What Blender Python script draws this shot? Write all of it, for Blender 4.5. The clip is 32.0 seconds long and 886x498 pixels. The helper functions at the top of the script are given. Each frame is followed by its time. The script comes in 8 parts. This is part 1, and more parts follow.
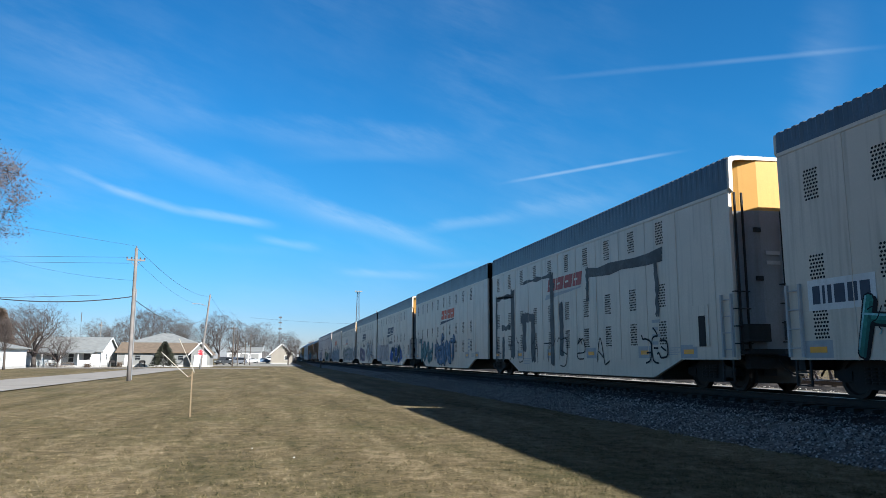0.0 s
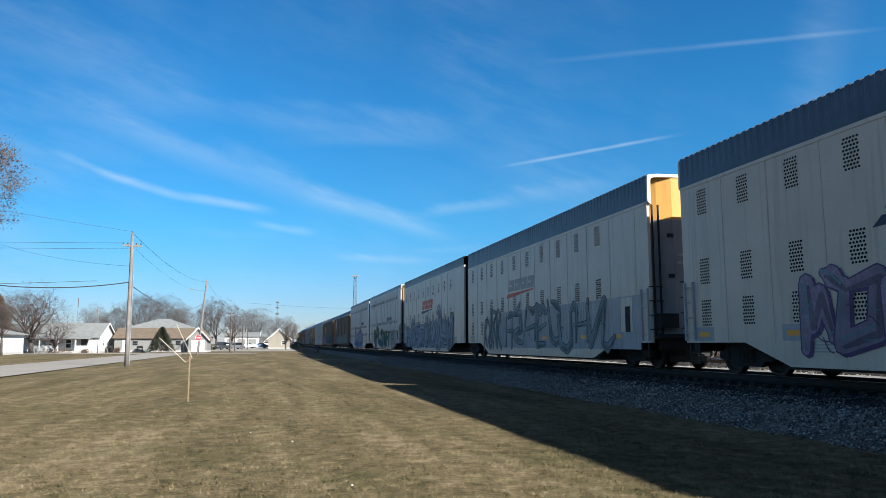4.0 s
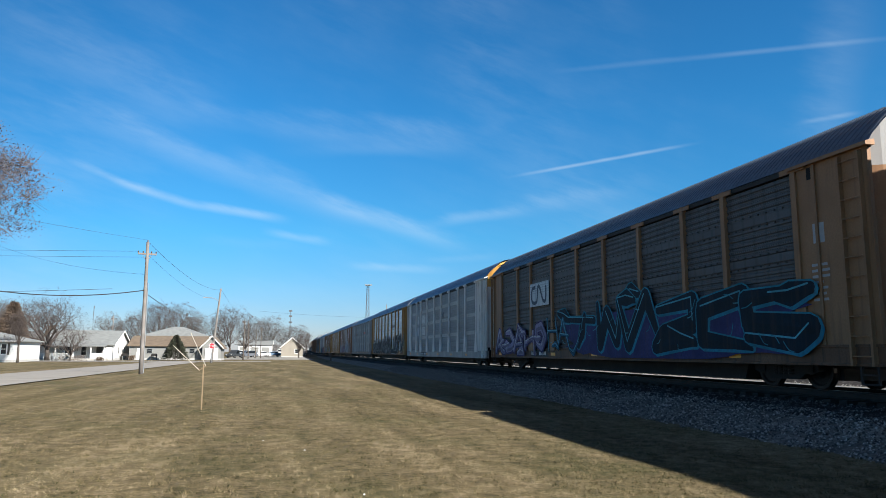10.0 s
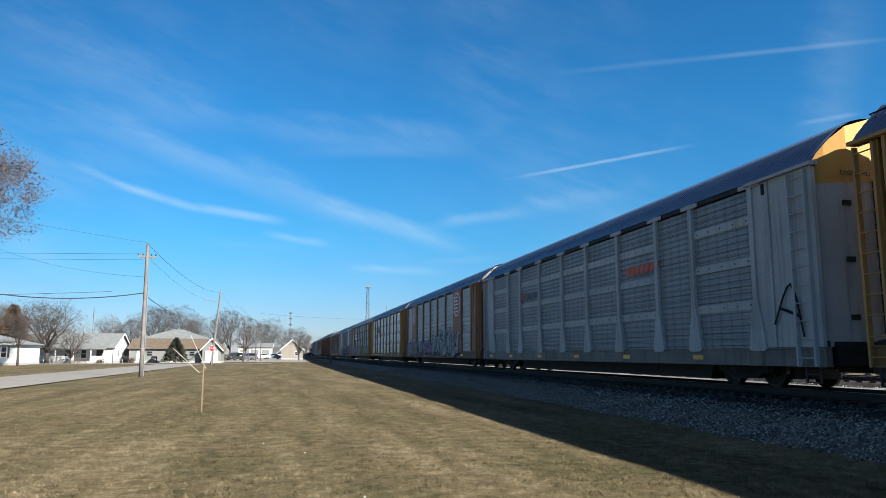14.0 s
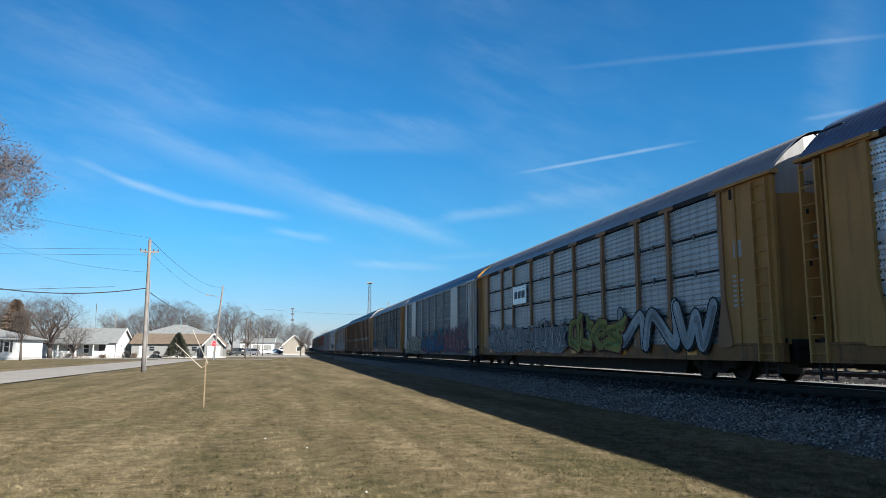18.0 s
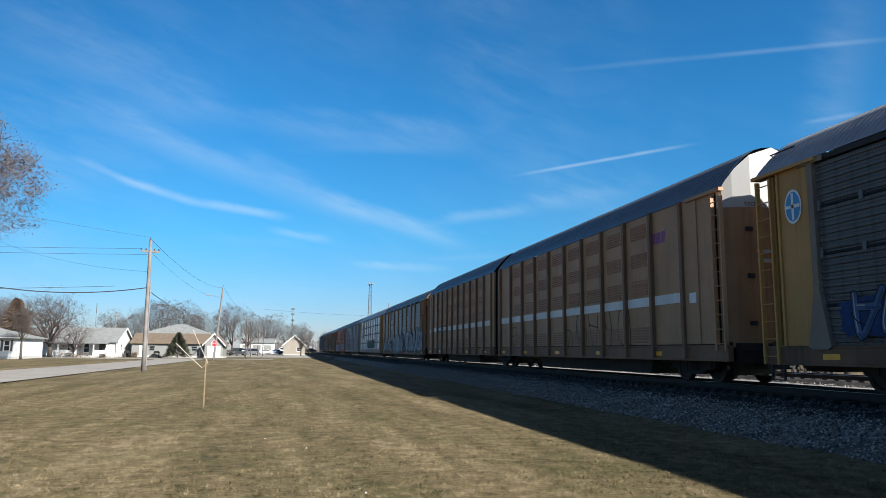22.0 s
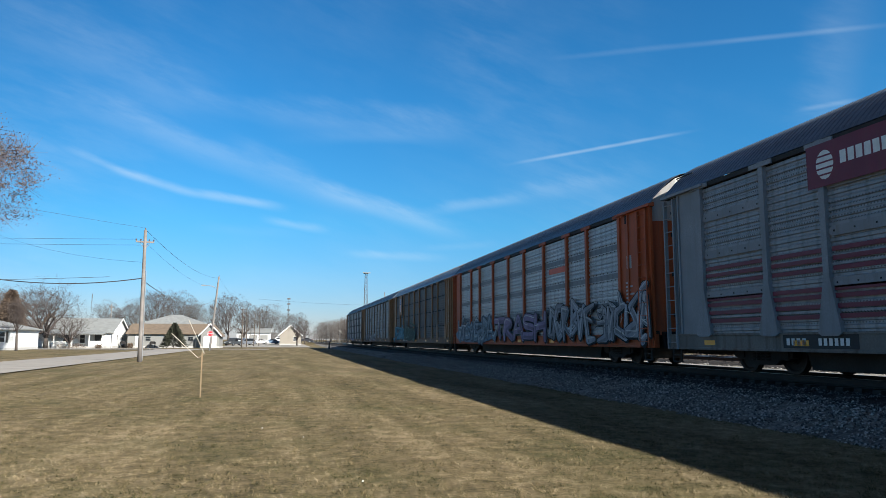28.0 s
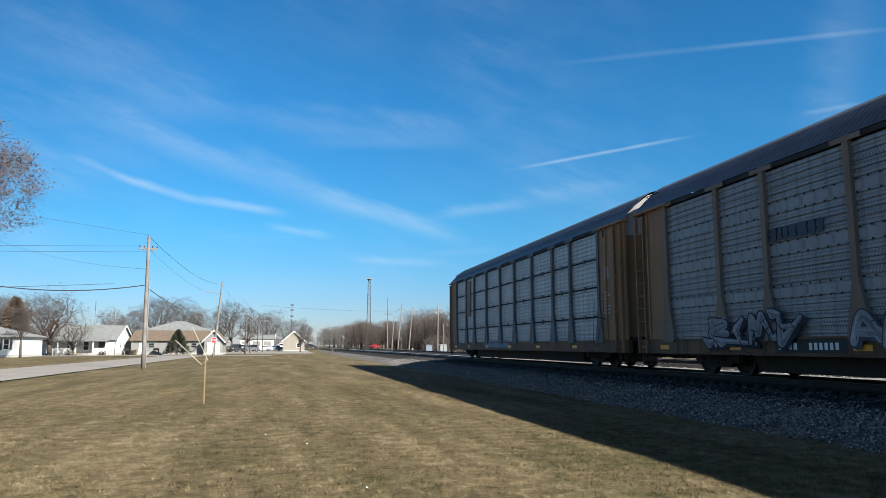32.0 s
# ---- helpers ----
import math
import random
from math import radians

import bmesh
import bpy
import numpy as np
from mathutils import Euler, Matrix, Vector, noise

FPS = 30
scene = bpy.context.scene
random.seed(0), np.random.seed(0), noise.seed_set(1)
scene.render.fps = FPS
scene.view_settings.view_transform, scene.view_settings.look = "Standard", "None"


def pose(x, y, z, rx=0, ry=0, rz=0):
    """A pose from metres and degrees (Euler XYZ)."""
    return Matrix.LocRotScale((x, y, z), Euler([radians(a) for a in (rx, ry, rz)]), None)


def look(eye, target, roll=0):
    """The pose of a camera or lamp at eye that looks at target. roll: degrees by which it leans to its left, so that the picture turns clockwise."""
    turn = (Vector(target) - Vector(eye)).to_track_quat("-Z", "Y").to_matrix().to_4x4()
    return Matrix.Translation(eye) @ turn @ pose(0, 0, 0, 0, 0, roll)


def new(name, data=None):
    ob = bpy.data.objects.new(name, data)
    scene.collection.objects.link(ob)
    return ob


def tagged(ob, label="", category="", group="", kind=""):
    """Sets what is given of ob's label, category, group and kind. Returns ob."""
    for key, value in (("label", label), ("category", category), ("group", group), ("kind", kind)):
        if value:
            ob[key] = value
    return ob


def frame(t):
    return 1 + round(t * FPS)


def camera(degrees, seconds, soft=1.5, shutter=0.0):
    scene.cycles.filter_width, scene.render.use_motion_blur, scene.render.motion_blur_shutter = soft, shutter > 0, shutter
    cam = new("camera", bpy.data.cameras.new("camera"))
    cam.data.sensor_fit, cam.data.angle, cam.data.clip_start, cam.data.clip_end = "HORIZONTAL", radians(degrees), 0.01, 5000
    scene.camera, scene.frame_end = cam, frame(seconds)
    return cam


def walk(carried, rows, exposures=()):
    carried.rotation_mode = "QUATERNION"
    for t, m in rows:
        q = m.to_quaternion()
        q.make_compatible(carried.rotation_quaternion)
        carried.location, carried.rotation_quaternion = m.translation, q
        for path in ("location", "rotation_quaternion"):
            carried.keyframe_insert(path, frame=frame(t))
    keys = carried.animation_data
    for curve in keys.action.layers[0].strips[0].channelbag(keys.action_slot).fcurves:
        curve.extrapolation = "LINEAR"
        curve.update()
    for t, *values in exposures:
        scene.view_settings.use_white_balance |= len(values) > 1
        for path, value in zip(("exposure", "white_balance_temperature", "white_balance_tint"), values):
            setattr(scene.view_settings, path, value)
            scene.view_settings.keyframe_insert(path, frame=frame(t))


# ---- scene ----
cam = camera(64.0, 32.0, soft=0.65)
# seconds, tilt, lean, turn of the hand-held camera, which stays in one spot
PATH = [
    (0, 98.84, -0.22, -13.33), (0.5, 99.06, -0.42, -13.18), (1, 99.27, -0.12, -12.99), (1.5, 99.38, -0.22, -12.88),
    (2, 99.07, -0.16, -13.00), (2.5, 98.45, -0.30, -13.61), (3, 97.85, -0.13, -13.46), (3.5, 97.44, 0.01, -13.57),
    (5.5, 98.39, -0.02, -13.11), (6, 97.90, -0.26, -12.17), (6.5, 98.11, -0.41, -12.19), (7, 98.38, -0.49, -12.41),
    (7.5, 98.19, -0.59, -12.49), (8, 97.94, -0.68, -12.63), (8.5, 98.19, -0.75, -12.57), (9, 98.14, -0.62, -12.89),
    (9.5, 98.47, -0.30, -12.73), (10, 98.32, -0.26, -12.55), (10.5, 98.24, -0.34, -12.59), (11, 98.36, -0.51, -12.53),
    (11.5, 98.60, -0.19, -12.84), (12, 98.92, 0.08, -13.03), (12.5, 98.93, 0.08, -12.52), (13, 99.07, -0.12, -12.33),
    (13.5, 98.73, -0.24, -12.79), (14, 98.47, -0.11, -12.54), (14.5, 98.22, -0.07, -12.54), (15, 98.36, -0.27, -12.56),
    (15.5, 98.56, -0.39, -12.26), (17.5, 98.19, -0.07, -12.75), (18, 98.13, -0.24, -12.40), (18.5, 98.20, -0.24, -12.20),
    (19, 98.09, -0.33, -12.55), (19.5, 98.03, -0.25, -12.62), (20, 97.94, -0.28, -12.53), (20.5, 98.07, -0.22, -12.83),
    (21, 98.47, -0.15, -12.35), (21.5, 98.19, -0.39, -12.29), (22, 98.22, -0.54, -12.39), (22.5, 97.61, -0.42, -12.56),
    (23, 97.63, -0.32, -12.58), (23.5, 97.37, -0.35, -12.62), (24, 97.40, -0.34, -12.49), (24.5, 97.66, -0.36, -12.73),
    (25, 97.81, -0.19, -12.74), (25.5, 97.75, -0.02, -12.69), (27.5, 97.65, -0.35, -12.36), (28, 97.33, -0.20, -12.70),
    (28.5, 97.53, -0.22, -12.34), (29, 97.38, 0.01, -12.46), (29.5, 97.50, -0.12, -12.47), (30, 97.43, -0.38, -12.57),
    (30.5, 97.63, -0.15, -12.78), (31, 97.61, -0.03, -12.69), (31.5, 97.65, -0.09, -12.44), (32, 97.78, 0.00, -12.43),
]
EYE = 1.6
walk(cam, [(t, pose(0, 0, EYE, a, b, c)) for t, a, b, c in PATH],
     exposures=((0, 1.33, 6100, 10), (2, 1.33, 6150, 10), (3.5, 1.33, 6300, 10), (6, 1.33, 6450, 10), (15, 1.33, 6420, 10), (25, 1.33, 6450, 10), (32, 1.33, 6580, 10)))

# thin high clouds and vapour trails: two ends as directions, half width, strength, raggedness
STREAKS = [
    ((0.2879, 0.9268, 0.2411), (0.5330, 0.8001, 0.2754), 0.0036, 0.30, 0.25),
    ((0.3272, 0.8668, 0.3763), (0.5418, 0.7518, 0.3758), 0.0056, 0.07, 0.40),
    ((0.4727, 0.7960, 0.3781), (0.6961, 0.6220, 0.3585), 0.0048, 0.13, 0.30),
    ((0.6101, 0.7392, 0.2851), (0.6708, 0.6838, 0.2870), 0.0048, 0.15, 0.40),
    ((-0.3072, 0.8970, 0.3179), (-0.0728, 0.9695, 0.2339), 0.0271, 0.11, 0.70),
    ((-0.1918, 0.9443, 0.2674), (0.1442, 0.9742, 0.1736), 0.0271, 0.16, 0.70),
    ((0.0180, 0.9770, 0.2127), (0.2698, 0.9525, 0.1410), 0.0207, 0.26, 0.70),
    ((-0.0956, 0.9564, 0.2759), (0.0964, 0.9766, 0.1922), 0.0191, 0.11, 0.70),
    ((-0.2743, 0.9321, 0.2365), (-0.1908, 0.9593, 0.2082), 0.0072, 0.20, 0.60),
    ((-0.2298, 0.9486, 0.2178), (-0.1075, 0.9760, 0.1892), 0.0088, 0.36, 0.50),
    ((-0.1568, 0.9678, 0.1967), (0.0117, 0.9840, 0.1780), 0.0088, 0.34, 0.50),
    ((-0.0409, 0.9854, 0.1651), (0.0668, 0.9866, 0.1487), 0.0088, 0.24, 0.60),
    ((-0.1590, 0.9357, 0.3148), (0.0300, 0.9548, 0.2958), 0.0207, 0.10, 0.70),
    ((-0.0601, 0.9519, 0.3005), (0.2922, 0.9123, 0.2870), 0.0319, 0.16, 0.70),
    ((-0.0370, 0.9623, 0.2696), (0.2549, 0.9250, 0.2818), 0.0128, 0.07, 0.80),
    ((0.1598, 0.9713, 0.1762), (0.3423, 0.9182, 0.1991), 0.0120, 0.17, 0.70),
    ((0.2679, 0.9443, 0.1911), (0.4904, 0.8407, 0.2298), 0.0207, 0.11, 0.70),
    ((0.0678, 0.9905, 0.1198), (0.2398, 0.9641, 0.1143), 0.0088, 0.20, 0.60),
    ((0.1772, 0.9758, 0.1283), (0.3003, 0.9443, 0.1344), 0.0080, 0.10, 0.70),
    ((0.6369, 0.7398, 0.2171), (0.6261, 0.6427, 0.4415), 0.0478, 0.10, 0.60),
    ((-0.3673, 0.8496, 0.3784), (-0.0452, 0.9546, 0.2945), 0.0478, 0.07, 0.60),
    ((-0.1345, 0.9798, 0.1483), (0.0360, 0.9889, 0.1440), 0.0112, 0.05, 0.80),
]

# ---------------------------------------------------------------- light
SUN_FROM = Vector((1.06, -1.31, 1.0)).normalized()
sun = new("sun", bpy.data.lights.new("sun", "SUN"))
sun.data.energy, sun.data.angle, sun.data.color = 5.0, radians(0.53), (1.0, 0.955, 0.875)
sun.matrix_world = look((30, -60, 40), Vector((30, -60, 40)) - SUN_FROM)


def build_world():
    w = bpy.data.worlds.new("sky")
    scene.world = w
    w.use_nodes = True
    n, l = w.node_tree.nodes, w.node_tree.links
    n.clear()
    out, bg = n.new("ShaderNodeOutputWorld"), n.new("ShaderNodeBackground")
    bg.inputs["Strength"].default_value = 0.042
    l.new(bg.outputs[0], out.inputs[0])
    sky = n.new("ShaderNodeTexSky")
    sky.sky_type, sky.sun_disc = "NISHITA", False
    sky.sun_elevation = math.asin(SUN_FROM.z)
    sky.sun_rotation = math.atan2(SUN_FROM.x, SUN_FROM.y)
    sky.air_density, sky.dust_density, sky.ozone_density = 1.0, 0.3, 3.2
    co = n.new("ShaderNodeTexCoord")

    def math_node(op, a, b=None, clamp=False):
        m = n.new("ShaderNodeMath")
        m.operation, m.use_clamp = op, clamp
        for i, v in enumerate((a, b)):
            if v is None:
                continue
            if isinstance(v, (int, float)):
                m.inputs[i].default_value = v
            else:
                l.new(v, m.inputs[i])
        return m.outputs[0]

    def dot(v):
        d = n.new("ShaderNodeVectorMath")
        d.operation = "DOT_PRODUCT"
        l.new(co.outputs["Generated"], d.inputs[0])
        d.inputs[1].default_value = v
        return d.outputs["Value"]

    def smooth(v, a, b):
        m = n.new("ShaderNodeMapRange")
        m.interpolation_type = "SMOOTHSTEP"
        l.new(v, m.inputs[0])
        m.inputs[1].default_value, m.inputs[2].default_value = a, b
        return m.outputs[0]

    # the fibres of the high cloud run one way
    fibre = n.new("ShaderNodeCombineXYZ")
    l.new(math_node("MULTIPLY", dot((0.9515, 0.0839, -0.2959)), 9.0), fibre.inputs[0])
    l.new(math_node("MULTIPLY", dot((0.3074, -0.2221, 0.9253)), 34.0), fibre.inputs[1])
    l.new(math_node("MULTIPLY", dot((-0.0119, 0.9714, 0.2372)), 6.0), fibre.inputs[2])
    rag = n.new("ShaderNodeTexNoise")
    rag.inputs["Scale"].default_value, rag.inputs["Detail"].default_value = 1.0, 7
    rag.inputs["Roughness"].default_value = 0.6
    l.new(fibre.outputs[0], rag.inputs["Vector"])
    ragged = smooth(rag.outputs[0], 0.25, 0.75)
    total = None
    for a, b, width, strength, rough in STREAKS:
        a, b = Vector(a), Vector(b)
        normal, along = a.cross(b).normalized(), (b - a).normalized()
        half = (b - a).length / 2
        wob = math_node("MULTIPLY", math_node("SUBTRACT", rag.outputs[0], 0.5), width * 1.6 * rough)
        off = math_node("ABSOLUTE", math_node("ADD", dot(normal), wob))
        core = smooth(off, width, 0.0)
        s = math_node("ABSOLUTE", math_node("SUBTRACT", dot(along), along.dot(a + b) / 2))
        span = smooth(s, half, half * 0.3)
        grain = math_node("ADD", math_node("MULTIPLY", ragged, rough), 1 - rough)
        one = math_node("MULTIPLY", math_node("MULTIPLY", math_node("MULTIPLY", core, span), grain), strength)
        total = one if total is None else math_node("ADD", total, one)
    haze = n.new("ShaderNodeTexNoise")
    haze.inputs["Scale"].default_value, haze.inputs["Detail"].default_value = 2.6, 5
    l.new(co.outputs["Generated"], haze.inputs["Vector"])
    veil = math_node("MULTIPLY", math_node("MULTIPLY", smooth(haze.outputs[0], 0.38, 0.75), ragged), 0.14)
    total = math_node("ADD", total, veil, clamp=True)
    hsv = n.new("ShaderNodeHueSaturation")
    hsv.inputs["Saturation"].default_value = 1.12
    l.new(sky.outputs[0], hsv.inputs["Color"])
    # the clear winter air in view is bluer than the model, most of all near the horizon
    up = n.new("ShaderNodeSeparateXYZ")
    l.new(co.outputs["Generated"], up.inputs[0])
    air = n.new("ShaderNodeValToRGB")
    l.new(up.outputs["Z"], air.inputs[0])
    while len(air.color_ramp.elements) < 6:
        air.color_ramp.elements.new(0.5)
    # the last stop reddens and dims the unseen zenith, added to neutralise blue shade
    for e, (at, c) in zip(air.color_ramp.elements, ((0.0, (0.72, 0.75, 1.06)), (0.06, (0.55, 0.79, 1.09)), (0.16, (0.38, 0.98, 1.22)), (0.32, (0.31, 1.04, 1.32)), (0.50, (0.31, 1.0, 1.28)), (0.72, (1.45, 0.74, 0.56)))):
        e.position, e.color = at, (*c, 1)
    tint = n.new("ShaderNodeMix")
    tint.data_type, tint.blend_type = "RGBA", "MULTIPLY"
    tint.inputs["Factor"].default_value = 1
    l.new(hsv.outputs[0], tint.inputs["A"])
    # the sky is deeper away from the sun
    deep = n.new("ShaderNodeVectorMath")
    deep.operation = "SCALE"
    l.new(air.outputs[0], deep.inputs[0])
    l.new(math_node("SUBTRACT", 1.12, math_node("MULTIPLY", smooth(dot((-0.75, 0.60, 0.27)), 0.70, 1.0), 0.30)), deep.inputs["Scale"])
    l.new(deep.outputs[0], tint.inputs["B"])
    mix = n.new("ShaderNodeMix")
    mix.data_type = "RGBA"
    l.new(total, mix.inputs["Factor"])
    l.new(tint.outputs["Result"], mix.inputs["A"])
    mix.inputs["B"].default_value = (7.0, 8.5, 9.6, 1)
    l.new(mix.outputs["Result"], bg.inputs["Color"])


build_world()

# ---------------------------------------------------------------- materials
MATS = {}


def mat(name, col, rough=0.6, metal=0.0, var=0.25, scale=2.0, fine=30.0, bump=0.15, streak=0.0, streak_col=(0.10, 0.06, 0.035),
        holes=0.0, emit=0.0, col2=None, spec=0.5, dust=0.0):
    """A weathered surface: large patches, fine grain, vertical streaks of dirt, and rows of punched holes where asked."""
    if name in MATS:
        return MATS[name]
    m = MATS[name] = bpy.data.materials.new(name)
    m.use_nodes = True
    n, l = m.node_tree.nodes, m.node_tree.links
    bsdf = n["Principled BSDF"]
    bsdf.inputs["Roughness"].default_value, bsdf.inputs["Metallic"].default_value = rough, metal
    bsdf.inputs["Specular IOR Level"].default_value = spec
    co, info = n.new("ShaderNodeTexCoord"), n.new("ShaderNodeObjectInfo")
    shift = n.new("ShaderNodeVectorMath")
    shift.operation = "MULTIPLY_ADD"
    l.new(info.outputs["Random"], shift.inputs[0])
    shift.inputs[1].default_value = (37, 53, 29)
    l.new(co.outputs["Object"], shift.inputs[2])

    def noise_at(s, detail=4, stretch=None):
        t = n.new("ShaderNodeTexNoise")
        t.inputs["Scale"].default_value, t.inputs["Detail"].default_value = s, detail
        if stretch:
            p = n.new("ShaderNodeMapping")
            p.inputs["Scale"].default_value = stretch
            l.new(shift.outputs[0], p.inputs[0])
            l.new(p.outputs[0], t.inputs["Vector"])
        else:
            l.new(shift.outputs[0], t.inputs["Vector"])
        return t.outputs[0]

    def ramp(v, a, b):
        r = n.new("ShaderNodeMapRange")
        l.new(v, r.inputs[0])
        r.inputs[1].default_value, r.inputs[2].default_value = a, b
        return r.outputs[0]

    def mixed(f, a, b):
        x = n.new("ShaderNodeMix")
        x.data_type = "RGBA"
        for key, v in (("Factor", f), ("A", a), ("B", b)):
            if isinstance(v, tuple):
                x.inputs[key].default_value = (*v, 1)
            elif isinstance(v, float):
                x.inputs[key].default_value = v
            else:
                l.new(v, x.inputs[key])
        return x.outputs["Result"]

    lo = tuple(c * (1 - var) for c in col)
    hi = tuple(min(1, c * (1 + var * 0.6)) for c in col)
    if col2:
        lo, hi = col2, col
    grain = noise_at(fine, 3)
    color = mixed(ramp(noise_at(scale), 0.3, 0.7), lo, hi)
    color = mixed(ramp(grain, 0.25, 0.85), color, tuple(c * (1 - var) for c in col))
    if streak:
        s = ramp(noise_at(1.0, 5, (6, 6, 0.35)), 0.52, 0.75)
        x = n.new("ShaderNodeMath")
        x.operation = "MULTIPLY"
        l.new(s, x.inputs[0])
        x.inputs[1].default_value = streak
        color = mixed(x.outputs[0], color, streak_col)
    height = grain
    if holes:
        sep = n.new("ShaderNodeSeparateXYZ")
        l.new(co.outputs["Object"], sep.inputs[0])
        dist = []
        for axis, pitch in (("Y", 0.085), ("Z", 0.11)):
            a = n.new("ShaderNodeMath")
            a.operation = "PINGPONG"
            l.new(sep.outputs[axis], a.inputs[0])
            a.inputs[1].default_value = pitch / 2
            dist.append(a.outputs[0])
        hyp = n.new("ShaderNodeVectorMath")
        hyp.operation = "LENGTH"
        cmb = n.new("ShaderNodeCombineXYZ")
        l.new(dist[0], cmb.inputs[0])
        l.new(dist[1], cmb.inputs[1])
        l.new(cmb.outputs[0], hyp.inputs[0])
        dots = ramp(hyp.outputs["Value"], 0.024, 0.016)
        rows = n.new("ShaderNodeMath")
        rows.operation = "PINGPONG"
        l.new(sep.outputs["Z"], rows.inputs[0])
        rows.inputs[1].default_value = 0.55
        band = ramp(rows.outputs[0], 0.30, 0.34)
        f = n.new("ShaderNodeMath")
        f.operation = "MULTIPLY"
        l.new(dots, f.inputs[0])
        l.new(band, f.inputs[1])
        g = n.new("ShaderNodeMath")
        g.operation = "MULTIPLY"
        l.new(f.outputs[0], g.inputs[0])
        g.inputs[1].default_value = holes
        color = mixed(g.outputs[0], color, (0.012, 0.012, 0.014))
        lines = n.new("ShaderNodeMath")
        lines.operation = "PINGPONG"
        l.new(sep.outputs["Y"], lines.inputs[0])
        lines.inputs[1].default_value = 0.23
        soot = n.new("ShaderNodeMath")
        soot.operation = "MULTIPLY"
        l.new(ramp(lines.outputs[0], 0.165, 0.20), soot.inputs[0])
        soot.inputs[1].default_value = 0.42
        color = mixed(soot.outputs[0], color, tuple(c * 0.42 for c in col))
    l.new(color, bsdf.inputs["Base Color"])
    if bump:
        b = n.new("ShaderNodeBump")
        b.inputs["Strength"].default_value, b.inputs["Distance"].default_value = bump, 0.02
        l.new(height, b.inputs["Height"])
        l.new(b.outputs[0], bsdf.inputs["Normal"])
    if emit:
        bsdf.inputs["Emission Color"].default_value = (*col, 1)
        bsdf.inputs["Emission Strength"].default_value = emit
    return m


# ---------------------------------------------------------------- mesh helpers
class Shape:
    """Collects corners and faces of one part."""

    def __init__(self):
        self.v, self.f, self.m = [], [], []

    def quad(self, a, b, c, d, m=0):
        i = len(self.v)
        self.v += [a, b, c, d]
        self.f.append((i, i + 1, i + 2, i + 3))
        self.m.append(m)
        return self

    def poly(self, pts, m=0):
        i = len(self.v)
        self.v += list(pts)
        self.f.append(tuple(range(i, i + len(pts))))
        self.m.append(m)
        return self

    def box(self, x0, x1, y0, y1, z0, z1, m=0):
        i = len(self.v)
        self.v += [(x, y, z) for x in (x0, x1) for y in (y0, y1) for z in (z0, z1)]
        for q in ((0, 1, 3, 2), (4, 6, 7, 5), (0, 4, 5, 1), (2, 3, 7, 6), (0, 2, 6, 4), (1, 5, 7, 3)):
            self.f.append(tuple(i + k for k in q))
            self.m.append(m)
        return self

    def prism(self, pts, axis, a, b, m=0):
        """An outline of (p, q) pairs drawn out along an axis from a to b."""
        def at(p, q, s):
            return {"x": (s, p, q), "y": (p, s, q), "z": (p, q, s)}[axis]
        i, k = len(self.v), len(pts)
        self.v += [at(p, q, a) for p, q in pts] + [at(p, q, b) for p, q in pts]
        self.f += [tuple(range(i, i + k))[::-1], tuple(range(i + k, i + 2 * k))]
        self.f += [(i + j, i + (j + 1) % k, i + k + (j + 1) % k, i + k + j) for j in range(k)]
        self.m += [m] * (k + 2)
        return self

    def tube(self, a, b, r0, r1=None, sides=6, m=0, caps=True):
        a, b = Vector(a), Vector(b)
        r1 = r0 if r1 is None else r1
        d = (b - a).normalized()
        u = d.orthogonal().normalized()
        w = d.cross(u)
        i = len(self.v)
        for p, r in ((a, r0), (b, r1)):
            for k in range(sides):
                t = 2 * math.pi * k / sides
                self.v.append(tuple(p + (u * math.cos(t) + w * math.sin(t)) * r))
        for k in range(sides):
            k2 = (k + 1) % sides
            self.f.append((i + k, i + k2, i + sides + k2, i + sides + k))
            self.m.append(m)
        if caps:
            self.f += [tuple(range(i, i + sides))[::-1], tuple(range(i + sides, i + 2 * sides))]
            self.m += [m, m]
        return self

    def path(self, pts, r, sides=5, m=0):
        return self.chain(pts, [r] * len(pts), sides, m)

    def chain(self, pts, radii, sides=6, m=0):
        """One round bar of changing thickness through points."""
        pts = [Vector(p) for p in pts]
        i0, u = len(self.v), None
        for j, p in enumerate(pts):
            d = (pts[min(j + 1, len(pts) - 1)] - pts[max(j - 1, 0)]).normalized()
            u = d.orthogonal().normalized() if u is None else (u - d * u.dot(d)).normalized()
            w = d.cross(u)
            for k in range(sides):
                t = 2 * math.pi * k / sides
                self.v.append(tuple(p + (u * math.cos(t) + w * math.sin(t)) * radii[j]))
        for j in range(len(pts) - 1):
            for k in range(sides):
                a, b = i0 + j * sides, i0 + (j + 1) * sides
                self.f.append((a + k, a + (k + 1) % sides, b + (k + 1) % sides, b + k))
                self.m.append(m)
        e = i0 + (len(pts) - 1) * sides
        self.f += [tuple(range(i0, i0 + sides))[::-1], tuple(range(e, e + sides))]
        self.m += [m, m]
        return self

    def data(self, name, *mats, smooth=False):
        me = bpy.data.meshes.new(name)
        me.from_pydata([tuple(p) for p in self.v], [], self.f)
        for m in mats:
            me.materials.append(m)
        if len(mats) > 1:
            me.polygons.foreach_set("material_index", self.m)
        if smooth:
            me.polygons.foreach_set("use_smooth", [True] * len(me.polygons))
        bm = bmesh.new()
        bm.from_mesh(me)
        bmesh.ops.recalc_face_normals(bm, faces=bm.faces)
        bm.to_mesh(me)
        bm.free()
        me.update()
        return me


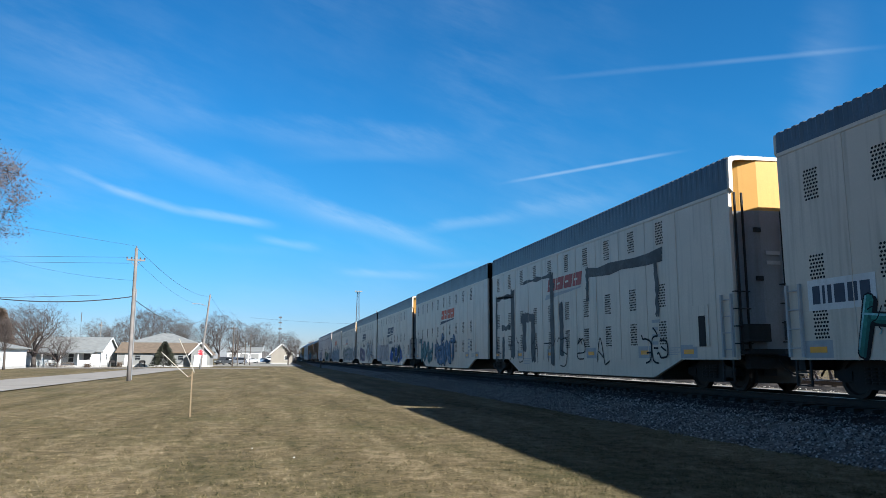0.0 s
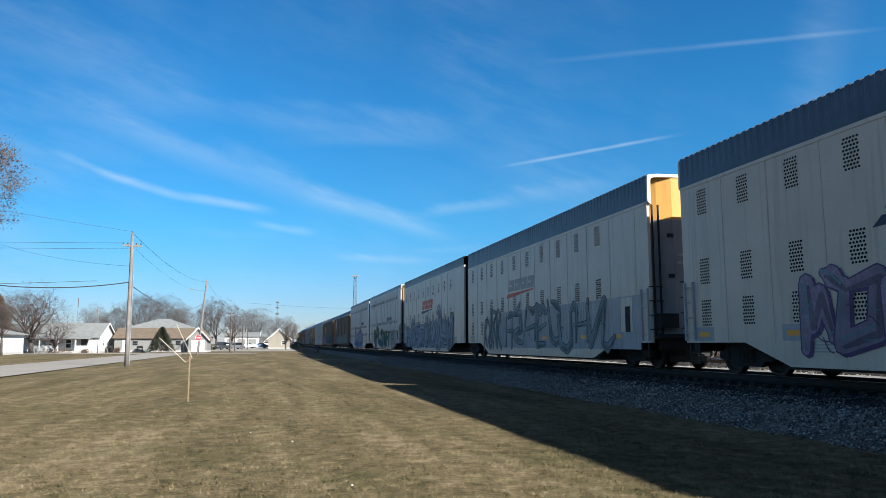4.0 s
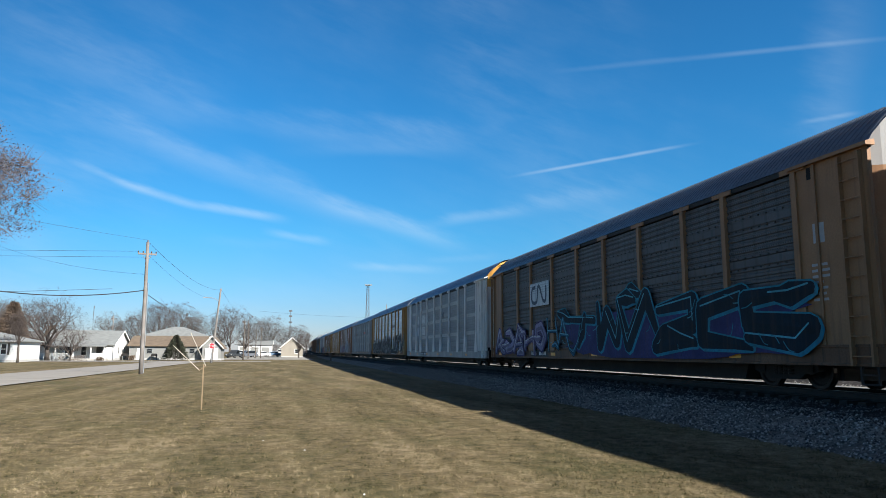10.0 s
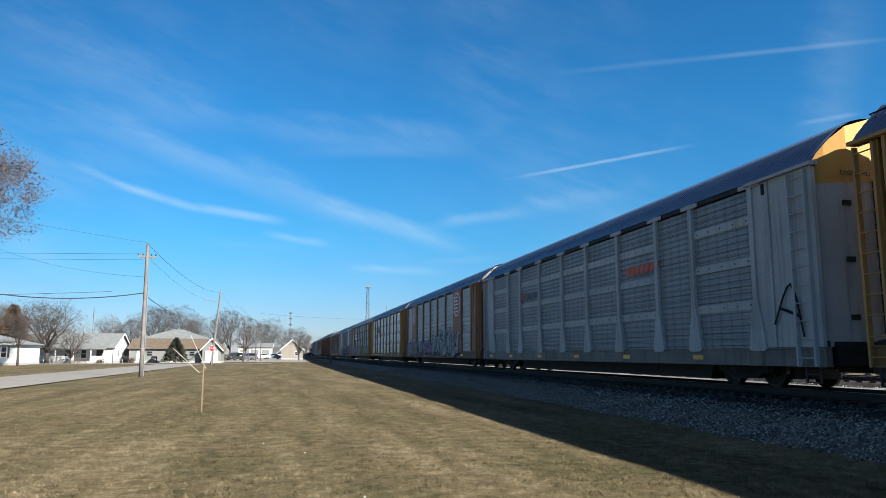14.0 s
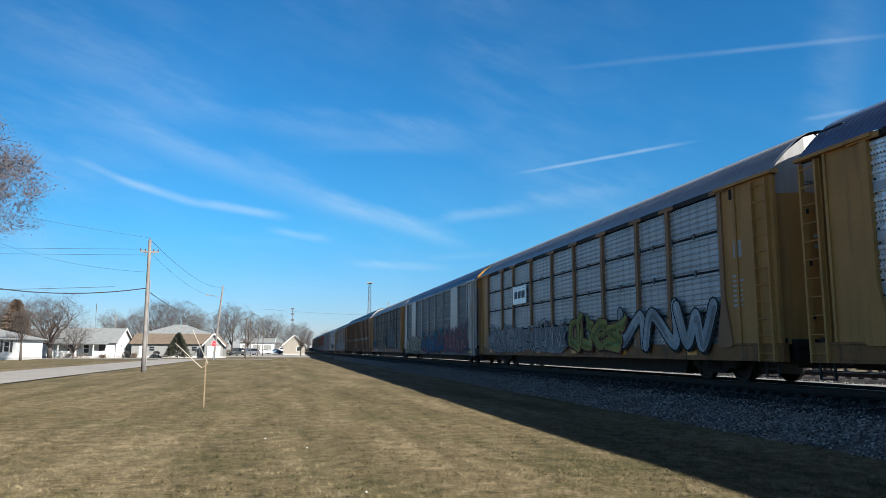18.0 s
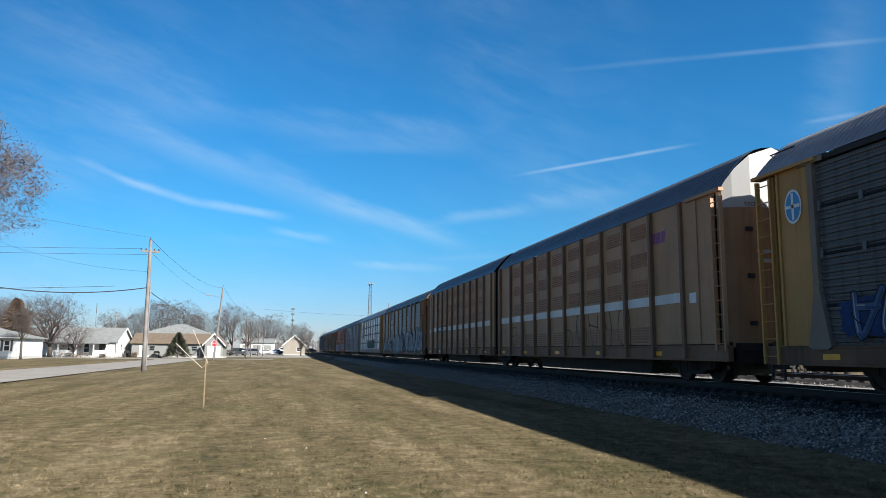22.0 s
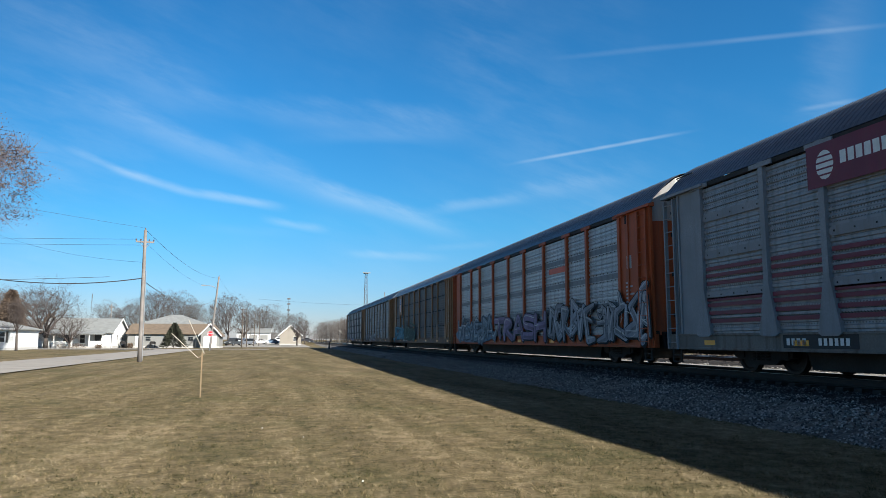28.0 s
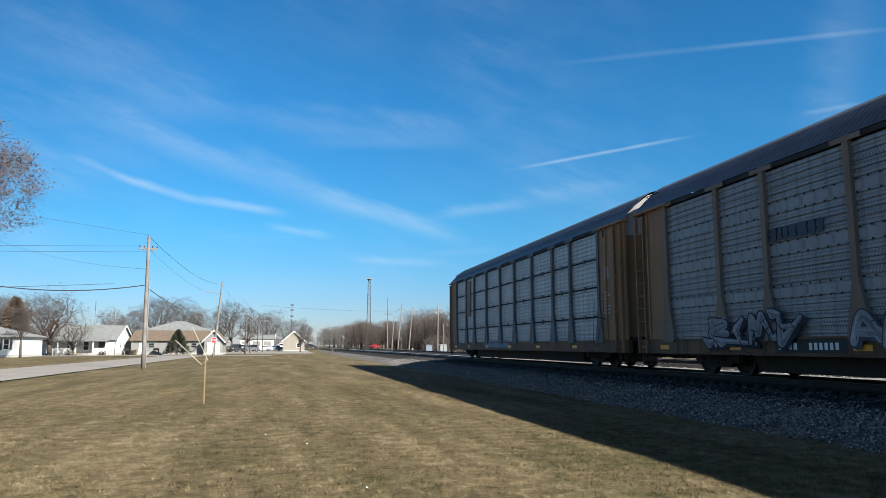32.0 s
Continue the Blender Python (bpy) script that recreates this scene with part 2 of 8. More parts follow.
def part(name, shape, mats, parent=None, label="", at=None, smooth=False, kind=""):
    """One mesh object, a part of its parent."""
    mats = mats if isinstance(mats, (list, tuple)) else [mats]
    ob = new(name, shape if isinstance(shape, bpy.types.Mesh) else shape.data(name, *mats, smooth=smooth))
    if parent:
        ob.parent = parent
    if at is not None:
        ob.matrix_basis = at if isinstance(at, Matrix) else Matrix.Translation(at)
    return tagged(ob, label=label, kind=kind)


def thing(name, label, category, m=None, group="", kind=""):
    ob = new(name)
    ob.empty_display_size = 0.2
    if m is not None:
        ob.matrix_basis = m
    return tagged(ob, label, category, group, kind)

# ---------------------------------------------------------------- ground and tracks
XC, RAIL = 13.25, 0.78          # track centre and rail top
BEND, RADIUS = 280.0, 3300.0    # where the line begins to bend to the right


def line_x(y, off=0.0):
    return XC + off + (max(0.0, y - BEND) ** 2) / (2 * RADIUS)


def ground_mat(name, cols, scale, fine, bump=0.4, stretch=None, green=None):
    m = bpy.data.materials.new(name)
    m.use_nodes = True
    n, l = m.node_tree.nodes, m.node_tree.links
    bsdf = n["Principled BSDF"]
    bsdf.inputs["Roughness"].default_value = 0.95
    bsdf.inputs["Specular IOR Level"].default_value = 0.15
    co = n.new("ShaderNodeTexCoord")
    mp = n.new("ShaderNodeMapping")
    mp.inputs["Scale"].default_value = stretch or (1, 1, 1)
    l.new(co.outputs["Object"], mp.inputs[0])

    def noise_at(s, d, vec):
        t = n.new("ShaderNodeTexNoise")
        t.inputs["Scale"].default_value, t.inputs["Detail"].default_value = s, d
        t.inputs["Roughness"].default_value = 0.65
        l.new(vec, t.inputs["Vector"])
        return t.outputs[0]

    big = noise_at(scale, 5, mp.outputs[0])
    mid = noise_at(scale * 7, 4, mp.outputs[0])
    small = noise_at(fine, 3, co.outputs["Object"])
    total = None
    parts = [(big, 1.5), (mid, 0.7), (small, 0.8)]
    if green:
        # mowing lines along the field, and tufts
        lines = n.new("ShaderNodeMapping")
        lines.inputs["Scale"].default_value = (1.1, 0.13, 1)
        l.new(co.outputs["Object"], lines.inputs[0])
        parts = [(big, 0.7), (noise_at(1.0, 4, lines.outputs[0]), 0.7), (noise_at(3.2, 5, co.outputs["Object"]), 0.95), (noise_at(13.0, 4, co.outputs["Object"]), 0.95)]
    for v, k in parts:
        m2 = n.new("ShaderNodeMath")
        m2.operation = "MULTIPLY_ADD"
        l.new(v, m2.inputs[0])
        m2.inputs[1].default_value = k
        if total is None:
            m2.inputs[2].default_value = 0.0
        else:
            l.new(total, m2.inputs[2])
        total = m2.outputs[0]
    spread = n.new("ShaderNodeMapRange")
    spread.inputs[1].default_value, spread.inputs[2].default_value = (1.28, 2.00) if green else (1.08, 1.92)
    l.new(total, spread.inputs[0])
    r = n.new("ShaderNodeValToRGB")
    while len(r.color_ramp.elements) < len(cols):
        r.color_ramp.elements.new(0.9)
    for i, (e, c) in enumerate(zip(r.color_ramp.elements, cols)):
        e.position = i / (len(cols) - 1)
        e.color = (*c, 1)
    l.new(spread.outputs[0], r.inputs[0])
    surface = r.outputs[0]
    if green:
        patch = n.new("ShaderNodeMapRange")
        patch.inputs[1].default_value, patch.inputs[2].default_value, patch.inputs[4].default_value = 0.46, 0.64, 0.42
        l.new(noise_at(0.33, 4, co.outputs["Object"]), patch.inputs[0])
        mx = n.new("ShaderNodeMix")
        mx.data_type = "RGBA"
        l.new(patch.outputs[0], mx.inputs["Factor"])
        l.new(surface, mx.inputs["A"])
        mx.inputs["B"].default_value = (*green, 1)
        surface = mx.outputs["Result"]
    l.new(surface, bsdf.inputs["Base Color"])
    b = n.new("ShaderNodeBump")
    b.inputs["Strength"].default_value, b.inputs["Distance"].default_value = bump, 0.05
    l.new(small, b.inputs["Height"])
    l.new(b.outputs[0], bsdf.inputs["Normal"])
    return m


GRASS = ground_mat("dry_grass", [(0.030, 0.025, 0.012), (0.084, 0.066, 0.032), (0.156, 0.119, 0.065), (0.25, 0.196, 0.119)], 0.42, 22, 0.8, (1, 0.16, 1), (0.055, 0.060, 0.020))
# dark stone taken near black: the shade under the train is in the colour
BALLAST = ground_mat("darkened_ballast_stone", [(0.006, 0.0055, 0.0055), (0.016, 0.015, 0.015), (0.036, 0.033, 0.031), (0.085, 0.078, 0.070)], 1.2, 14, 1.0)
BANK = ground_mat("gravel_bank", [(0.035, 0.033, 0.030), (0.10, 0.093, 0.084), (0.18, 0.168, 0.152), (0.32, 0.30, 0.27)], 1.0, 16, 1.0)
ROADM = ground_mat("road_surface", [(0.185, 0.172, 0.155), (0.225, 0.21, 0.19), (0.25, 0.234, 0.212), (0.285, 0.267, 0.243)], 0.4, 20, 0.15)
GRAVEL = ground_mat("pale_gravel", [(0.09, 0.085, 0.077), (0.20, 0.19, 0.17), (0.29, 0.277, 0.25), (0.42, 0.40, 0.365)], 0.5, 9, 0.6)


def sheet(name, mt, xs, ys, zf, label, category, kind="structure", curve=False):
    s = Shape()
    for j in range(len(ys)):
        for i in range(len(xs)):
            x = xs[i] + (line_x(ys[j]) - XC if curve else 0)
            s.v.append((x, ys[j], zf(xs[i], ys[j])))
    w = len(xs)
    s.f = [(j * w + i, j * w + i + 1, (j + 1) * w + i + 1, (j + 1) * w + i) for j in range(len(ys) - 1) for i in range(w - 1)]
    s.m = [0] * len(s.f)
    return tagged(part(name, s, mt, smooth=True), label, category, kind=kind)


def rise(y):
    """The field lifts gently to the level of the crossing far off."""
    return 0.55 * min(1, max(0, (y - 120) / 130)) ** 2


def lawn_z(x, y):
    return rise(y) + 0.03 * noise.noise((x * 0.25, y * 0.25, 0)) + 0.012 * noise.noise((x * 1.3, y * 1.3, 3))


lawn_x = [-2500, -900, -300, -120, -60, -40, -30, -24] + [-20 + 0.75 * i for i in range(46)] + [16, 20, 30, 60, 120, 300, 900, 2500]
lawn_y = [-1200, -600, -120, -40, -10] + [-4 + 0.75 * i for i in range(70)] + [50 + 3 * i for i in range(20)] + [115, 130, 160, 200, 250, 300, 400, 600, 1000, 2000, 4200]
sheet("ground", GRASS, lawn_x, lawn_y, lawn_z, "mown dry winter grass, pale tan with green patches", "ground")

ROWS_Y = [-760, -560, -360, -200, -80, -40, -20] + [-10 + 1.0 * i for i in range(90)] + [80 + 5 * i for i in range(84)]


def bed_z(x, y):
    off = x - XC
    pts = [(-4.9, -0.12), (-4.3, 0.04), (-3.2, 0.30), (-1.9, 0.50), (1.0, 0.52), (2.6, 0.36), (3.4, 0.29), (7.5, 0.30), (8.2, 0.57), (11.5, 0.58), (13.6, -0.05)]
    for (a, za), (b, zb) in zip(pts, pts[1:]):
        if a <= off <= b:
            z = za + (zb - za) * (off - a) / (b - a)
            return z + rise(y) * 0.2 + (0.045 * noise.noise((x * 1.7, y * 1.7, 9)) + 0.02 * noise.noise((x * 6, y * 6, 2)) if -4.9 < off < 13.5 else 0)
    return -0.12


sheet("gravel_bank", BANK, [XC + o for o in (-4.9, -4.6, -4.3, -4.0, -3.7, -3.4, -3.1, -2.8)], ROWS_Y, bed_z, "pale crushed stone on the foot of the track bank", "ballast", curve=True)
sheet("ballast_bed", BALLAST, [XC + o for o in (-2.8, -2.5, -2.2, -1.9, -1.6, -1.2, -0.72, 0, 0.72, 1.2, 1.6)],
      ROWS_Y, bed_z, "dark stone ballast under the tracks, train's shade in its colour", "ballast", curve=True)
sheet("gravel_strip", GRAVEL, [XC + o for o in (1.6, 2.0, 2.6, 3.2, 4, 5, 6, 7, 7.8)], ROWS_Y, bed_z, "pale clean gravel between the two tracks", "ballast", curve=True)
sheet("ballast_bed_far", BALLAST, [XC + o for o in (7.8, 8.2, 9, 9.8, 10.6, 11.5, 12.4, 13, 13.6)], ROWS_Y, bed_z, "dark crushed stone under the second track", "ballast", curve=True)
sheet("gravel_yard", GRAVEL, [XC + 13.6 + i * 1.5 for i in range(9)], [112, 130, 150, 200, 230], lambda x, y: rise(y) + 0.045 + 0.03 * noise.noise((x, y, 5)), "pale gravel beside the railway", "gravel")

STEEL = mat("worn_rail_steel", (0.035, 0.026, 0.021), 0.8, 0.1, 0.3, 3, 40)
STEEL_TOP = mat("bright_rail_head", (0.45, 0.43, 0.41), 0.3, 0.9, 0.15, 3, 30, 0.02)
TIE = mat("tarred_tie_wood", (0.028, 0.022, 0.018), 0.9, 0, 0.5, 4, 30, 0.5)


def railway(name, off, label, level=RAIL):
    top = thing(name, label, "railway track", pose(0, 0, 0), kind="structure")
    prof = [(-0.07, 0), (0.07, 0), (0.07, 0.015), (0.012, 0.035), (0.012, 0.12), (0.036, 0.135), (0.036, 0.165), (0.028, 0.172), (-0.028, 0.172), (-0.036, 0.165), (-0.036, 0.135), (-0.012, 0.12), (-0.012, 0.035), (-0.07, 0.015)]
    ys = [-760, -400, -80, 0, 40, 80, 150, BEND] + [BEND + 12 * i for i in range(1, 40)]
    for side in (-0.755, 0.755):
        s = Shape()
        for y in ys:
            s.v += [(line_x(y, off + side) + px, y, level - 0.172 + pz) for px, pz in prof]
        k = len(prof)
        for j in range(len(ys) - 1):
            for i in range(k):
                s.f.append((j * k + i, j * k + (i + 1) % k, (j + 1) * k + (i + 1) % k, (j + 1) * k + i))
                s.m.append(1 if i in (6, 7, 8) else 0)
        part("rail", s, [STEEL, STEEL_TOP], top)
    return top


track_near = railway("track_near", 0.0, "main line track with worn steel rails on wooden ties")
track_far = railway("track_far", 9.8, "second track beyond the train, steel rails")

# concrete street beside the lawn
street_ys = [-300, -60, 0, 20, 40, 60, 80, 100, 115.9]
sheet("road", ROADM, [-18.6, -17.5, -15.6, -15.5, -13.5, -12.3], street_ys, lambda x, y: rise(y) + 0.05 + (0.03 if abs(x + 15.5) < 0.5 else 0), "pale worn concrete street along the lawn", "road")
sheet("side_street", ROADM, [-90, -60, -40, -30, -20, -12, -6, -2], [116, 120, 124], lambda x, y: rise(y) + 0.05, "pale concrete side street in front of the houses", "road")
sheet("cross_road", ROADM, [-80 + 8 * i for i in range(20)], [231, 235, 239], lambda x, y: 0.62 + (0.2 * max(0, 1 - abs(x - 15) / 25)), "pale street that crosses the tracks far off", "road")
sheet("gravel_lot", GRAVEL, [-13, -9, -5, -1, 3, 6], [147, 160, 175, 190, 210, 230.5], lambda x, y: rise(y) + 0.05, "pale gravel lot with parked cars", "gravel")
sheet("driveway", ROADM, [-60, -52, -44, -36, -28, -20], [125.5, 127, 128.2], lambda x, y: rise(y) + 0.05, "pale driveway strip before the houses", "road")

# ---------------------------------------------------------------- the train
HALF = 1.6                       # half the width of a car
# rear ends of the cars along the line at the start, front car first
REAR = [14.29, 37.35, 59.10, 81.97, 103.34, 126.70, 148.11, 171.12, 192.59, 221.75, 251.15, 279.76, 308.19, 336.83,
        365.09, 393.63, 421.99, 450.35, 478.60, 501.46, 521.77, 550.70, 578.89, 607.24, 635.54, 663.26, 691.80, 720.04]
# how far the rear ladder of each screened car stands behind the point from which its marks are laid out
TAIL = {9: 0.99, 10: 0.57, 11: 0.62, 12: 1.32, 13: 0.44, 14: 0.65, 15: 1.53, 16: 1.47, 17: 0.34, 18: 1.21, 21: 0.37, 22: 0.85, 23: 1.14, 24: 0.87, 25: 0.18, 26: 0.61, 27: 0.68}
SPEED, SLOWING = 21.29, 0.01128


def run(t):
    """Metres that the train has rolled after t seconds."""
    return SPEED * t - SLOWING * t * t


BLACK = mat("grimy_black_steel", (0.018, 0.016, 0.015), 0.75, 0.2, 0.5, 3, 25, 0.3)
UNDER = mat("dark_underframe", (0.03, 0.026, 0.023), 0.8, 0.1, 0.5, 2, 20, 0.3)
WHEELM = mat("wheel_steel", (0.035, 0.027, 0.023), 0.6, 0.5, 0.4, 5, 30)
TREAD = mat("polished_tread", (0.10, 0.092, 0.085), 0.3, 0.9, 0.2, 5, 30, 0.02)
HOLE = mat("dark_opening", (0.006, 0.006, 0.007), 0.9, 0, 0.2, 5, 20, 0)
SLATE = mat("slate_roof_sheet", (0.085, 0.105, 0.135), 0.42, 0.25, 0.3, 1.2, 20, 0.1, 0.3)
NAVY = mat("blue_grey_roof_sheet", (0.085, 0.14, 0.24), 0.40, 0.2, 0.3, 1.2, 20, 0.1, 0.25)
ZINC = mat("pale_zinc_roof_sheet", (0.33, 0.34, 0.36), 0.42, 0.5, 0.25, 1.2, 20, 0.1, 0.25)
REFLECT = mat("yellow_reflector_strip", (0.80, 0.34, 0.02), 0.35, 0, 0.1, 6, 30, 0.02)
STENCIL = mat("white_stencil_paint", (0.72, 0.72, 0.70), 0.6, 0, 0.15, 6, 40, 0.02)
INK = mat("dark_stencil_paint", (0.03, 0.045, 0.075), 0.6, 0, 0.2, 6, 40, 0.02)
PLATE = mat("black_number_plate", (0.012, 0.013, 0.016), 0.6, 0, 0.2, 6, 40, 0.02)
CONSOL = mat("grey_notice_paint", (0.36, 0.36, 0.36), 0.6, 0, 0.15, 6, 40, 0.02)


def paint(name, col, **kw):
    base = dict(rough=0.6, var=0.22, scale=0.9, fine=22, bump=0.08, streak=0.55, spec=0.3)
    base.update(kw)
    return mat(name, col, **base)


TAN = paint("weathered_tan_paint", (0.31, 0.165, 0.08))
OCHRE = paint("yellow_ochre_paint", (0.46, 0.235, 0.07), streak=0.4)
BROWN = paint("faded_brown_paint", (0.34, 0.15, 0.075))
ORANGE = paint("burnt_orange_paint", (0.42, 0.085, 0.025))
WHITE = paint("white_car_paint", (0.72, 0.70, 0.67), streak=0.25)
PEARL = paint("off_white_car_paint", (0.58, 0.49, 0.39), rough=0.4, spec=0.6, streak=0.35, streak_col=(0.16, 0.13, 0.10), var=0.12)
PEARL2 = paint("pale_grey_car_paint", (0.44, 0.40, 0.375), rough=0.4, spec=0.6, streak=0.35, streak_col=(0.16, 0.14, 0.12), var=0.12)
LTGREY = paint("light_grey_car_paint", (0.43, 0.425, 0.42), streak=0.45)
MIDGREY = paint("mid_grey_car_paint", (0.25, 0.26, 0.275), streak=0.3)
GOLD = paint("yellow_end_paint", (0.56, 0.30, 0.07), streak=0.15, var=0.12)
SNOW = paint("white_end_paint", (0.36, 0.352, 0.34), streak=0.15, var=0.1)
DKGREY = paint("dark_grey_car_paint", (0.13, 0.135, 0.14), streak=0.4)
GREYTAN = paint("faded_grey_tan_paint", (0.22, 0.165, 0.125), streak=0.4)
P_SILVER = paint("bright_galvanised_panel", (0.86, 0.88, 0.90), rough=0.42, metal=0.5, streak=0.2, holes=0.9)
P_GREY = paint("dull_galvanised_panel", (0.30, 0.31, 0.325), rough=0.5, metal=0.3, streak=0.35, holes=0.75)
P_LIGHT = paint("grey_galvanised_panel", (0.47, 0.49, 0.51), rough=0.48, metal=0.3, streak=0.35, holes=0.8)
P_DARK = paint("sooty_galvanised_panel", (0.112, 0.110, 0.110), rough=0.6, metal=0.25, streak=0.5, holes=0.6)
P_STEEL = paint("blue_grey_steel_panel", (0.175, 0.185, 0.20), rough=0.55, metal=0.3, streak=0.35, holes=0.6)
P_SLATE = paint("dark_grey_steel_panel", (0.28, 0.295, 0.31), rough=0.55, metal=0.3, streak=0.3, holes=0.6)
TANPANEL = paint("tan_steel_panel", (0.42, 0.235, 0.125), streak=0.25)
RUSTPOST = paint("dark_brown_post_paint", (0.21, 0.105, 0.055), streak=0.5)
SILL_OCHRE = paint("grimy_ochre_sill", (0.30, 0.135, 0.045), streak=0.9, streak_col=(0.05, 0.035, 0.025), var=0.45)
SILL_PALE = paint("grimy_white_sill", (0.46, 0.44, 0.42), streak=0.6, streak_col=(0.10, 0.08, 0.06), var=0.3)
SILL_GREY = paint("grimy_grey_sill", (0.20, 0.18, 0.16), streak=0.9, streak_col=(0.07, 0.05, 0.035), var=0.4)
SILL_TAN = paint("grimy_tan_sill", (0.17, 0.085, 0.045), streak=0.9, streak_col=(0.03, 0.025, 0.02), var=0.45)


def pieces(name, s, cuts, mats, parent, label="", child=None):
    """A part made of several painted pieces: the first is the part, the others are its sub-parts."""
    mats = mats if isinstance(mats, (list, tuple)) else [mats]
    cuts = sorted(set(c for c in cuts if 0 < c < len(s.f)))
    top = None
    for a, b in zip([0] + cuts, cuts + [len(s.f)]):
        t, back = Shape(), {}
        for f, m in zip(s.f[a:b], s.m[a:b]):
            for i in f:
                if i not in back:
                    back[i] = len(t.v)
                    t.v.append(s.v[i])
            t.f.append(tuple(back[i] for i in f))
            t.m.append(m)
        ob = part(child if top and child else name, t, mats, top or parent, label if not top else "")
        top = top or ob
    return top


def strip(s, x, u0, u1, z0, z1, L, m=0, slant=0.0):
    """A flat painted patch on the near side; u runs from the rear end to the front."""
    a, b = L / 2 - u0, L / 2 - u1
    s.quad((x, a, z0), (x, b, z0), (x, b - slant, z1), (x, a - slant, z1), m)


# ---- running gear
def wheelset_mesh():
    s = Shape()
    s.tube((-0.9, 0, 0), (0.9, 0, 0), 0.085, sides=10)
    for e in (-1, 1):
        prof = [(0.69, 0.485), (0.72, 0.485), (0.735, 0.466), (0.83, 0.46), (0.83, 0.38), (0.79, 0.34), (0.77, 0.2), (0.85, 0.15), (0.85, 0.09)]
        n = 28
        i = len(s.v)
        for x, r in prof:
            for k in range(n):
                a = 2 * math.pi * k / n
                s.v.append((e * x, r * math.cos(a), r * math.sin(a)))
        for j in range(len(prof) - 1):
            for k in range(n):
                s.f.append((i + j * n + k, i + j * n + (k + 1) % n, i + (j + 1) * n + (k + 1) % n, i + (j + 1) * n + k))
                s.m.append(1 if j in (2,) else 0)
        s.tube((e * 0.9, 0, 0), (e * 1.06, 0, 0), 0.12, sides=10)
        for k in range(3):
            a = 2 * math.pi * k / 3
            s.tube((e * 1.05, 0.06 * math.cos(a), 0.06 * math.sin(a)), (e * 1.08, 0.06 * math.cos(a), 0.06 * math.sin(a)), 0.02, sides=5)
    return s.data("wheelset", WHEELM, TREAD, smooth=False)


def truck_mesh():
    s = Shape()
    for e in (-1, 1):
        x0, x1 = e * 0.93, e * 1.09
        outline = [(-1.15, 0.42), (-1.15, 0.60), (-0.75, 0.68), (-0.42, 0.86), (0.42, 0.86), (0.75, 0.68), (1.15, 0.60), (1.15, 0.42), (0.98, 0.36), (0.72, 0.36), (0.50, 0.22), (-0.50, 0.22), (-0.72, 0.36), (-0.98, 0.36)]
        s.prism(outline, "x", min(x0, x1), max(x0, x1))
        for y in (-0.26, -0.09, 0.09, 0.26):
            for k in range(5):
                s.tube((e * 1.10, y, 0.34 + k * 0.075), (e * 1.10, y, 0.38 + k * 0.075), 0.085, sides=8)
        s.box(min(x0, x1) - 0.03, max(x0, x1) + 0.03, -1.02, -0.70, 0.40, 0.60)
        s.box(min(x0, x1) - 0.03, max(x0, x1) + 0.03, 0.70, 1.02, 0.40, 0.60)
    s.box(-1.05, 1.05, -0.24, 0.24, 0.50, 0.76)
    s.box(-0.66, 0.66, -1.45, 1.45, 0.22, 0.62)
    s.box(-0.9, 0.9, -0.36, 0.36, 0.26, 0.84)
    s.tube((0, 0, 0.76), (0, 0, 0.86), 0.3, sides=12)
    for y in (-0.55, 0.55):
        s.box(-0.85, 0.85, y - 0.06, y + 0.06, 0.30, 0.40)
    return s.data("truck", BLACK)


WHEEL, TRUCK = wheelset_mesh(), truck_mesh()
WHEELS = []


def add_truck(car, y):
    t = part("truck", TRUCK, BLACK, car, "black cast steel truck with springs", at=(0, y, 0))
    for dy in (-0.87, 0.87):
        w = part("wheelset", WHEEL, WHEELM, t, "steel wheels with bright worn treads")
        w.matrix_parent_inverse = Matrix.Translation((0, dy, 0.46))
        WHEELS.append(w)


def coupler(car, L, end):
    s = Shape()
    a = end * L / 2
    s.box(-0.11, 0.11, min(a - end * 0.7, a + end * 0.45), max(a - end * 0.7, a + end * 0.45), 0.68, 0.92)
    s.box(-0.2, 0.2, min(a + end * 0.42, a + end * 0.66), max(a + end * 0.42, a + end * 0.66), 0.62, 0.97)
    s.box(-1.3, 1.3, a - 0.10, a + 0.10, 0.60, 1.12)
    s.box(-0.45, 0.45, min(a - end * 1.0, a), max(a - end * 1.0, a), 0.42, 0.9)
    part("coupler", s, BLACK, car, "black steel coupler and striker")
    hose = Shape()
    pts = [Vector((-0.45, a + end * 0.1, 0.85)), Vector((-0.42, a + end * 0.3, 0.62)), Vector((-0.35, a + end * 0.5, 0.48)), Vector((-0.2, a + end * 0.68, 0.46))]
    hose.path(pts, 0.025, 6)
    hose.path([Vector((-1.35, a + end * 0.12, 0.95)), Vector((-0.7, a + end * 0.16, 0.93)), Vector((0.1, a + end * 0.16, 0.95))], 0.018, 5)
    part("brake_hose", hose, BLACK, car, "black rubber brake hose")


def sill_step(car, y, top, low):
    """Two hanging straps with rungs under the corner of a car."""
    s = Shape()
    for dy in (-0.22, 0.22):
        s.box(-HALF - 0.01, -HALF + 0.03, y + dy - 0.025, y + dy + 0.025, low, top)
    for z in (low, 0.5 * (low + top)):
        s.box(-HALF - 0.02, -HALF + 0.06, y - 0.22, y + 0.22, z, z + 0.03)
    part("sill_step", s, UNDER, car, "hanging steel step")


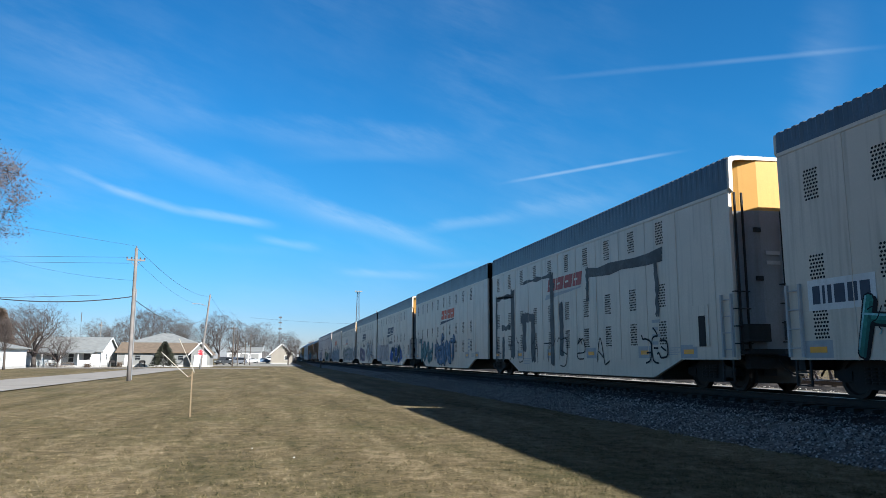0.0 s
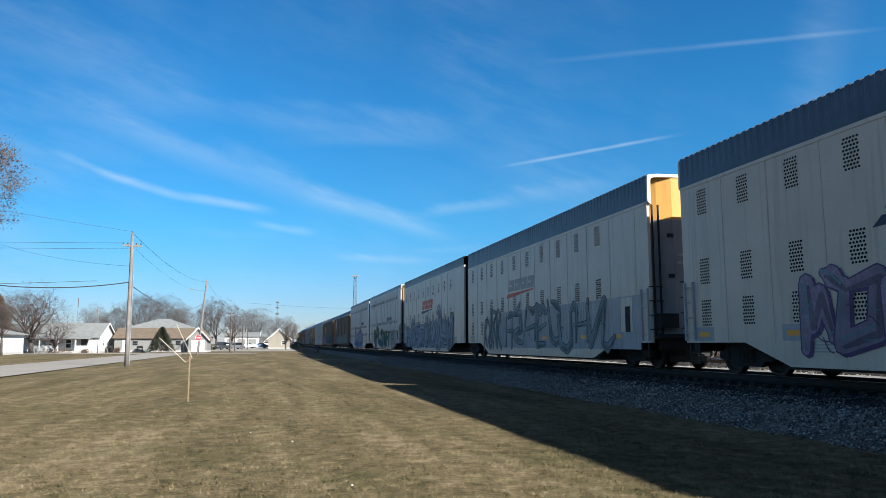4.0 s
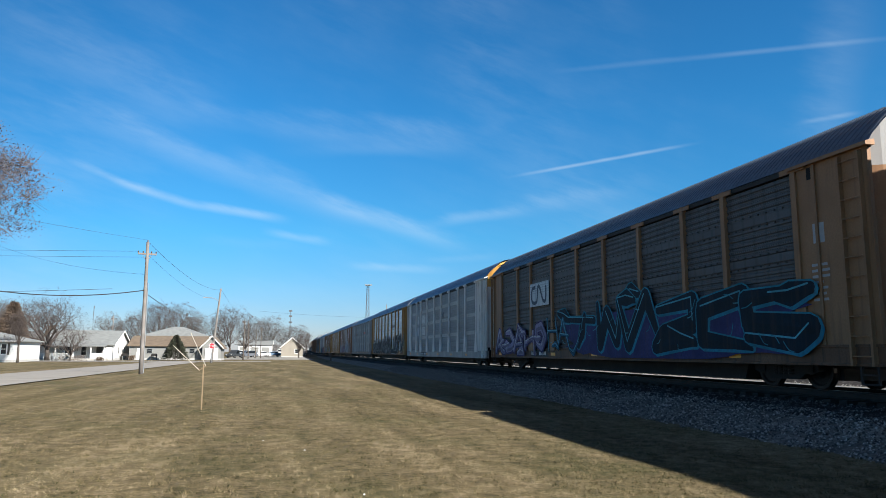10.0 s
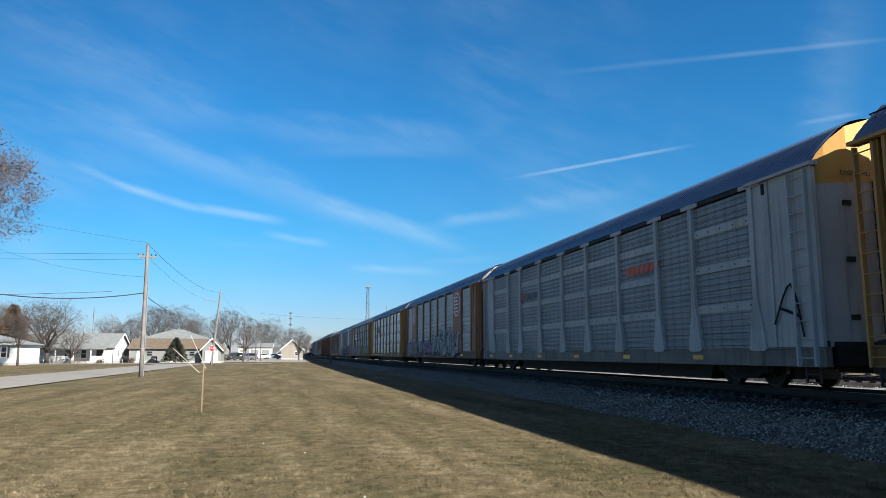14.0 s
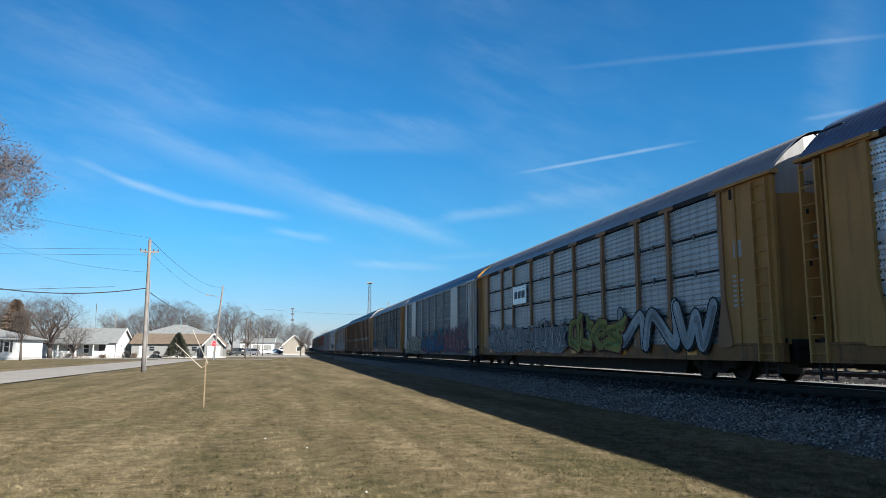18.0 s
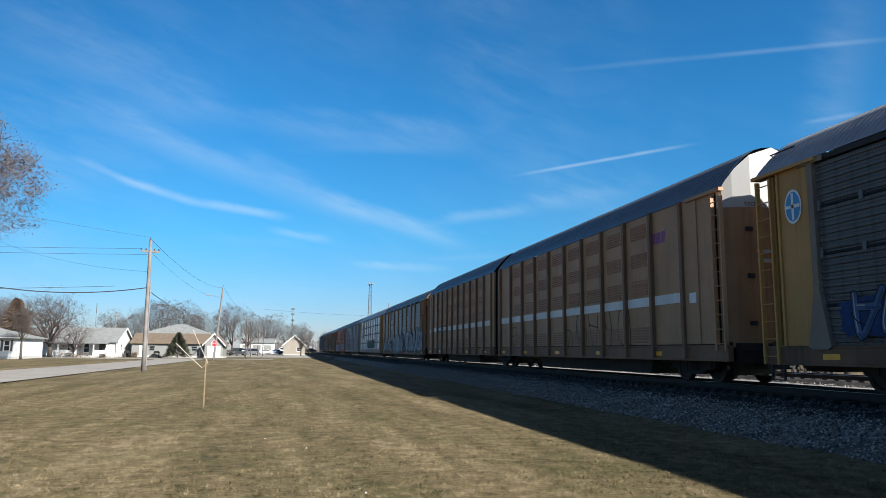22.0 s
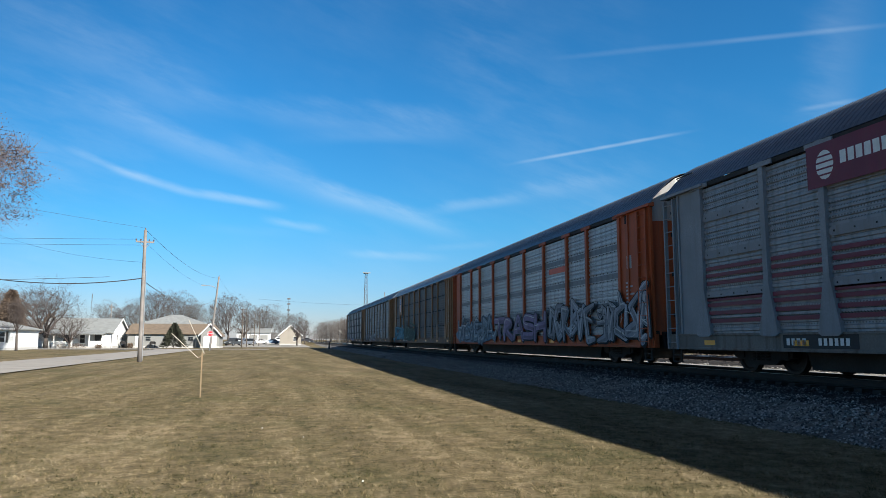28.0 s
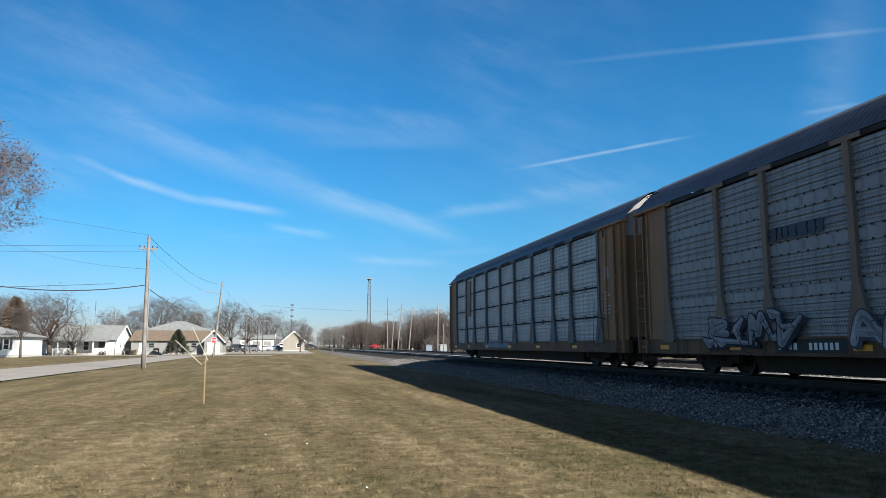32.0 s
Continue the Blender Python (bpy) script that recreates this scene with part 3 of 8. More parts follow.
# ---- body pieces
def roof_profile(drop, crest=6.13, width=HALF, square=False):
    """Half a roof section, from the eave to the crest: an arch, or a flat roof with square shoulders."""
    eave = crest - drop
    if square:
        k = drop / 0.85
        return [(-width, eave), (-width + 0.01, eave + 0.68 * k), (-width + 0.03, eave + 0.765 * k), (-width + 0.10, eave + 0.80 * k), (-width + 0.32, eave + 0.825 * k), (-width + 0.9, eave + 0.84 * k), (0, crest)]
    k = drop / 0.80
    return [(-width, eave), (-width + 0.10, eave + 0.14 * k), (-width + 0.40, eave + 0.45 * k), (-width + 0.80, eave + 0.82 * k), (-width + 1.10, eave + 0.99 * k), (-width + 1.35, eave + 1.06 * k), (0, eave + 1.09 * k)]


def roof_z(prof, x):
    x = -abs(x)
    for (a, za), (b, zb) in zip(prof, prof[1:]):
        if a <= x <= b:
            return za + (zb - za) * (x - a) / max(1e-6, b - a)
    return prof[0][1]


def corrugated_roof(car, L, prof, m, over=0.0, pitch=0.19, depth=0.017):
    full = prof + [(-x, z) for x, z in reversed(prof[:-1])]
    s = Shape()
    n = max(2, int((L + 2 * over) / pitch))
    k = len(full)
    ys = []
    for i in range(n):
        y = -L / 2 - over + i * (L + 2 * over) / n
        w = (L + 2 * over) / n
        ys += [(y, 0.0), (y + 0.36 * w, 0.0), (y + 0.5 * w, depth), (y + 0.86 * w, depth)]
    ys.append((L / 2 + over, 0.0))
    for y, h in ys:
        for x, z in full:
            f = min(1.0, max(0.0, (z - prof[0][1]) / 0.25))
            s.v.append((x * (1 + 0.5 * h * f / HALF * (abs(x) > 1.2)), y, z + h * f))
    for j in range(len(ys) - 1):
        for i in range(k - 1):
            s.f.append((j * k + i, j * k + i + 1, (j + 1) * k + i + 1, (j + 1) * k + i))
            s.m.append(0)
    return part("roof", s, m, car, "ribbed steel roof")


def end_doors(car, L, prof, low_m, top_m, z0=1.14, split=4.75, fb=(-1, 1), depth=0.48, notice=True):
    plan = [(-1.50, 0.0), (-1.42, 0.16), (-1.18, 0.30), (-0.72, depth), (-0.03, depth + 0.02), (0.03, depth + 0.02), (0.72, depth), (1.18, 0.30), (1.42, 0.16), (1.50, 0.0)]
    for end in fb:
        for nm, a, b, m in (("end_door", z0, split, low_m), ("end_door_top", split, None, top_m)):
            s = Shape()
            bot = [(x, end * (L / 2 - 0.42 + d), a) for x, d in plan]
            top = [(x, end * (L / 2 - 0.42 + d), b if b else roof_z(prof, x) - 0.03) for x, d in plan]
            k = len(plan)
            s.v += bot + top
            for i in range(k - 1):
                s.f.append((i, i + 1, k + i + 1, k + i))
                s.m.append(0)
            s.f += [tuple(range(k)), tuple(range(k, 2 * k)), (0, k, 2 * k - 1, k - 1)]
            s.m += [0, 0, 0]
            part(nm, s, m, car, "painted steel end door" if b else "bright painted top of the end door")
        s = Shape()
        yy = end * (L / 2 + 0.09)
        for z in (1.6, 2.9, 4.2):
            s.box(-0.95, -0.75, yy - 0.03, yy + 0.03, z, z + 0.12)
            s.box(0.75, 0.95, yy - 0.03, yy + 0.03, z, z + 0.12)
        for x in (-0.12, 0.12):
            s.tube((x, yy + end * 0.02, 1.3), (x, yy + end * 0.02, 4.8), 0.022, sides=5)
        part("door_hardware", s, BLACK, car, "door hinges and lock rods")
        if notice and end < 0:
            for z in (3.60, 3.34):
                part("end_notice", Shape().box(-0.62, -0.2, yy - 0.012, yy + 0.01, z, z + 0.1), CONSOL, car, "small stencilled notice")


def lettering(car, body, size, at, m, label):
    c = bpy.data.curves.new("lettering", "FONT")
    c.body, c.size, c.extrude = body, size, 0.002
    tmp = bpy.data.objects.new("lettering_source", c)
    me = bpy.data.meshes.new_from_object(tmp)
    bpy.data.objects.remove(tmp)
    me.name = "lettering"
    me.materials.clear()
    me.materials.append(m)
    ob = part("lettering", me, m, car, label, at=at)
    return ob


def ladder(car, L, u, z0, z1, m, x=-HALF - 0.02, width=0.42, rungs=11):
    s = Shape()
    y0 = L / 2 - u
    for y in (y0, y0 - width):
        s.box(x - 0.05, x + 0.06, y - 0.03, y + 0.03, z0, z1)
    for i in range(rungs):
        z = z0 + 0.2 + (z1 - z0 - 0.35) * i / (rungs - 1)
        s.tube((x - 0.03, y0, z), (x - 0.03, y0 - width, z), 0.016, sides=5)
    part("ladder", s, m, car, "steel side ladder")


def panel_mesh(w, h, ribs, m, depth=0.028):
    """A side screen with level ribs."""
    s = Shape()
    rows = [(-h / 2, 0.0)]
    for i in range(ribs):
        a = -h / 2 + h * i / ribs
        p = h / ribs
        rows += [(a + 0.30 * p, 0.0), (a + 0.42 * p, -depth), (a + 0.82 * p, -depth), (a + 0.94 * p, 0.0)]
    rows.append((h / 2, 0.0))
    for z, x in rows:
        s.v += [(x, -w / 2, z), (x, w / 2, z)]
    for j in range(len(rows) - 1):
        s.f.append((2 * j, 2 * j + 1, 2 * j + 3, 2 * j + 2))
        s.m.append(0)
    me = bpy.data.meshes.new("side_panel")
    me.from_pydata(s.v, [], s.f)
    me.materials.append(m)
    me.update()
    return me


def bars(s, L, x, u, z, widths, h, gap=0.12, m=0, slant=0.0, cuts=None):
    for w in widths:
        if cuts is not None:
            cuts.append(len(s.f))
        strip(s, x, u, u + w, z, z + h, L, m, slant)
        u += w + gap


def blob(s, L, x, u0, u1, z0, z1, rng, m=0, n=26, top=True):
    """A painted cloud with an uneven edge."""
    pts = []
    cu, cz, ru, rz = (u0 + u1) / 2, (z0 + z1) / 2, (u1 - u0) / 2, (z1 - z0) / 2
    for i in range(n):
        a = 2 * math.pi * i / n
        ca, sa = math.cos(a), math.sin(a)
        p = 0.45
        r = 1 + 0.10 * rng.uniform(-1, 1)
        u = cu + ru * r * math.copysign(abs(ca) ** p, ca)
        z = cz + rz * (1 + 0.12 * rng.uniform(-1, 1)) * math.copysign(abs(sa) ** p, sa)
        pts.append((x, L / 2 - u, max(z0 - 0.05, z)))
    s.poly(pts, m)


def thick_line(s, L, x, pts, w, m, joints=False):
    """A painted stroke of even width through points (u, z)."""
    n = len(pts)
    left, right = [], []
    for i in range(n):
        a, b = Vector(pts[max(0, i - 1)]), Vector(pts[min(n - 1, i + 1)])
        d = b - a
        d = d.normalized() if d.length > 1e-6 else Vector((1, 0))
        nn = Vector((-d.y, d.x)) * w / 2
        p = Vector(pts[i])
        left.append(p + nn)
        right.append(p - nn)
    for i in range(n - 1):
        q = [left[i], left[i + 1], right[i + 1], right[i]]
        s.quad(*[(x, L / 2 - p.x, p.y) for p in q], m)
    if joints:
        for p in pts:
            s.poly([(x, L / 2 - p[0] - w * 0.5 * math.cos(k * math.pi / 4), p[1] + w * 0.5 * math.sin(k * math.pi / 4)) for k in range(8)], m)


def rounded(pts, steps=4):
    out = []
    n = len(pts)
    for i in range(n - 1):
        p0, p1, p2, p3 = (Vector(pts[max(0, min(n - 1, j))]) for j in (i - 1, i, i + 1, i + 2))
        for k in range(steps):
            t = k / steps
            out.append(0.5 * ((2 * p1) + (p2 - p0) * t + (2 * p0 - 5 * p1 + 4 * p2 - p3) * t * t + (3 * p1 - p0 - 3 * p2 + p3) * t ** 3))
    out.append(Vector(pts[-1]))
    return out


# strokes of fat sprayed signs, in a unit box
SIGNS = (
    (((0, 0), (0.06, 1), (0.9, 0.05), (1, 1)),),
    (((1, 0.88), (0.2, 1), (0.08, 0.62), (0.85, 0.45), (0.88, 0.08), (0, 0.06)),),
    (((0.05, 0), (0.1, 1), (0.85, 0.9), (0.25, 0.5), (1, 0)),),
    (((0, 1), (0.25, 0), (0.5, 0.75), (0.72, 0), (1, 1)),),
    (((1, 1), (0.15, 0.95), (0.05, 0.1), (1, 0)), ((0.1, 0.5), (0.85, 0.55))),
    (((0, 0), (0.45, 1), (1, 0)), ((0.2, 0.35), (0.85, 0.4))),
    (((-0.1, 0.95), (1.1, 1)), ((0.5, 0.95), (0.42, 0.4), (0.6, 0))),
    (((0.05, 1), (0.02, 0)), ((0.95, 1), (1, 0)), ((0.05, 0.5), (0.95, 0.55))),
    (((0.95, 0.85), (0.45, 1), (0.05, 0.5), (0.4, 0), (1, 0.15), (0.95, 0.5), (0.55, 0.45))),
    (((0.05, 0.05), (0.08, 0.95), (0.95, 0.8), (0.9, 0.1), (0.05, 0.05)),),
    (((0, 1), (0.1, 0.1), (0.6, 0), (1, 0.2), (1, 1)),),
    (((0.1, 0), (0.05, 1), (0.95, 0.85), (0.1, 0.55), (1, 0.35), (0.1, 0)),),
)
SPELL = {"T": 6, "R": 2, "A": 5, "S": 1, "H": 7, "E": 4, "N": 0, "V": 3}


def fat_sign(rng, wild, pick=None):
    """Bent strokes in a unit box, with a flung-out arm now and then."""
    strokes = SIGNS[rng.randrange(len(SIGNS)) if pick is None else pick]
    if not isinstance(strokes[0][0], tuple):
        strokes = (strokes,)
    j = 0.04 if pick is not None else 0.14
    over, down = (rng.random() < 0.5, rng.random() < 0.5) if pick is None else (False, False)
    out = [[((1 - a if over else a) + rng.uniform(-j, j), (1 - b if down else b) + rng.uniform(-j, j)) for a, b in st] for st in strokes]
    if wild and rng.random() < 0.9:
        a, b = out[0][rng.choice((0, -1))]
        e = rng.choice((-1, 1))
        out.append([(a, b), (a + e * 0.3, b + rng.uniform(-0.15, 0.25)), (a + e * rng.uniform(0.5, 0.75), b + rng.uniform(-0.1, 0.4))])
    return out


def graffiti(car, L, u0, u1, z0, z1, cols, letters, seed, cloud=True, weight=0.20, x=-HALF - 0.075, label="sprayed wild-style graffiti", halo=None, word=None, grade=None):
    """Sprayed fat signs: a cloud, drop shade, halo, outline, fill, inner shade and thin highlights, each a thin coat over the last."""
    rng = random.Random(seed)
    wild = word is None and seed % 3 != 1
    names = ("sprayed_cloud_paint", "sprayed_outline_paint", "sprayed_fill_paint", "sprayed_highlight_paint", "sprayed_halo_paint", "sprayed_shade_paint", "sprayed_upper_paint", "sprayed_lower_paint")
    cols = list(cols) + [halo or cols[1], tuple(0.6 * a for a in cols[2])] + list(grade or ())
    mats = [mat("%s_%02d%02d%02d" % (nm, int(c[0] * 99), int(c[1] * 99), int(c[2] * 99)), c, 0.7, 0, 0.45, 1.3, 14, 0.05, 0.25, spec=0.2) for nm, c in zip(names, cols)]
    s, cuts = Shape(), []
    coat = [0]

    def spray(path, w, m, more=0.0, taper=False):
        """A stroke of width w, and more all round; a tapered one is thin at its ends."""
        first, k = len(s.f), len(path) - 1
        half = [0.5 * (w * (0.12 + 1.1 * math.sin(math.pi * (0.1 + 0.85 * i / k)) ** 0.7 if taper else 1.0) + more) for i in range(k + 1)]
        for i in range(k + 1):
            p = path[i]
            if i < k:
                q = path[i + 1]
                d = Vector((q[0] - p[0], q[1] - p[1]))
                if d.length < 1e-5:
                    continue
                n = Vector((-d.y, d.x)).normalized()
                coat[0] += 1
                s.quad(*[(x - 2e-5 * coat[0], L / 2 - a[0] - e * n.x * r, a[1] + e * n.y * r) for a, e, r in ((p, 1, half[i]), (q, 1, half[i + 1]), (q, -1, half[i + 1]), (p, -1, half[i]))], m)
            coat[0] += 1
            s.poly([(x - 2e-5 * coat[0], L / 2 - p[0] - half[i] * math.cos(a * math.pi / 4), p[1] + half[i] * math.sin(a * math.pi / 4)) for a in range(8)], m)
        if grade and m == 2:
            for i in range(first, len(s.f)):
                high = (sum(s.v[k][2] for k in s.f[i]) / len(s.f[i]) - z0) / (z1 - z0)
                s.m[i] = 6 if high > 0.62 else 7 if high < 0.34 else 2
    if cloud:
        pad = 0.2 if cloud is True else cloud
        blob(s, L, x, u0 - pad, u1 + pad, z0, z1 - 0.2 * (z1 - z0), rng, 0, 44)
    if word:
        letters = len(word)
    w, h = (u1 - u0) / letters, z1 - z0
    thin = weight <= 0.13
    fat = min(0.36 * w, 0.25 * h) * (0.6 if thin else 1.0)
    edge = 0.03 + 0.14 * weight
    for i in range(letters):
        cuts.append(len(s.f))
        lw, lh = w * rng.uniform(0.9, 1.15) - fat * 0.45, h * rng.uniform(0.82, 1.04) - fat
        a, base = u0 + i * w + fat * 0.5, z0 + fat * 0.5 + rng.uniform(0.0, 0.08) * h
        lean = rng.uniform(-0.16, 0.2) if word is None else 0.06
        runs = []
        for st in fat_sign(rng, wild, SPELL[word[i]] if word else None):
            runs.append(rounded([Vector((a + lw * p + lean * lh * q, base + lh * q)) for p, q in st], 1 if wild else 5))
        if not thin:
            for r in runs:
                spray([q + Vector((0.08, -0.05)) for q in r], fat, 4 if halo else 1, edge, wild)
        if halo:
            for r in runs:
                spray(r, fat, 4, edge * 2.6, wild)
        for r in runs:
            spray(r, fat, 1, edge * 1.3, wild)
        for r in runs:
            spray(r, fat, 2, 0.0, wild)
        for r in runs:
            k = len(r) // 2
            spray([q + Vector((0.14 * fat, -0.18 * fat)) for q in r[k - 1:]], fat * 0.4, 5, 0.0, wild)
            spray([q + Vector((-0.18 * fat, 0.2 * fat)) for q in r[:max(3, k)]], 0.045 * min(1.0, h / 1.6), 3)
        for _ in range(4 if wild else 2):
            p, q = a + rng.uniform(0, lw), base + rng.uniform(0.05, 0.95) * lh
            v = Vector((rng.uniform(-0.45, 0.45), rng.uniform(-0.35, 0.25)))
            spray(rounded([Vector((p, q)), Vector((p + v.x * 0.5, q + v.y * 0.8)), Vector((p + v.x, q + v.y))]), 0.026, rng.choice((1, 1, 3)))
    top = pieces("graffiti", s, cuts, mats, car, label, "graffiti_shape")
    for ob in (top, *top.children):
        tagged(ob, kind="stuff")
    return top


def scribble(car, L, u0, u1, z0, z1, col, seed, width=0.04, x=-HALF - 0.078):
    """A tag of thin bent strokes."""
    rng = random.Random(seed)
    s = Shape()
    n = max(1, round((u1 - u0) / min(1.1, 0.75 * (z1 - z0))))
    w, k = (u1 - u0) / n, 0
    for i in range(n):
        for st in fat_sign(rng, True):
            k += 1
            path = [(u0 + i * w + w * (0.05 + 0.85 * p), z0 + (z1 - z0) * q) for p, q in st]
            thick_line(s, L, x - 0.0004 * k, rounded(path, 5), width, 0)
    m = mat("marker_paint_%02d%02d%02d" % tuple(int(c * 99) for c in col), col, 0.7, 0, 0.2, 3, 20, 0, spec=0.2)
    part("graffiti_tag", s, m, car, "thin scrawled tag", kind="stuff")


BAYS = [1.95, 4.7, 6.7, 9.5, 12.3, 14.85, 17.6, 20.35, 22.4, 25.2]


def underframe(car, L, m_sill, z_bot=0.58, x=HALF):
    car["sill"] = z_bot
    z_top = z_bot + 0.445
    for e in (-1, 1):
        prof = [(x + 0.03, z_bot), (x + 0.03, z_bot + 0.05), (x, z_bot + 0.06), (x, z_top - 0.05), (x + 0.03, z_top - 0.045), (x + 0.03, z_top), (x - 0.16, z_top), (x - 0.16, z_bot)]
        part("side_sill", Shape().prism([(e * p, q) for p, q in prof], "y", -L / 2 + 0.02, L / 2 - 0.02), m_sill, car, "painted steel side sill")
    s = Shape()
    s.box(-1.5, 1.5, -L / 2 + 0.2, L / 2 - 0.2, 0.98, 1.14)
    s.box(-0.35, 0.35, -L / 2 + 0.3, L / 2 - 0.3, 0.58, 0.98)
    s.prism([(-L / 2 + 5.0, 0.98), (-L / 2 + 5.35, 0.15), (L / 2 - 5.35, 0.15), (L / 2 - 5.0, 0.98)], "x", -1.0, 1.0)
    s.box(-0.7, 0.7, -L / 2 + 0.2, L / 2 - 0.2, 0.50, 0.98)
    for i in range(9):
        y = -L / 2 + 2 + i * (L - 4) / 8
        s.box(-1.48, 1.48, y - 0.06, y + 0.06, 0.72, 0.98)
    s.tube((-0.9, -L * 0.1, 0.66), (-0.9, L * 0.06, 0.66), 0.16, sides=10)
    s.path([Vector((-1.1, -L * 0.4, 0.70)), Vector((-1.1, L * 0.4, 0.70))], 0.03, 5)
    part("underframe", s, UNDER, car, "dark steel underframe with brake gear")


REFLECTOR = Shape().box(-0.004, 0.004, -0.25, 0.25, -0.065, 0.065).data("reflector", REFLECT)


def notices(car, L, side, rng, m=STENCIL, zoff=0.0, plate=None, dark=None):
    """Reflectors and the number plate on the sill."""
    x = -HALF - 0.006
    zoff += car["sill"] - 0.72
    for u in (1.0, 4.6, 8.9, 13.2, 17.6, 22.0, 25.6):
        if u < L - 1:
            part("reflector", REFLECTOR, REFLECT, car, at=(x, L / 2 - u, 0.92 + zoff))
    if plate is not None:
        s = Shape()
        strip(s, x, plate, plate + 2.3, 0.80 + zoff, 1.12 + zoff, L, 0)
        cuts = []
        bars(s, L, x - 0.004, plate + 0.12, 0.87 + zoff, [0.11, 0.11, 0.12, 0.12], 0.16, 0.06, 1, cuts=cuts)
        bars(s, L, x - 0.004, plate + 1.15, 0.87 + zoff, [0.10] * 6, 0.16, 0.06, 1, cuts=cuts)
        pieces("number_plate", s, cuts, [PLATE, STENCIL], car, "black stencil plate with white marks", "plate_mark")


# height of the lower edge of each screened car's side sill over the rail
SILL_HEIGHT = {9: 0.66, 11: 0.50, 13: 0.56, 17: 0.50, 21: 0.50, 24: 0.60}


def rack(k, panel, post, roof, end_low, end_top, sill=None, split=False, ribs=8, band=None, bays=BAYS, flare=True, tiers=None, drop=0.80,
         solid=None, label="", crest=6.13, lower=None, rear_ladder=True, rail=None, seam=None):
    """A covered auto rack: ribbed side screens between posts, sill, end doors, ladders, ribbed roof, trucks."""
    L = 27.45
    car = thing("autorack_car", label, "rail car", group="cars of the train")
    car["length"] = L
    bays = list(bays)
    sill = sill or post
    solid = solid or post
    prof = roof_profile(drop, crest)
    eave = prof[0][1]
    low = SILL_HEIGHT.get(k, 0.58)
    ztop, zbot = eave - 0.02, low + 0.45
    core = Shape().box(-1.44, 1.44, -L / 2 + 0.45, L / 2 - 0.45, 0.95, ztop)
    core.box(1.44, 1.55, -L / 2 + 0.1, L / 2 - 0.1, zbot, ztop)
    part("inner_body", core, UNDER, car, "dark inner body")
    underframe(car, L, SILL_OCHRE if sill == OCHRE else SILL_TAN if sill in (TAN, BROWN, GREYTAN) else SILL_PALE if sill == WHITE else SILL_GREY if sill in (LTGREY, MIDGREY) else sill, low)
    corrugated_roof(car, L, prof, roof)
    # near-black unless a rail colour is given: stands in for the shaded gap below the roof
    part("top_rail", Shape().box(-HALF + 0.0, -HALF + 0.1, -L / 2 + 0.05, L / 2 - 0.05, ztop - 0.12, ztop), rail or UNDER, car)
    levels = tiers or ([zbot, 1.93, 3.08, 4.17, ztop - 0.12] if split else [zbot, ztop - 0.12])
    made = {}
    for a, b in zip(bays, bays[1:]):
        w = b - a
        for j, (z0, z1) in enumerate(zip(levels, levels[1:])):
            z1 -= 0.035
            key = (round(w, 2), j)
            if key not in made:
                made[key] = panel_mesh(w, z1 - z0, max(3, round((z1 - z0) / (4.1 / (ribs * 3)))), lower if (lower and j == 0) else panel)
            part("side_panel", made[key], panel, car, at=(-HALF + 0.06, L / 2 - (a + b) / 2, (z0 + z1) / 2))
        if split:
            s = Shape()
            for z in levels[1:-1]:
                s.box(-HALF + 0.02, -HALF + 0.07, L / 2 - b + 0.1, L / 2 - a - 0.1, z - 0.045, z + 0.012)
                s.box(-HALF - 0.0, -HALF + 0.05, L / 2 - (a + b) / 2 - 0.05, L / 2 - (a + b) / 2 + 0.05, z - 0.10, z + 0.09, 1)
                s.box(-HALF - 0.0, -HALF + 0.05, L / 2 - b + 0.12, L / 2 - b + 0.2, z - 0.12, z + 0.11, 1)
                s.box(-HALF - 0.0, -HALF + 0.05, L / 2 - a - 0.2, L / 2 - a - 0.12, z - 0.12, z + 0.11, 1)
            part("panel_joint", s, [HOLE, DKGREY], car, "dark seam with clips", kind="stuff")
        if band and w > 2.3:
            y0, y1 = L / 2 - b + 0.1, L / 2 - a - 0.1
            for z in (1.98, 3.11, 4.17):
                s = Shape().prism([(y0, z + 0.06), (y0 + 0.08, z), (y1 - 0.08, z), (y1, z + 0.06), (y1, z + 0.16), (y1 - 0.08, z + 0.22), (y0 + 0.08, z + 0.22), (y0, z + 0.16)], "x", -HALF + 0.0, -HALF + 0.05)
                strap = part("level_band", s, band, car, "pale bolted level band")
                s = Shape()
                for i in range(5):
                    yy = y0 + 0.15 + (y1 - y0 - 0.3) * i / 4
                    s.box(-HALF - 0.006, -HALF, yy - 0.02, yy + 0.02, z + 0.09, z + 0.13)
                part("bolts", s, HOLE, strap, kind="stuff")
    if not band and not split:
        level, rivets = Shape(), Shape()
        for a, b in zip(bays, bays[1:]):
            y0, y1 = L / 2 - b + 0.10, L / 2 - a - 0.10
            for z in (2.0, 3.05, 4.08):
                level.box(-HALF + 0.026, -HALF + 0.05, y0, y1, z, z + 0.2)
                n = max(4, int((y1 - y0) / 0.3))
                for i in range(n + 1):
                    yy = y0 + 0.06 + (y1 - y0 - 0.12) * i / n
                    for dz in (-0.05, 0.25):
                        rivets.box(-HALF + 0.012, -HALF + 0.03, yy - 0.022, yy + 0.022, z + dz - 0.02, z + dz + 0.02)
        part("level_seam", level, seam or panel, car, "smooth level sheet across the screens", kind="stuff")
        part("rivets", rivets, UNDER, car, "dark rivet heads", kind="stuff")
    pm = {}
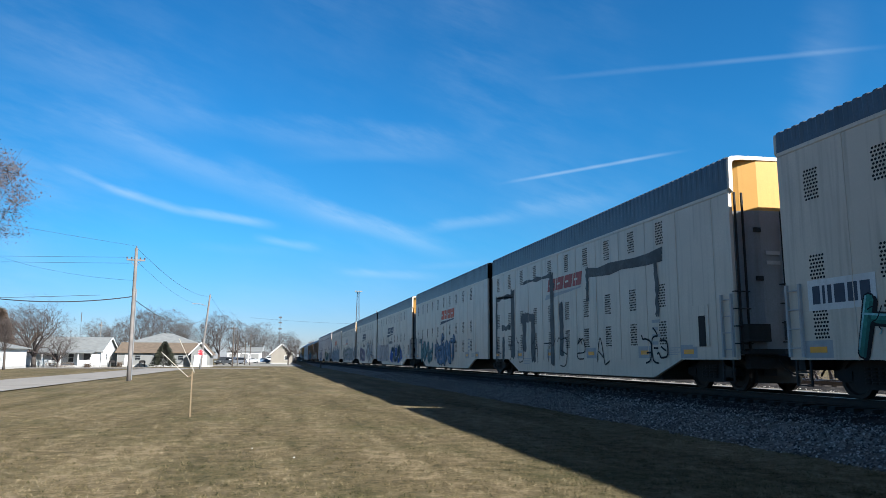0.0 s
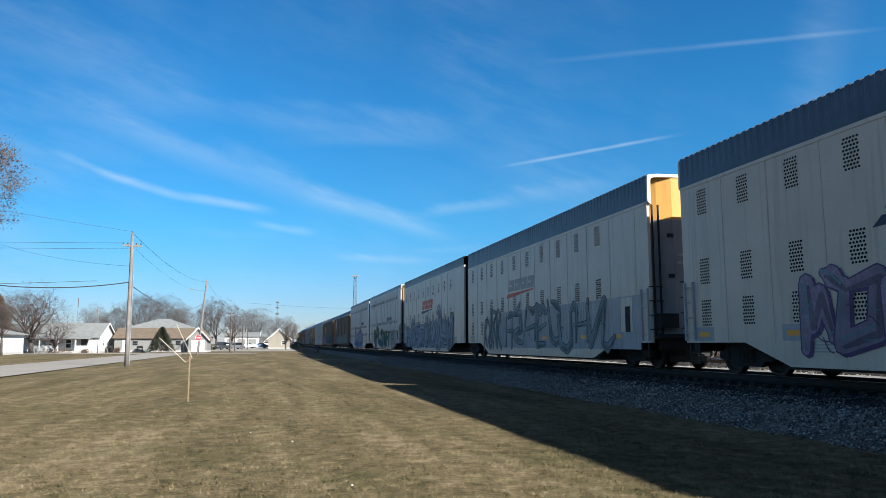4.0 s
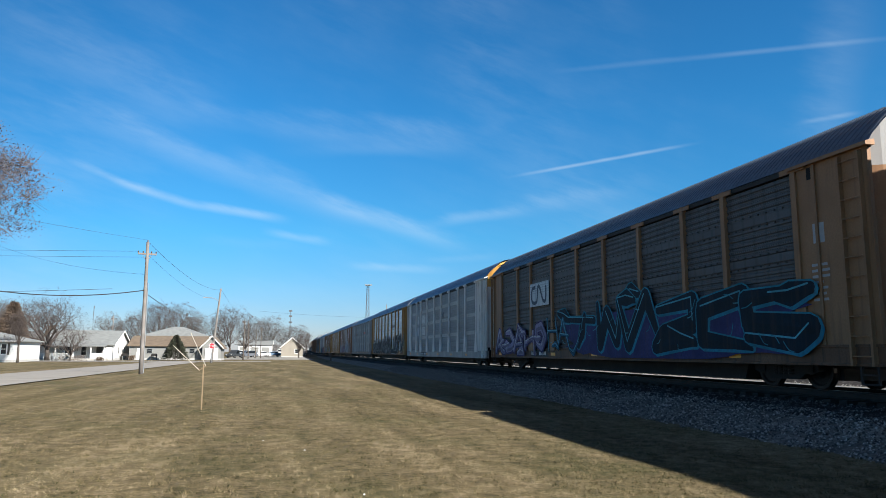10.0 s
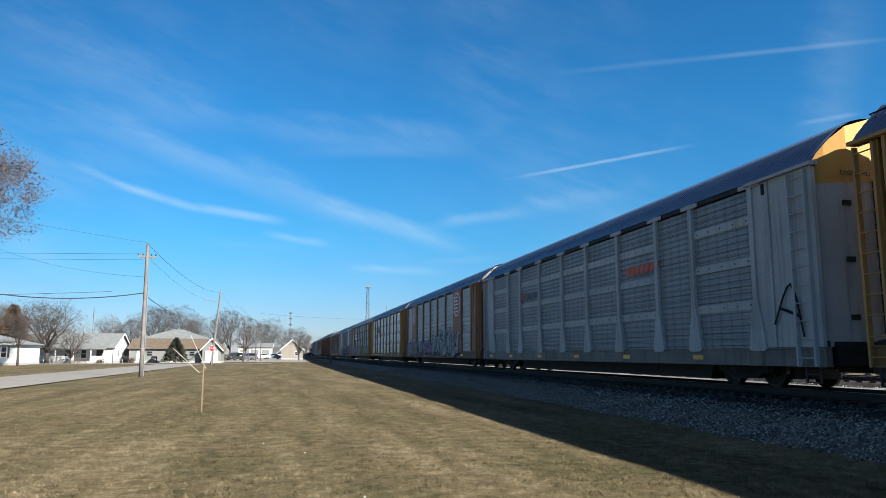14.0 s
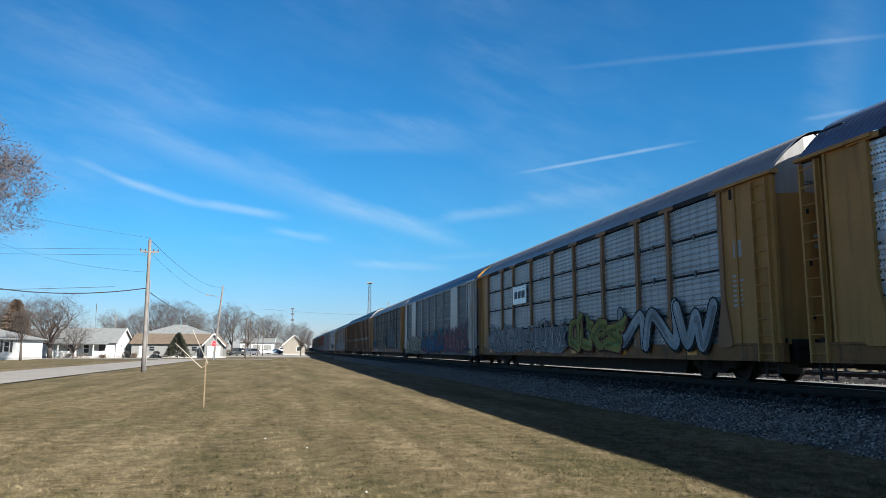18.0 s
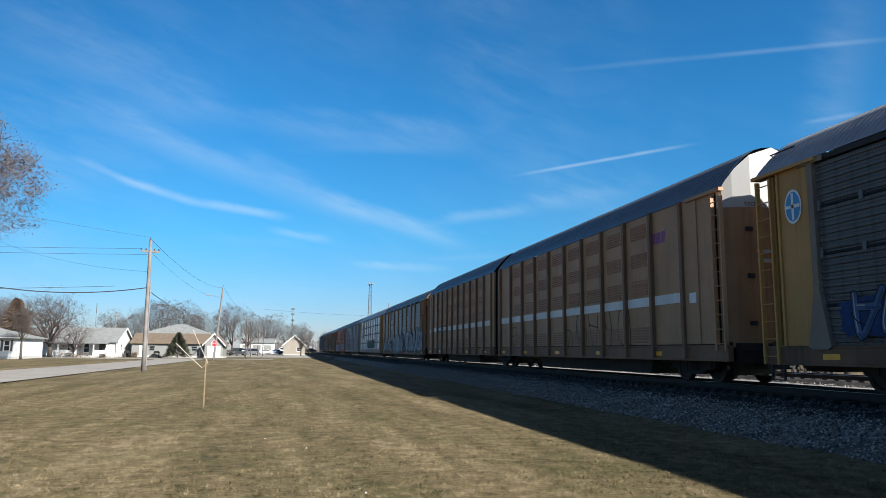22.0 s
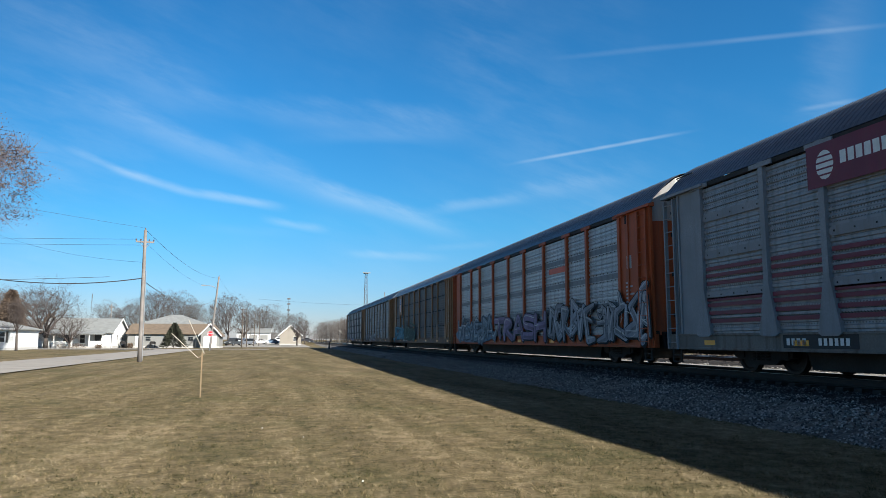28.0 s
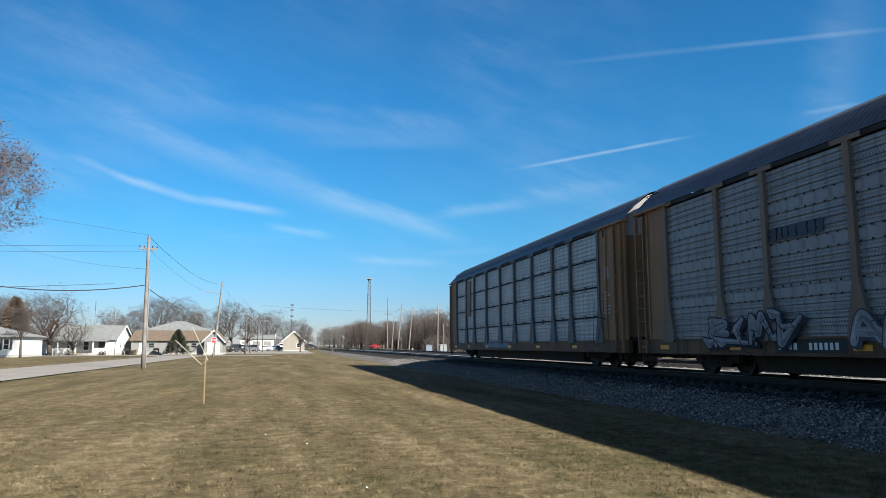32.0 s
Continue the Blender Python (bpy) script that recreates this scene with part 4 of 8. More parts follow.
    for i, b in enumerate(bays):
        s = Shape()
        hw = 0.088
        if flare:
            s.prism([(-hw, ztop), (-hw, 2.25), (-0.34, zbot - 0.03), (-0.24, zbot - 0.09), (0.24, zbot - 0.09), (0.34, zbot - 0.03), (hw, 2.25), (hw, ztop)], "x", -HALF - 0.06, -HALF + 0.07)
        else:
            s.box(-HALF - 0.06, -HALF + 0.07, -hw, hw, zbot + 0.01, ztop)
        s.box(-HALF - 0.07, -HALF - 0.03, -0.42, 0.42, ztop - 0.14, ztop - 0.02)
        if "m" not in pm:
            pm["m"] = s.data("post", post)
        part("post", pm["m"], post, car, at=(0, L / 2 - b, 0))
    for a, b in ((0.76 if rear_ladder else 0.06, bays[0]), (bays[-1], L - 0.06)):
        s = Shape()
        s.box(-HALF - 0.01, -HALF + 0.08, L / 2 - b, L / 2 - a, zbot, ztop)
        part("corner_panel", s, solid, car, "solid painted steel corner panel")
        c = a + 0.02 if a < 2 else a + 0.62
        part("stiffener", Shape().box(-HALF - 0.05, -HALF - 0.01, L / 2 - c - 0.08, L / 2 - c, zbot, ztop - 0.1), solid, car)
    for a, b in ((-0.04, bays[0] + 0.25), (bays[-1] - 0.12, L + 0.04)):
        s = Shape().prism([(-HALF - 0.13, ztop - 0.10), (-HALF - 0.13, ztop - 0.02), (-HALF + 0.1, ztop + 0.03), (-HALF + 0.1, ztop - 0.10)], "y", L / 2 - b, L / 2 - a)
        part("end_ledge", s, solid, car, "projecting ledge under the roof corner")
    s = Shape().box(-HALF - 0.016, -HALF + 0.0, L / 2 - bays[-1] - 0.55, L / 2 - bays[-1] - 0.42, ztop - 0.42, ztop - 0.14)
    part("slot", s, HOLE, car, "dark slot in the corner panel")
    s, cuts = Shape(), []
    rng = random.Random(k)
    for j in range(7):
        cuts.append(len(s.f))
        strip(s, -HALF - 0.014, bays[-1] + 0.4, bays[-1] + 0.4 + rng.uniform(0.25, 0.6), 2.0 + j * 0.13, 2.06 + j * 0.13, L)
    cuts.append(len(s.f))
    strip(s, -HALF - 0.014, bays[-1] + 0.5, bays[-1] + 0.85, 3.3, 3.75, L)
    pieces("notice", s, cuts, CONSOL, car, "small stencilled notice", "notice_line")
    ladder(car, L, L - 0.80, low, ztop - 0.15, solid, x=-HALF - 0.06, width=0.56)
    if rear_ladder:
        ladder(car, L, 0.05, low, ztop - 0.15, solid, width=0.5)
        part("corner_post", Shape().box(-HALF + 0.02, -HALF + 0.10, L / 2 - 0.62, L / 2 - 0.50, zbot, ztop), solid, car)
    end_doors(car, L, prof, end_low, end_top, z0=1.0)
    for end in (-1, 1):
        coupler(car, L, end)
        sill_step(car, end * (L / 2 - 0.45), low, 0.2)
        add_truck(car, end * (L / 2 - 3.65))
    s = Shape()
    s.path([Vector((-1.2, L / 2 - 0.4, ztop + 0.4)), Vector((-1.2, L / 2 - 0.1, ztop + 0.60)), Vector((-1.2, L / 2 - 1.0, ztop + 0.60))], 0.02, 5)
    part("roof_grab_iron", s, BLACK, car)
    return car, L


def hole_vent(cols=5, rows=9, dw=0.088, dh=0.082, r=0.028, name="vent"):
    s = Shape()
    for j in range(rows):
        for i in range(cols):
            y, z = (i - (cols - 1) / 2) * dw + (0.03 if j % 2 else 0), (j - (rows - 1) / 2) * dh
            s.poly([(0, y + 1.25 * r * math.cos(a * math.pi / 4), z + r * math.sin(a * math.pi / 4)) for a in range(8)])
    return s.data(name, HOLE)


VENT_TALL, VENT_WIDE = hole_vent(), hole_vent(7, 4, 0.09, 0.075, 0.03)


def end_gear(car, L, prof, end, m):
    """The white rim over the end door, tall rods, and grab irons at the corner."""
    y = end * (L / 2 - 0.02)
    s = Shape()
    full = prof + [(-x, z) for x, z in reversed(prof[:-1])]
    inner = [(x * 0.93, z - 0.10) for x, z in full]
    for (a, b), (c, d) in zip(zip(full, full[1:]), zip(inner, inner[1:])):
        s.prism([a, b, d, c], "y", min(y, y + end * 0.10), max(y, y + end * 0.10))
    part("roof_rim", s, m, car, "pale curved rim of the roof end")
    for x in (-1.44, -1.22, 1.22, 1.44):
        part("lock_rod", Shape().tube((x, y + end * 0.05, 1.0), (x, y + end * 0.05, prof[0][1] - 0.1), 0.035, sides=6), BLACK, car)
    for z in (1.25, 1.7, 2.15, 2.6):
        s = Shape().path([Vector((-1.62, y, z)), Vector((-1.66, y + end * 0.14, z)), Vector((-1.2, y + end * 0.14, z)), Vector((-1.15, y, z))], 0.018, 5)
        part("grab_iron", s, BLACK, car)
    s = Shape().box(-1.5, -0.4, min(y, y + end * 0.30), max(y, y + end * 0.30), 0.98, 1.06)
    s.box(-1.45, -0.8, min(y + end * 0.02, y + end * 0.34), max(y + end * 0.02, y + end * 0.34), 1.3, 1.75)
    part("end_platform", s, BLACK, car, "dark end step with a brake box")


def maxi(k, front_articulated, style="tall", roof=None, drop=1.02, label="", body=None, lead=False):
    """One half of a tall articulated auto carrier with smooth sides and groups of small vent holes."""
    gap = 0.95 if front_articulated else 1.95
    L = REAR[k] - (REAR[k - 1] if k else REAR[0] - 22.9) - gap
    body = body or (PEARL if style == "tall" else PEARL2)
    roof = roof or SLATE
    car = thing("autorack_car", label, "rail car", group="cars of the train")
    car["length"] = L
    crest = 6.30
    prof = roof_profile(drop - 0.08, crest, square=True)
    eave = prof[0][1]
    front, rear = -L / 2, L / 2
    s = Shape()
    # the side steps down between the trucks
    zlo, zhi = 0.28, 0.84
    fu, ru = 3.3, 3.3
    outline = [(rear, zhi), (rear - ru + 0.7, zhi), (rear - ru - 0.9, zlo), (front + fu + 0.9, zlo), (front + fu - 0.7, zhi), (front, zhi), (front, eave), (rear, eave)]
    s.prism(outline, "x", -HALF, -HALF + 0.1)
    s.prism(outline, "x", HALF - 0.1, HALF)
    part("body_side", s, body, car, "smooth painted steel side sheet")
    core = Shape().box(-1.49, 1.49, front + 0.45, rear - 0.45, 0.95, eave)
    core.box(-0.5, 0.5, front + 0.5, rear - 0.5, 0.55, 0.95)
    core.box(-1.49, 1.49, front + 3.9, rear - 3.9, 0.22, 0.95)
    part("inner_body", core, UNDER, car, "dark inner body")
    lip = Shape()
    lip.box(-HALF - 0.03, -HALF + 0.02, front + fu + 0.9, rear - ru - 0.9, zlo, zlo + 0.05)
    lip.box(-HALF - 0.02, -HALF + 0.02, front + 0.02, rear - 0.02, eave - 0.10, eave - 0.02)
    part("side_lip", lip, body, car)
    corrugated_roof(car, L, prof, roof, pitch=0.26, depth=0.026)
    # upright seams
    n = 11 if style == "tall" else 20
    first, stepu = 1.05, 1.86 * (L / 21.4) if style == "tall" else 0.985 * (L / 21.0)
    seam = Shape().box(-0.012, 0.0, -0.012, 0.012, zlo + 0.55, eave - 0.1)
    if style != "tall":
        seam = Shape().prism([(0.0, -0.05), (-0.025, -0.03), (-0.025, 0.03), (0.0, 0.05)], "z", zlo + 0.55, eave - 0.1)
    sm = seam.data("side_seam", body)
    vent = VENT_TALL if style == "tall" else VENT_WIDE
    rows = (1.65, 2.80, 4.76) if style == "tall" else (1.94, 2.92, 5.16)
    for i in range(n):
        u = first + i * stepu
        if u > L - 1.6:
            break
        part("side_seam", sm, body, car, at=(-HALF, L / 2 - u - stepu / 2, 0))
        for z in rows:
            if style == "tall" and i == n - 1:
                continue
            part("vent", vent, HOLE, car, at=(-HALF - 0.005, L / 2 - u, z))
    s, cuts = Shape(), []
    for u0, z0, w, h in ((L - 4.2, 1.3, 0.5, 0.9), (4.9, 0.62, 1.2, 0.3), (L - 3.4, 0.98, 0.9, 0.25)):
        for j in range(4):
            cuts.append(len(s.f))
            strip(s, -HALF - 0.006, u0, u0 + w * (0.7 + 0.3 * (j % 2)), z0 + j * h / 4, z0 + j * h / 4 + h / 9, L)
    pieces("notice", s, cuts, CONSOL, car, "small stencilled notice", "notice_line")
    for u in (0.9, 4.4, 8.3, 12.4, 16.4, L - 2.2):
        part("reflector_patch", Shape().box(-HALF - 0.003, -HALF, L / 2 - u - 0.42, L / 2 - u + 0.42, 0.88, 1.26), CONSOL, car, "pale square behind the reflector")
        part("reflector", REFLECTOR, REFLECT, car, at=(-HALF - 0.006, L / 2 - u, 1.06))
    bellows = Shape()
    if front_articulated:
        bellows.prism([(-1.28, 0.9), (-1.28, eave - 0.15), (-0.98, crest - 0.3), (0.98, crest - 0.3), (1.28, eave - 0.15), (1.28, 0.9)], "y", front - 0.95, front)
        gusset = part("bellows", bellows, BLACK, car, "black folded bellows between the units")
        for j in range(5):
            y0 = front - 0.95 * (j + 1) / 5
            part("bellows_fold", Shape().prism([(-1.38, 0.9), (-1.38, eave - 0.1), (-1.05, crest - 0.22), (1.05, crest - 0.22), (1.38, eave - 0.1), (1.38, 0.9)], "y", y0 + 0.02, y0 + 0.17), BLACK, gusset)
    else:
        end_doors(car, L, prof, MIDGREY, GOLD, z0=0.95, split=4.8, fb=(-1,), depth=0.46)
        end_gear(car, L, prof, -1, body)
        ladder(car, L, L - 0.5, 0.9, 2.55, LTGREY, rungs=4)
        s = Shape()
        s.box(-HALF - 0.02, -HALF + 0.02, front + 1.15, front + 1.95, 1.2, 2.35)
        s.box(-HALF - 0.03, -HALF, front + 1.3, front + 1.62, 1.2, 2.05, 1)
        part("side_hatch", s, [body, BLACK], car, "small service hatch with a dark lock box")
        coupler(car, L, -1)
        sill_step(car, front + 0.4, zhi, 0.25)
        add_truck(car, front + 1.95)
    rear_articulated = k + 1 in ARTICULATED
    if rear_articulated:
        add_truck(car, rear + 0.45)
    else:
        end_doors(car, L, prof, MIDGREY, GOLD, z0=0.95, split=4.8, fb=(1,), depth=0.46)
        end_gear(car, L, prof, 1, body)
        ladder(car, L, 0.06, 0.9, 2.55, LTGREY, rungs=4)
        coupler(car, L, 1)
        sill_step(car, rear - 0.4, zhi, 0.25)
        add_truck(car, rear - 1.95)
    return car, L


ARTICULATED = (2, 4, 6, 8, 20)


def tan_unit(k, front_articulated, label):
    gap = 0.9 if front_articulated else 1.5
    L = REAR[k] - REAR[k - 1] - gap
    car = thing("autorack_car", label, "rail car", group="cars of the train")
    car["length"] = L
    prof = roof_profile(0.92, 6.34)
    eave = prof[0][1]
    front, rear = -L / 2, L / 2
    core = Shape().box(-1.46, 1.46, front + 0.45, rear - 0.45, 0.9, eave)
    core.box(1.46, 1.57, front + 0.1, rear - 0.1, 0.95, eave)
    part("inner_body", core, UNDER, car, "dark inner body")
    underframe(car, L, RUSTPOST, z_bot=0.62)
    corrugated_roof(car, L, prof, SLATE, pitch=0.22)
    n = 10
    back, ahead = (2.1, 0.45) if front_articulated else (0.45, 2.1)
    w = (L - back - ahead) / n
    rows = ((1.17, 1.72), (2.75, 3.30), (3.72, 4.22), (4.68, 5.2))
    face = Shape()
    face.box(-HALF + 0.04, -HALF + 0.1, -w / 2, w / 2, 1.1, eave)
    fm = face.data("side_panel", TANPANEL)
    louvre = Shape()
    for a, b in rows:
        for i in range(6):
            z = a + (b - a) * i / 6
            louvre.prism([(-HALF + 0.041, z), (-HALF + 0.015, z), (-HALF + 0.041, z + 0.06)], "y", -w / 2 + 0.38, w / 2 - 0.38)
    lm = louvre.data("louvre", BROWN)
    post = Shape().box(-HALF - 0.09, -HALF + 0.08, -0.07, 0.07, 0.78, eave)
    post.box(-HALF - 0.12, -HALF + 0.05, -0.12, 0.12, 0.68, 1.0)
    pm = post.data("post", RUSTPOST)
    bandm = Shape().box(-HALF + 0.02, -HALF + 0.045, -w / 2 + 0.09, w / 2 - 0.09, 2.36, 2.66).data("white_band", WHITE)
    for i in range(n):
        y = rear - back - (i + 0.5) * w
        part("side_panel", fm, TANPANEL, car, at=(0, y, 0))
        if 0 < i < n - 1:
            part("louvre", lm, BROWN, car, at=(0, y, 0), kind="stuff")
        part("white_band", bandm, WHITE, car, at=(0, y, 0))
    for i in range(n + 1):
        part("post", pm, RUSTPOST, car, at=(0, rear - back - i * w, 0))
    for a, b in ((front + 0.5 * (ahead > 1), front + ahead), (rear - back, rear - 0.5 * (back > 1))):
        part("corner_panel", Shape().box(-HALF - 0.0, -HALF + 0.1, a, b, 1.1, eave), TANPANEL, car)
    a = front - 0.02 if ahead > 1 else rear - 1.75
    part("end_ledge", Shape().box(-HALF - 0.1, -HALF + 0.05, a, a + 1.77, eave - 0.1, eave), TANPANEL, car)
    a = front + 1.25 if ahead > 1 else rear - 1.35
    part("corner_stiffener", Shape().box(-HALF - 0.04, -HALF + 0.02, a, a + 0.1, 1.1, eave), TANPANEL, car)
    part("notice", Shape().box(-HALF - 0.008, -HALF + 0.004, a + 0.2, a + 0.55, 2.3, 2.6), STENCIL, car, "small pale notice plate")
    notices(car, L, -1, None)
    if front_articulated:
        s = Shape()
        s.prism([(-1.36, 0.9), (-1.36, eave - 0.1), (-1.0, 5.98), (1.0, 5.98), (1.36, eave - 0.1), (1.36, 0.9)], "y", front - 0.9, front)
        for j in range(4):
            y0 = front - 0.9 * (j + 1) / 4
            s.prism([(-1.42, 0.9), (-1.42, eave - 0.05), (-1.05, 6.03), (1.05, 6.03), (1.42, eave - 0.05), (1.42, 0.9)], "y", y0 + 0.03, y0 + 0.15)
        part("bellows", s, BLACK, car, "black folded bellows between the units")
        end_doors(car, L, prof, TAN, GOLD, z0=1.0, split=4.9, fb=(1,))
        coupler(car, L, 1)
        ladder(car, L, 0.05, 0.9, 5.2, TANPANEL)
        add_truck(car, rear - 2.6)
    else:
        end_doors(car, L, prof, TAN, SNOW, z0=1.0, split=4.9, fb=(-1,))
        coupler(car, L, -1)
        ladder(car, L, L - 0.47, 0.9, 5.2, TANPANEL)
        add_truck(car, front + 2.6)
        add_truck(car, rear + 0.45)
    return car, L


RED_PAINT = mat("faded_red_paint", (0.36, 0.045, 0.035), 0.55, 0, 0.25, 2, 20, 0.05)
FLAME = mat("orange_red_paint", (0.62, 0.08, 0.02), 0.55, 0, 0.2, 2, 20, 0.05)
MAROON = mat("maroon_paint", (0.16, 0.018, 0.04), 0.55, 0, 0.2, 2, 20, 0.05, 0.2)
COBALT = mat("cobalt_paint", (0.02, 0.06, 0.26), 0.5, 0, 0.2, 2, 20, 0.05)
ASH = mat("buffed_grey_paint", (0.085, 0.095, 0.10), 0.65, 0, 0.5, 1.6, 9, 0.05)


def slanted_mark(car, L, u, z, h, m, bar, size=1.0):
    """A railway's mark as plain slanted blocks over a swoosh bar."""
    s, cuts = Shape(), []
    w = 0.62 * size
    for i in range(4):
        cuts.append(len(s.f))
        a = u + i * w * 1.12
        strip(s, -HALF - 0.008, a, a + w, z, z + h, L, 0, slant=0.16)
        strip(s, -HALF - 0.011, a + 0.22 * w, a + 0.62 * w, z + h * 0.42, z + h * 0.58, L, 2, slant=0.02)
    x = -HALF - 0.008
    cuts.append(len(s.f))
    s.quad((x, L / 2 - u + 0.35, z - 0.34), (x, L / 2 - u - w * 4.3, z - 0.12), (x, L / 2 - u - w * 4.5, z - 0.06), (x, L / 2 - u + 0.1, z - 0.12), 1)
    pieces("railway_mark", s, cuts, [m, bar, PEARL], car, "slanted block mark over a swoosh bar", "mark_block")


def block_mark(car, L, u, z, widths, h, m, label="plain block mark", x=-HALF - 0.08, gap=0.1, slant=0.05, backing=None, pad=0.25):
    s = Shape()
    total = sum(widths) + gap * (len(widths) - 1)
    mats = [m]
    if backing:
        mats.append(backing)
        strip(s, x + 0.004, u - pad, u + total + pad, z - pad, z + h + pad, L, 1)
    cuts = []
    bars(s, L, x, u, z, widths, h, gap, 0, slant, cuts)
    pieces("railway_mark", s, cuts, mats, car, label, "mark_block")


def shield_mark(car, L, u, z, w, h, backing):
    s = Shape()
    x = -HALF - 0.076
    strip(s, x, u - w * 0.72, u + w * 0.72, z - h * 0.75, z + h * 0.68, L, 3)
    out = [(-0.5, 0.42), (-0.42, 0.5), (-0.2, 0.45), (0, 0.5), (0.2, 0.45), (0.42, 0.5), (0.5, 0.42), (0.5, -0.18), (0.28, -0.42), (0, -0.5), (-0.28, -0.42), (-0.5, -0.18)]
    s.poly([(x - 0.004, L / 2 - u - p * w * 1.08, z + q * h * 1.06) for p, q in out], 2)
    top = [(-0.5, 0.42), (-0.42, 0.5), (-0.2, 0.45), (0, 0.5), (0.2, 0.45), (0.42, 0.5), (0.5, 0.42), (0.5, 0.04), (-0.5, 0.04)]
    s.poly([(x - 0.008, L / 2 - u - p * w, z + q * h) for p, q in top], 0)
    for i in range(5):
        p = -0.42 + i * 0.2
        lo = -0.18 - 0.28 * (1 - abs(p + 0.05) / 0.5)
        strip(s, x - 0.008, u + p * w, u + (p + 0.09) * w, z + lo * h, z, L, 1)
    for j, n in ((0.30, 5), (0.13, 6)):
        bars(s, L, x - 0.012, u - 0.36 * w, z + j * h, [0.72 * w / n * 0.7] * n, h * 0.1, 0.72 * w / n * 0.3, 2)
    part("railway_shield", s, [COBALT, RED_PAINT, STENCIL, backing], car, "painted shield mark with red and white stripes")


def octagon_mark(car, L, u, z, w, h):
    s = Shape()
    x = -HALF - 0.076
    for k, (g, m) in enumerate(((1.0, 1), (0.93, 0), (0.86, 1), (0.82, 0))):
        o = [(-0.5, 0.25), (-0.25, 0.5), (0.25, 0.5), (0.5, 0.25), (0.5, -0.25), (0.25, -0.5), (-0.25, -0.5), (-0.5, -0.25)]
        s.poly([(x - 0.004 * k, L / 2 - u - p * w * g, z + q * h * g) for p, q in o], m)
    for j in range(5):
        zz = z + h * (0.30 - 0.15 * j)
        strip(s, x - 0.018, u - 0.36 * w, u - 0.20 * w, zz - 0.05 * h, zz + 0.05 * h, L, 1)
        strip(s, x - 0.018, u - 0.15 * w, u + (0.18 + 0.05 * (j % 3)) * w, zz - 0.03 * h, zz + 0.03 * h, L, 1)
    part("railway_sign", s, [RED_PAINT, STENCIL], car, "dark red octagon mark with white bars")


def cross_mark(car, L, u, z, size, m, m2, bars_m):
    s = Shape()
    x = -HALF - 0.02
    thick_line(s, L, x, [(u, z), (u + size, z + size * 0.5)], size * 0.16, 0)
    thick_line(s, L, x - 0.004, [(u, z + size * 0.48), (u + size, z + size * 0.02)], size * 0.16, 1)
    bars(s, L, x, u + size * 1.08, z + size * 0.06, [size * 0.145] * 9, size * 0.3, size * 0.05, 2, 0.03)
    part("maker_mark", s, [m, m2, bars_m], car, "crossed bars beside a row of blocks")


CARS = []


def keep(k, made):
    CARS.append((k, made[0], made[1]))
    return made[0], made[1] - 2 * TAIL.get(k, 0.0)


K, W = (0.012, 0.012, 0.014), (0.62, 0.62, 0.60)
GREYW = (0.42, 0.44, 0.46)
SKY, NIGHT = (0.10, 0.34, 0.50), (0.02, 0.05, 0.16)


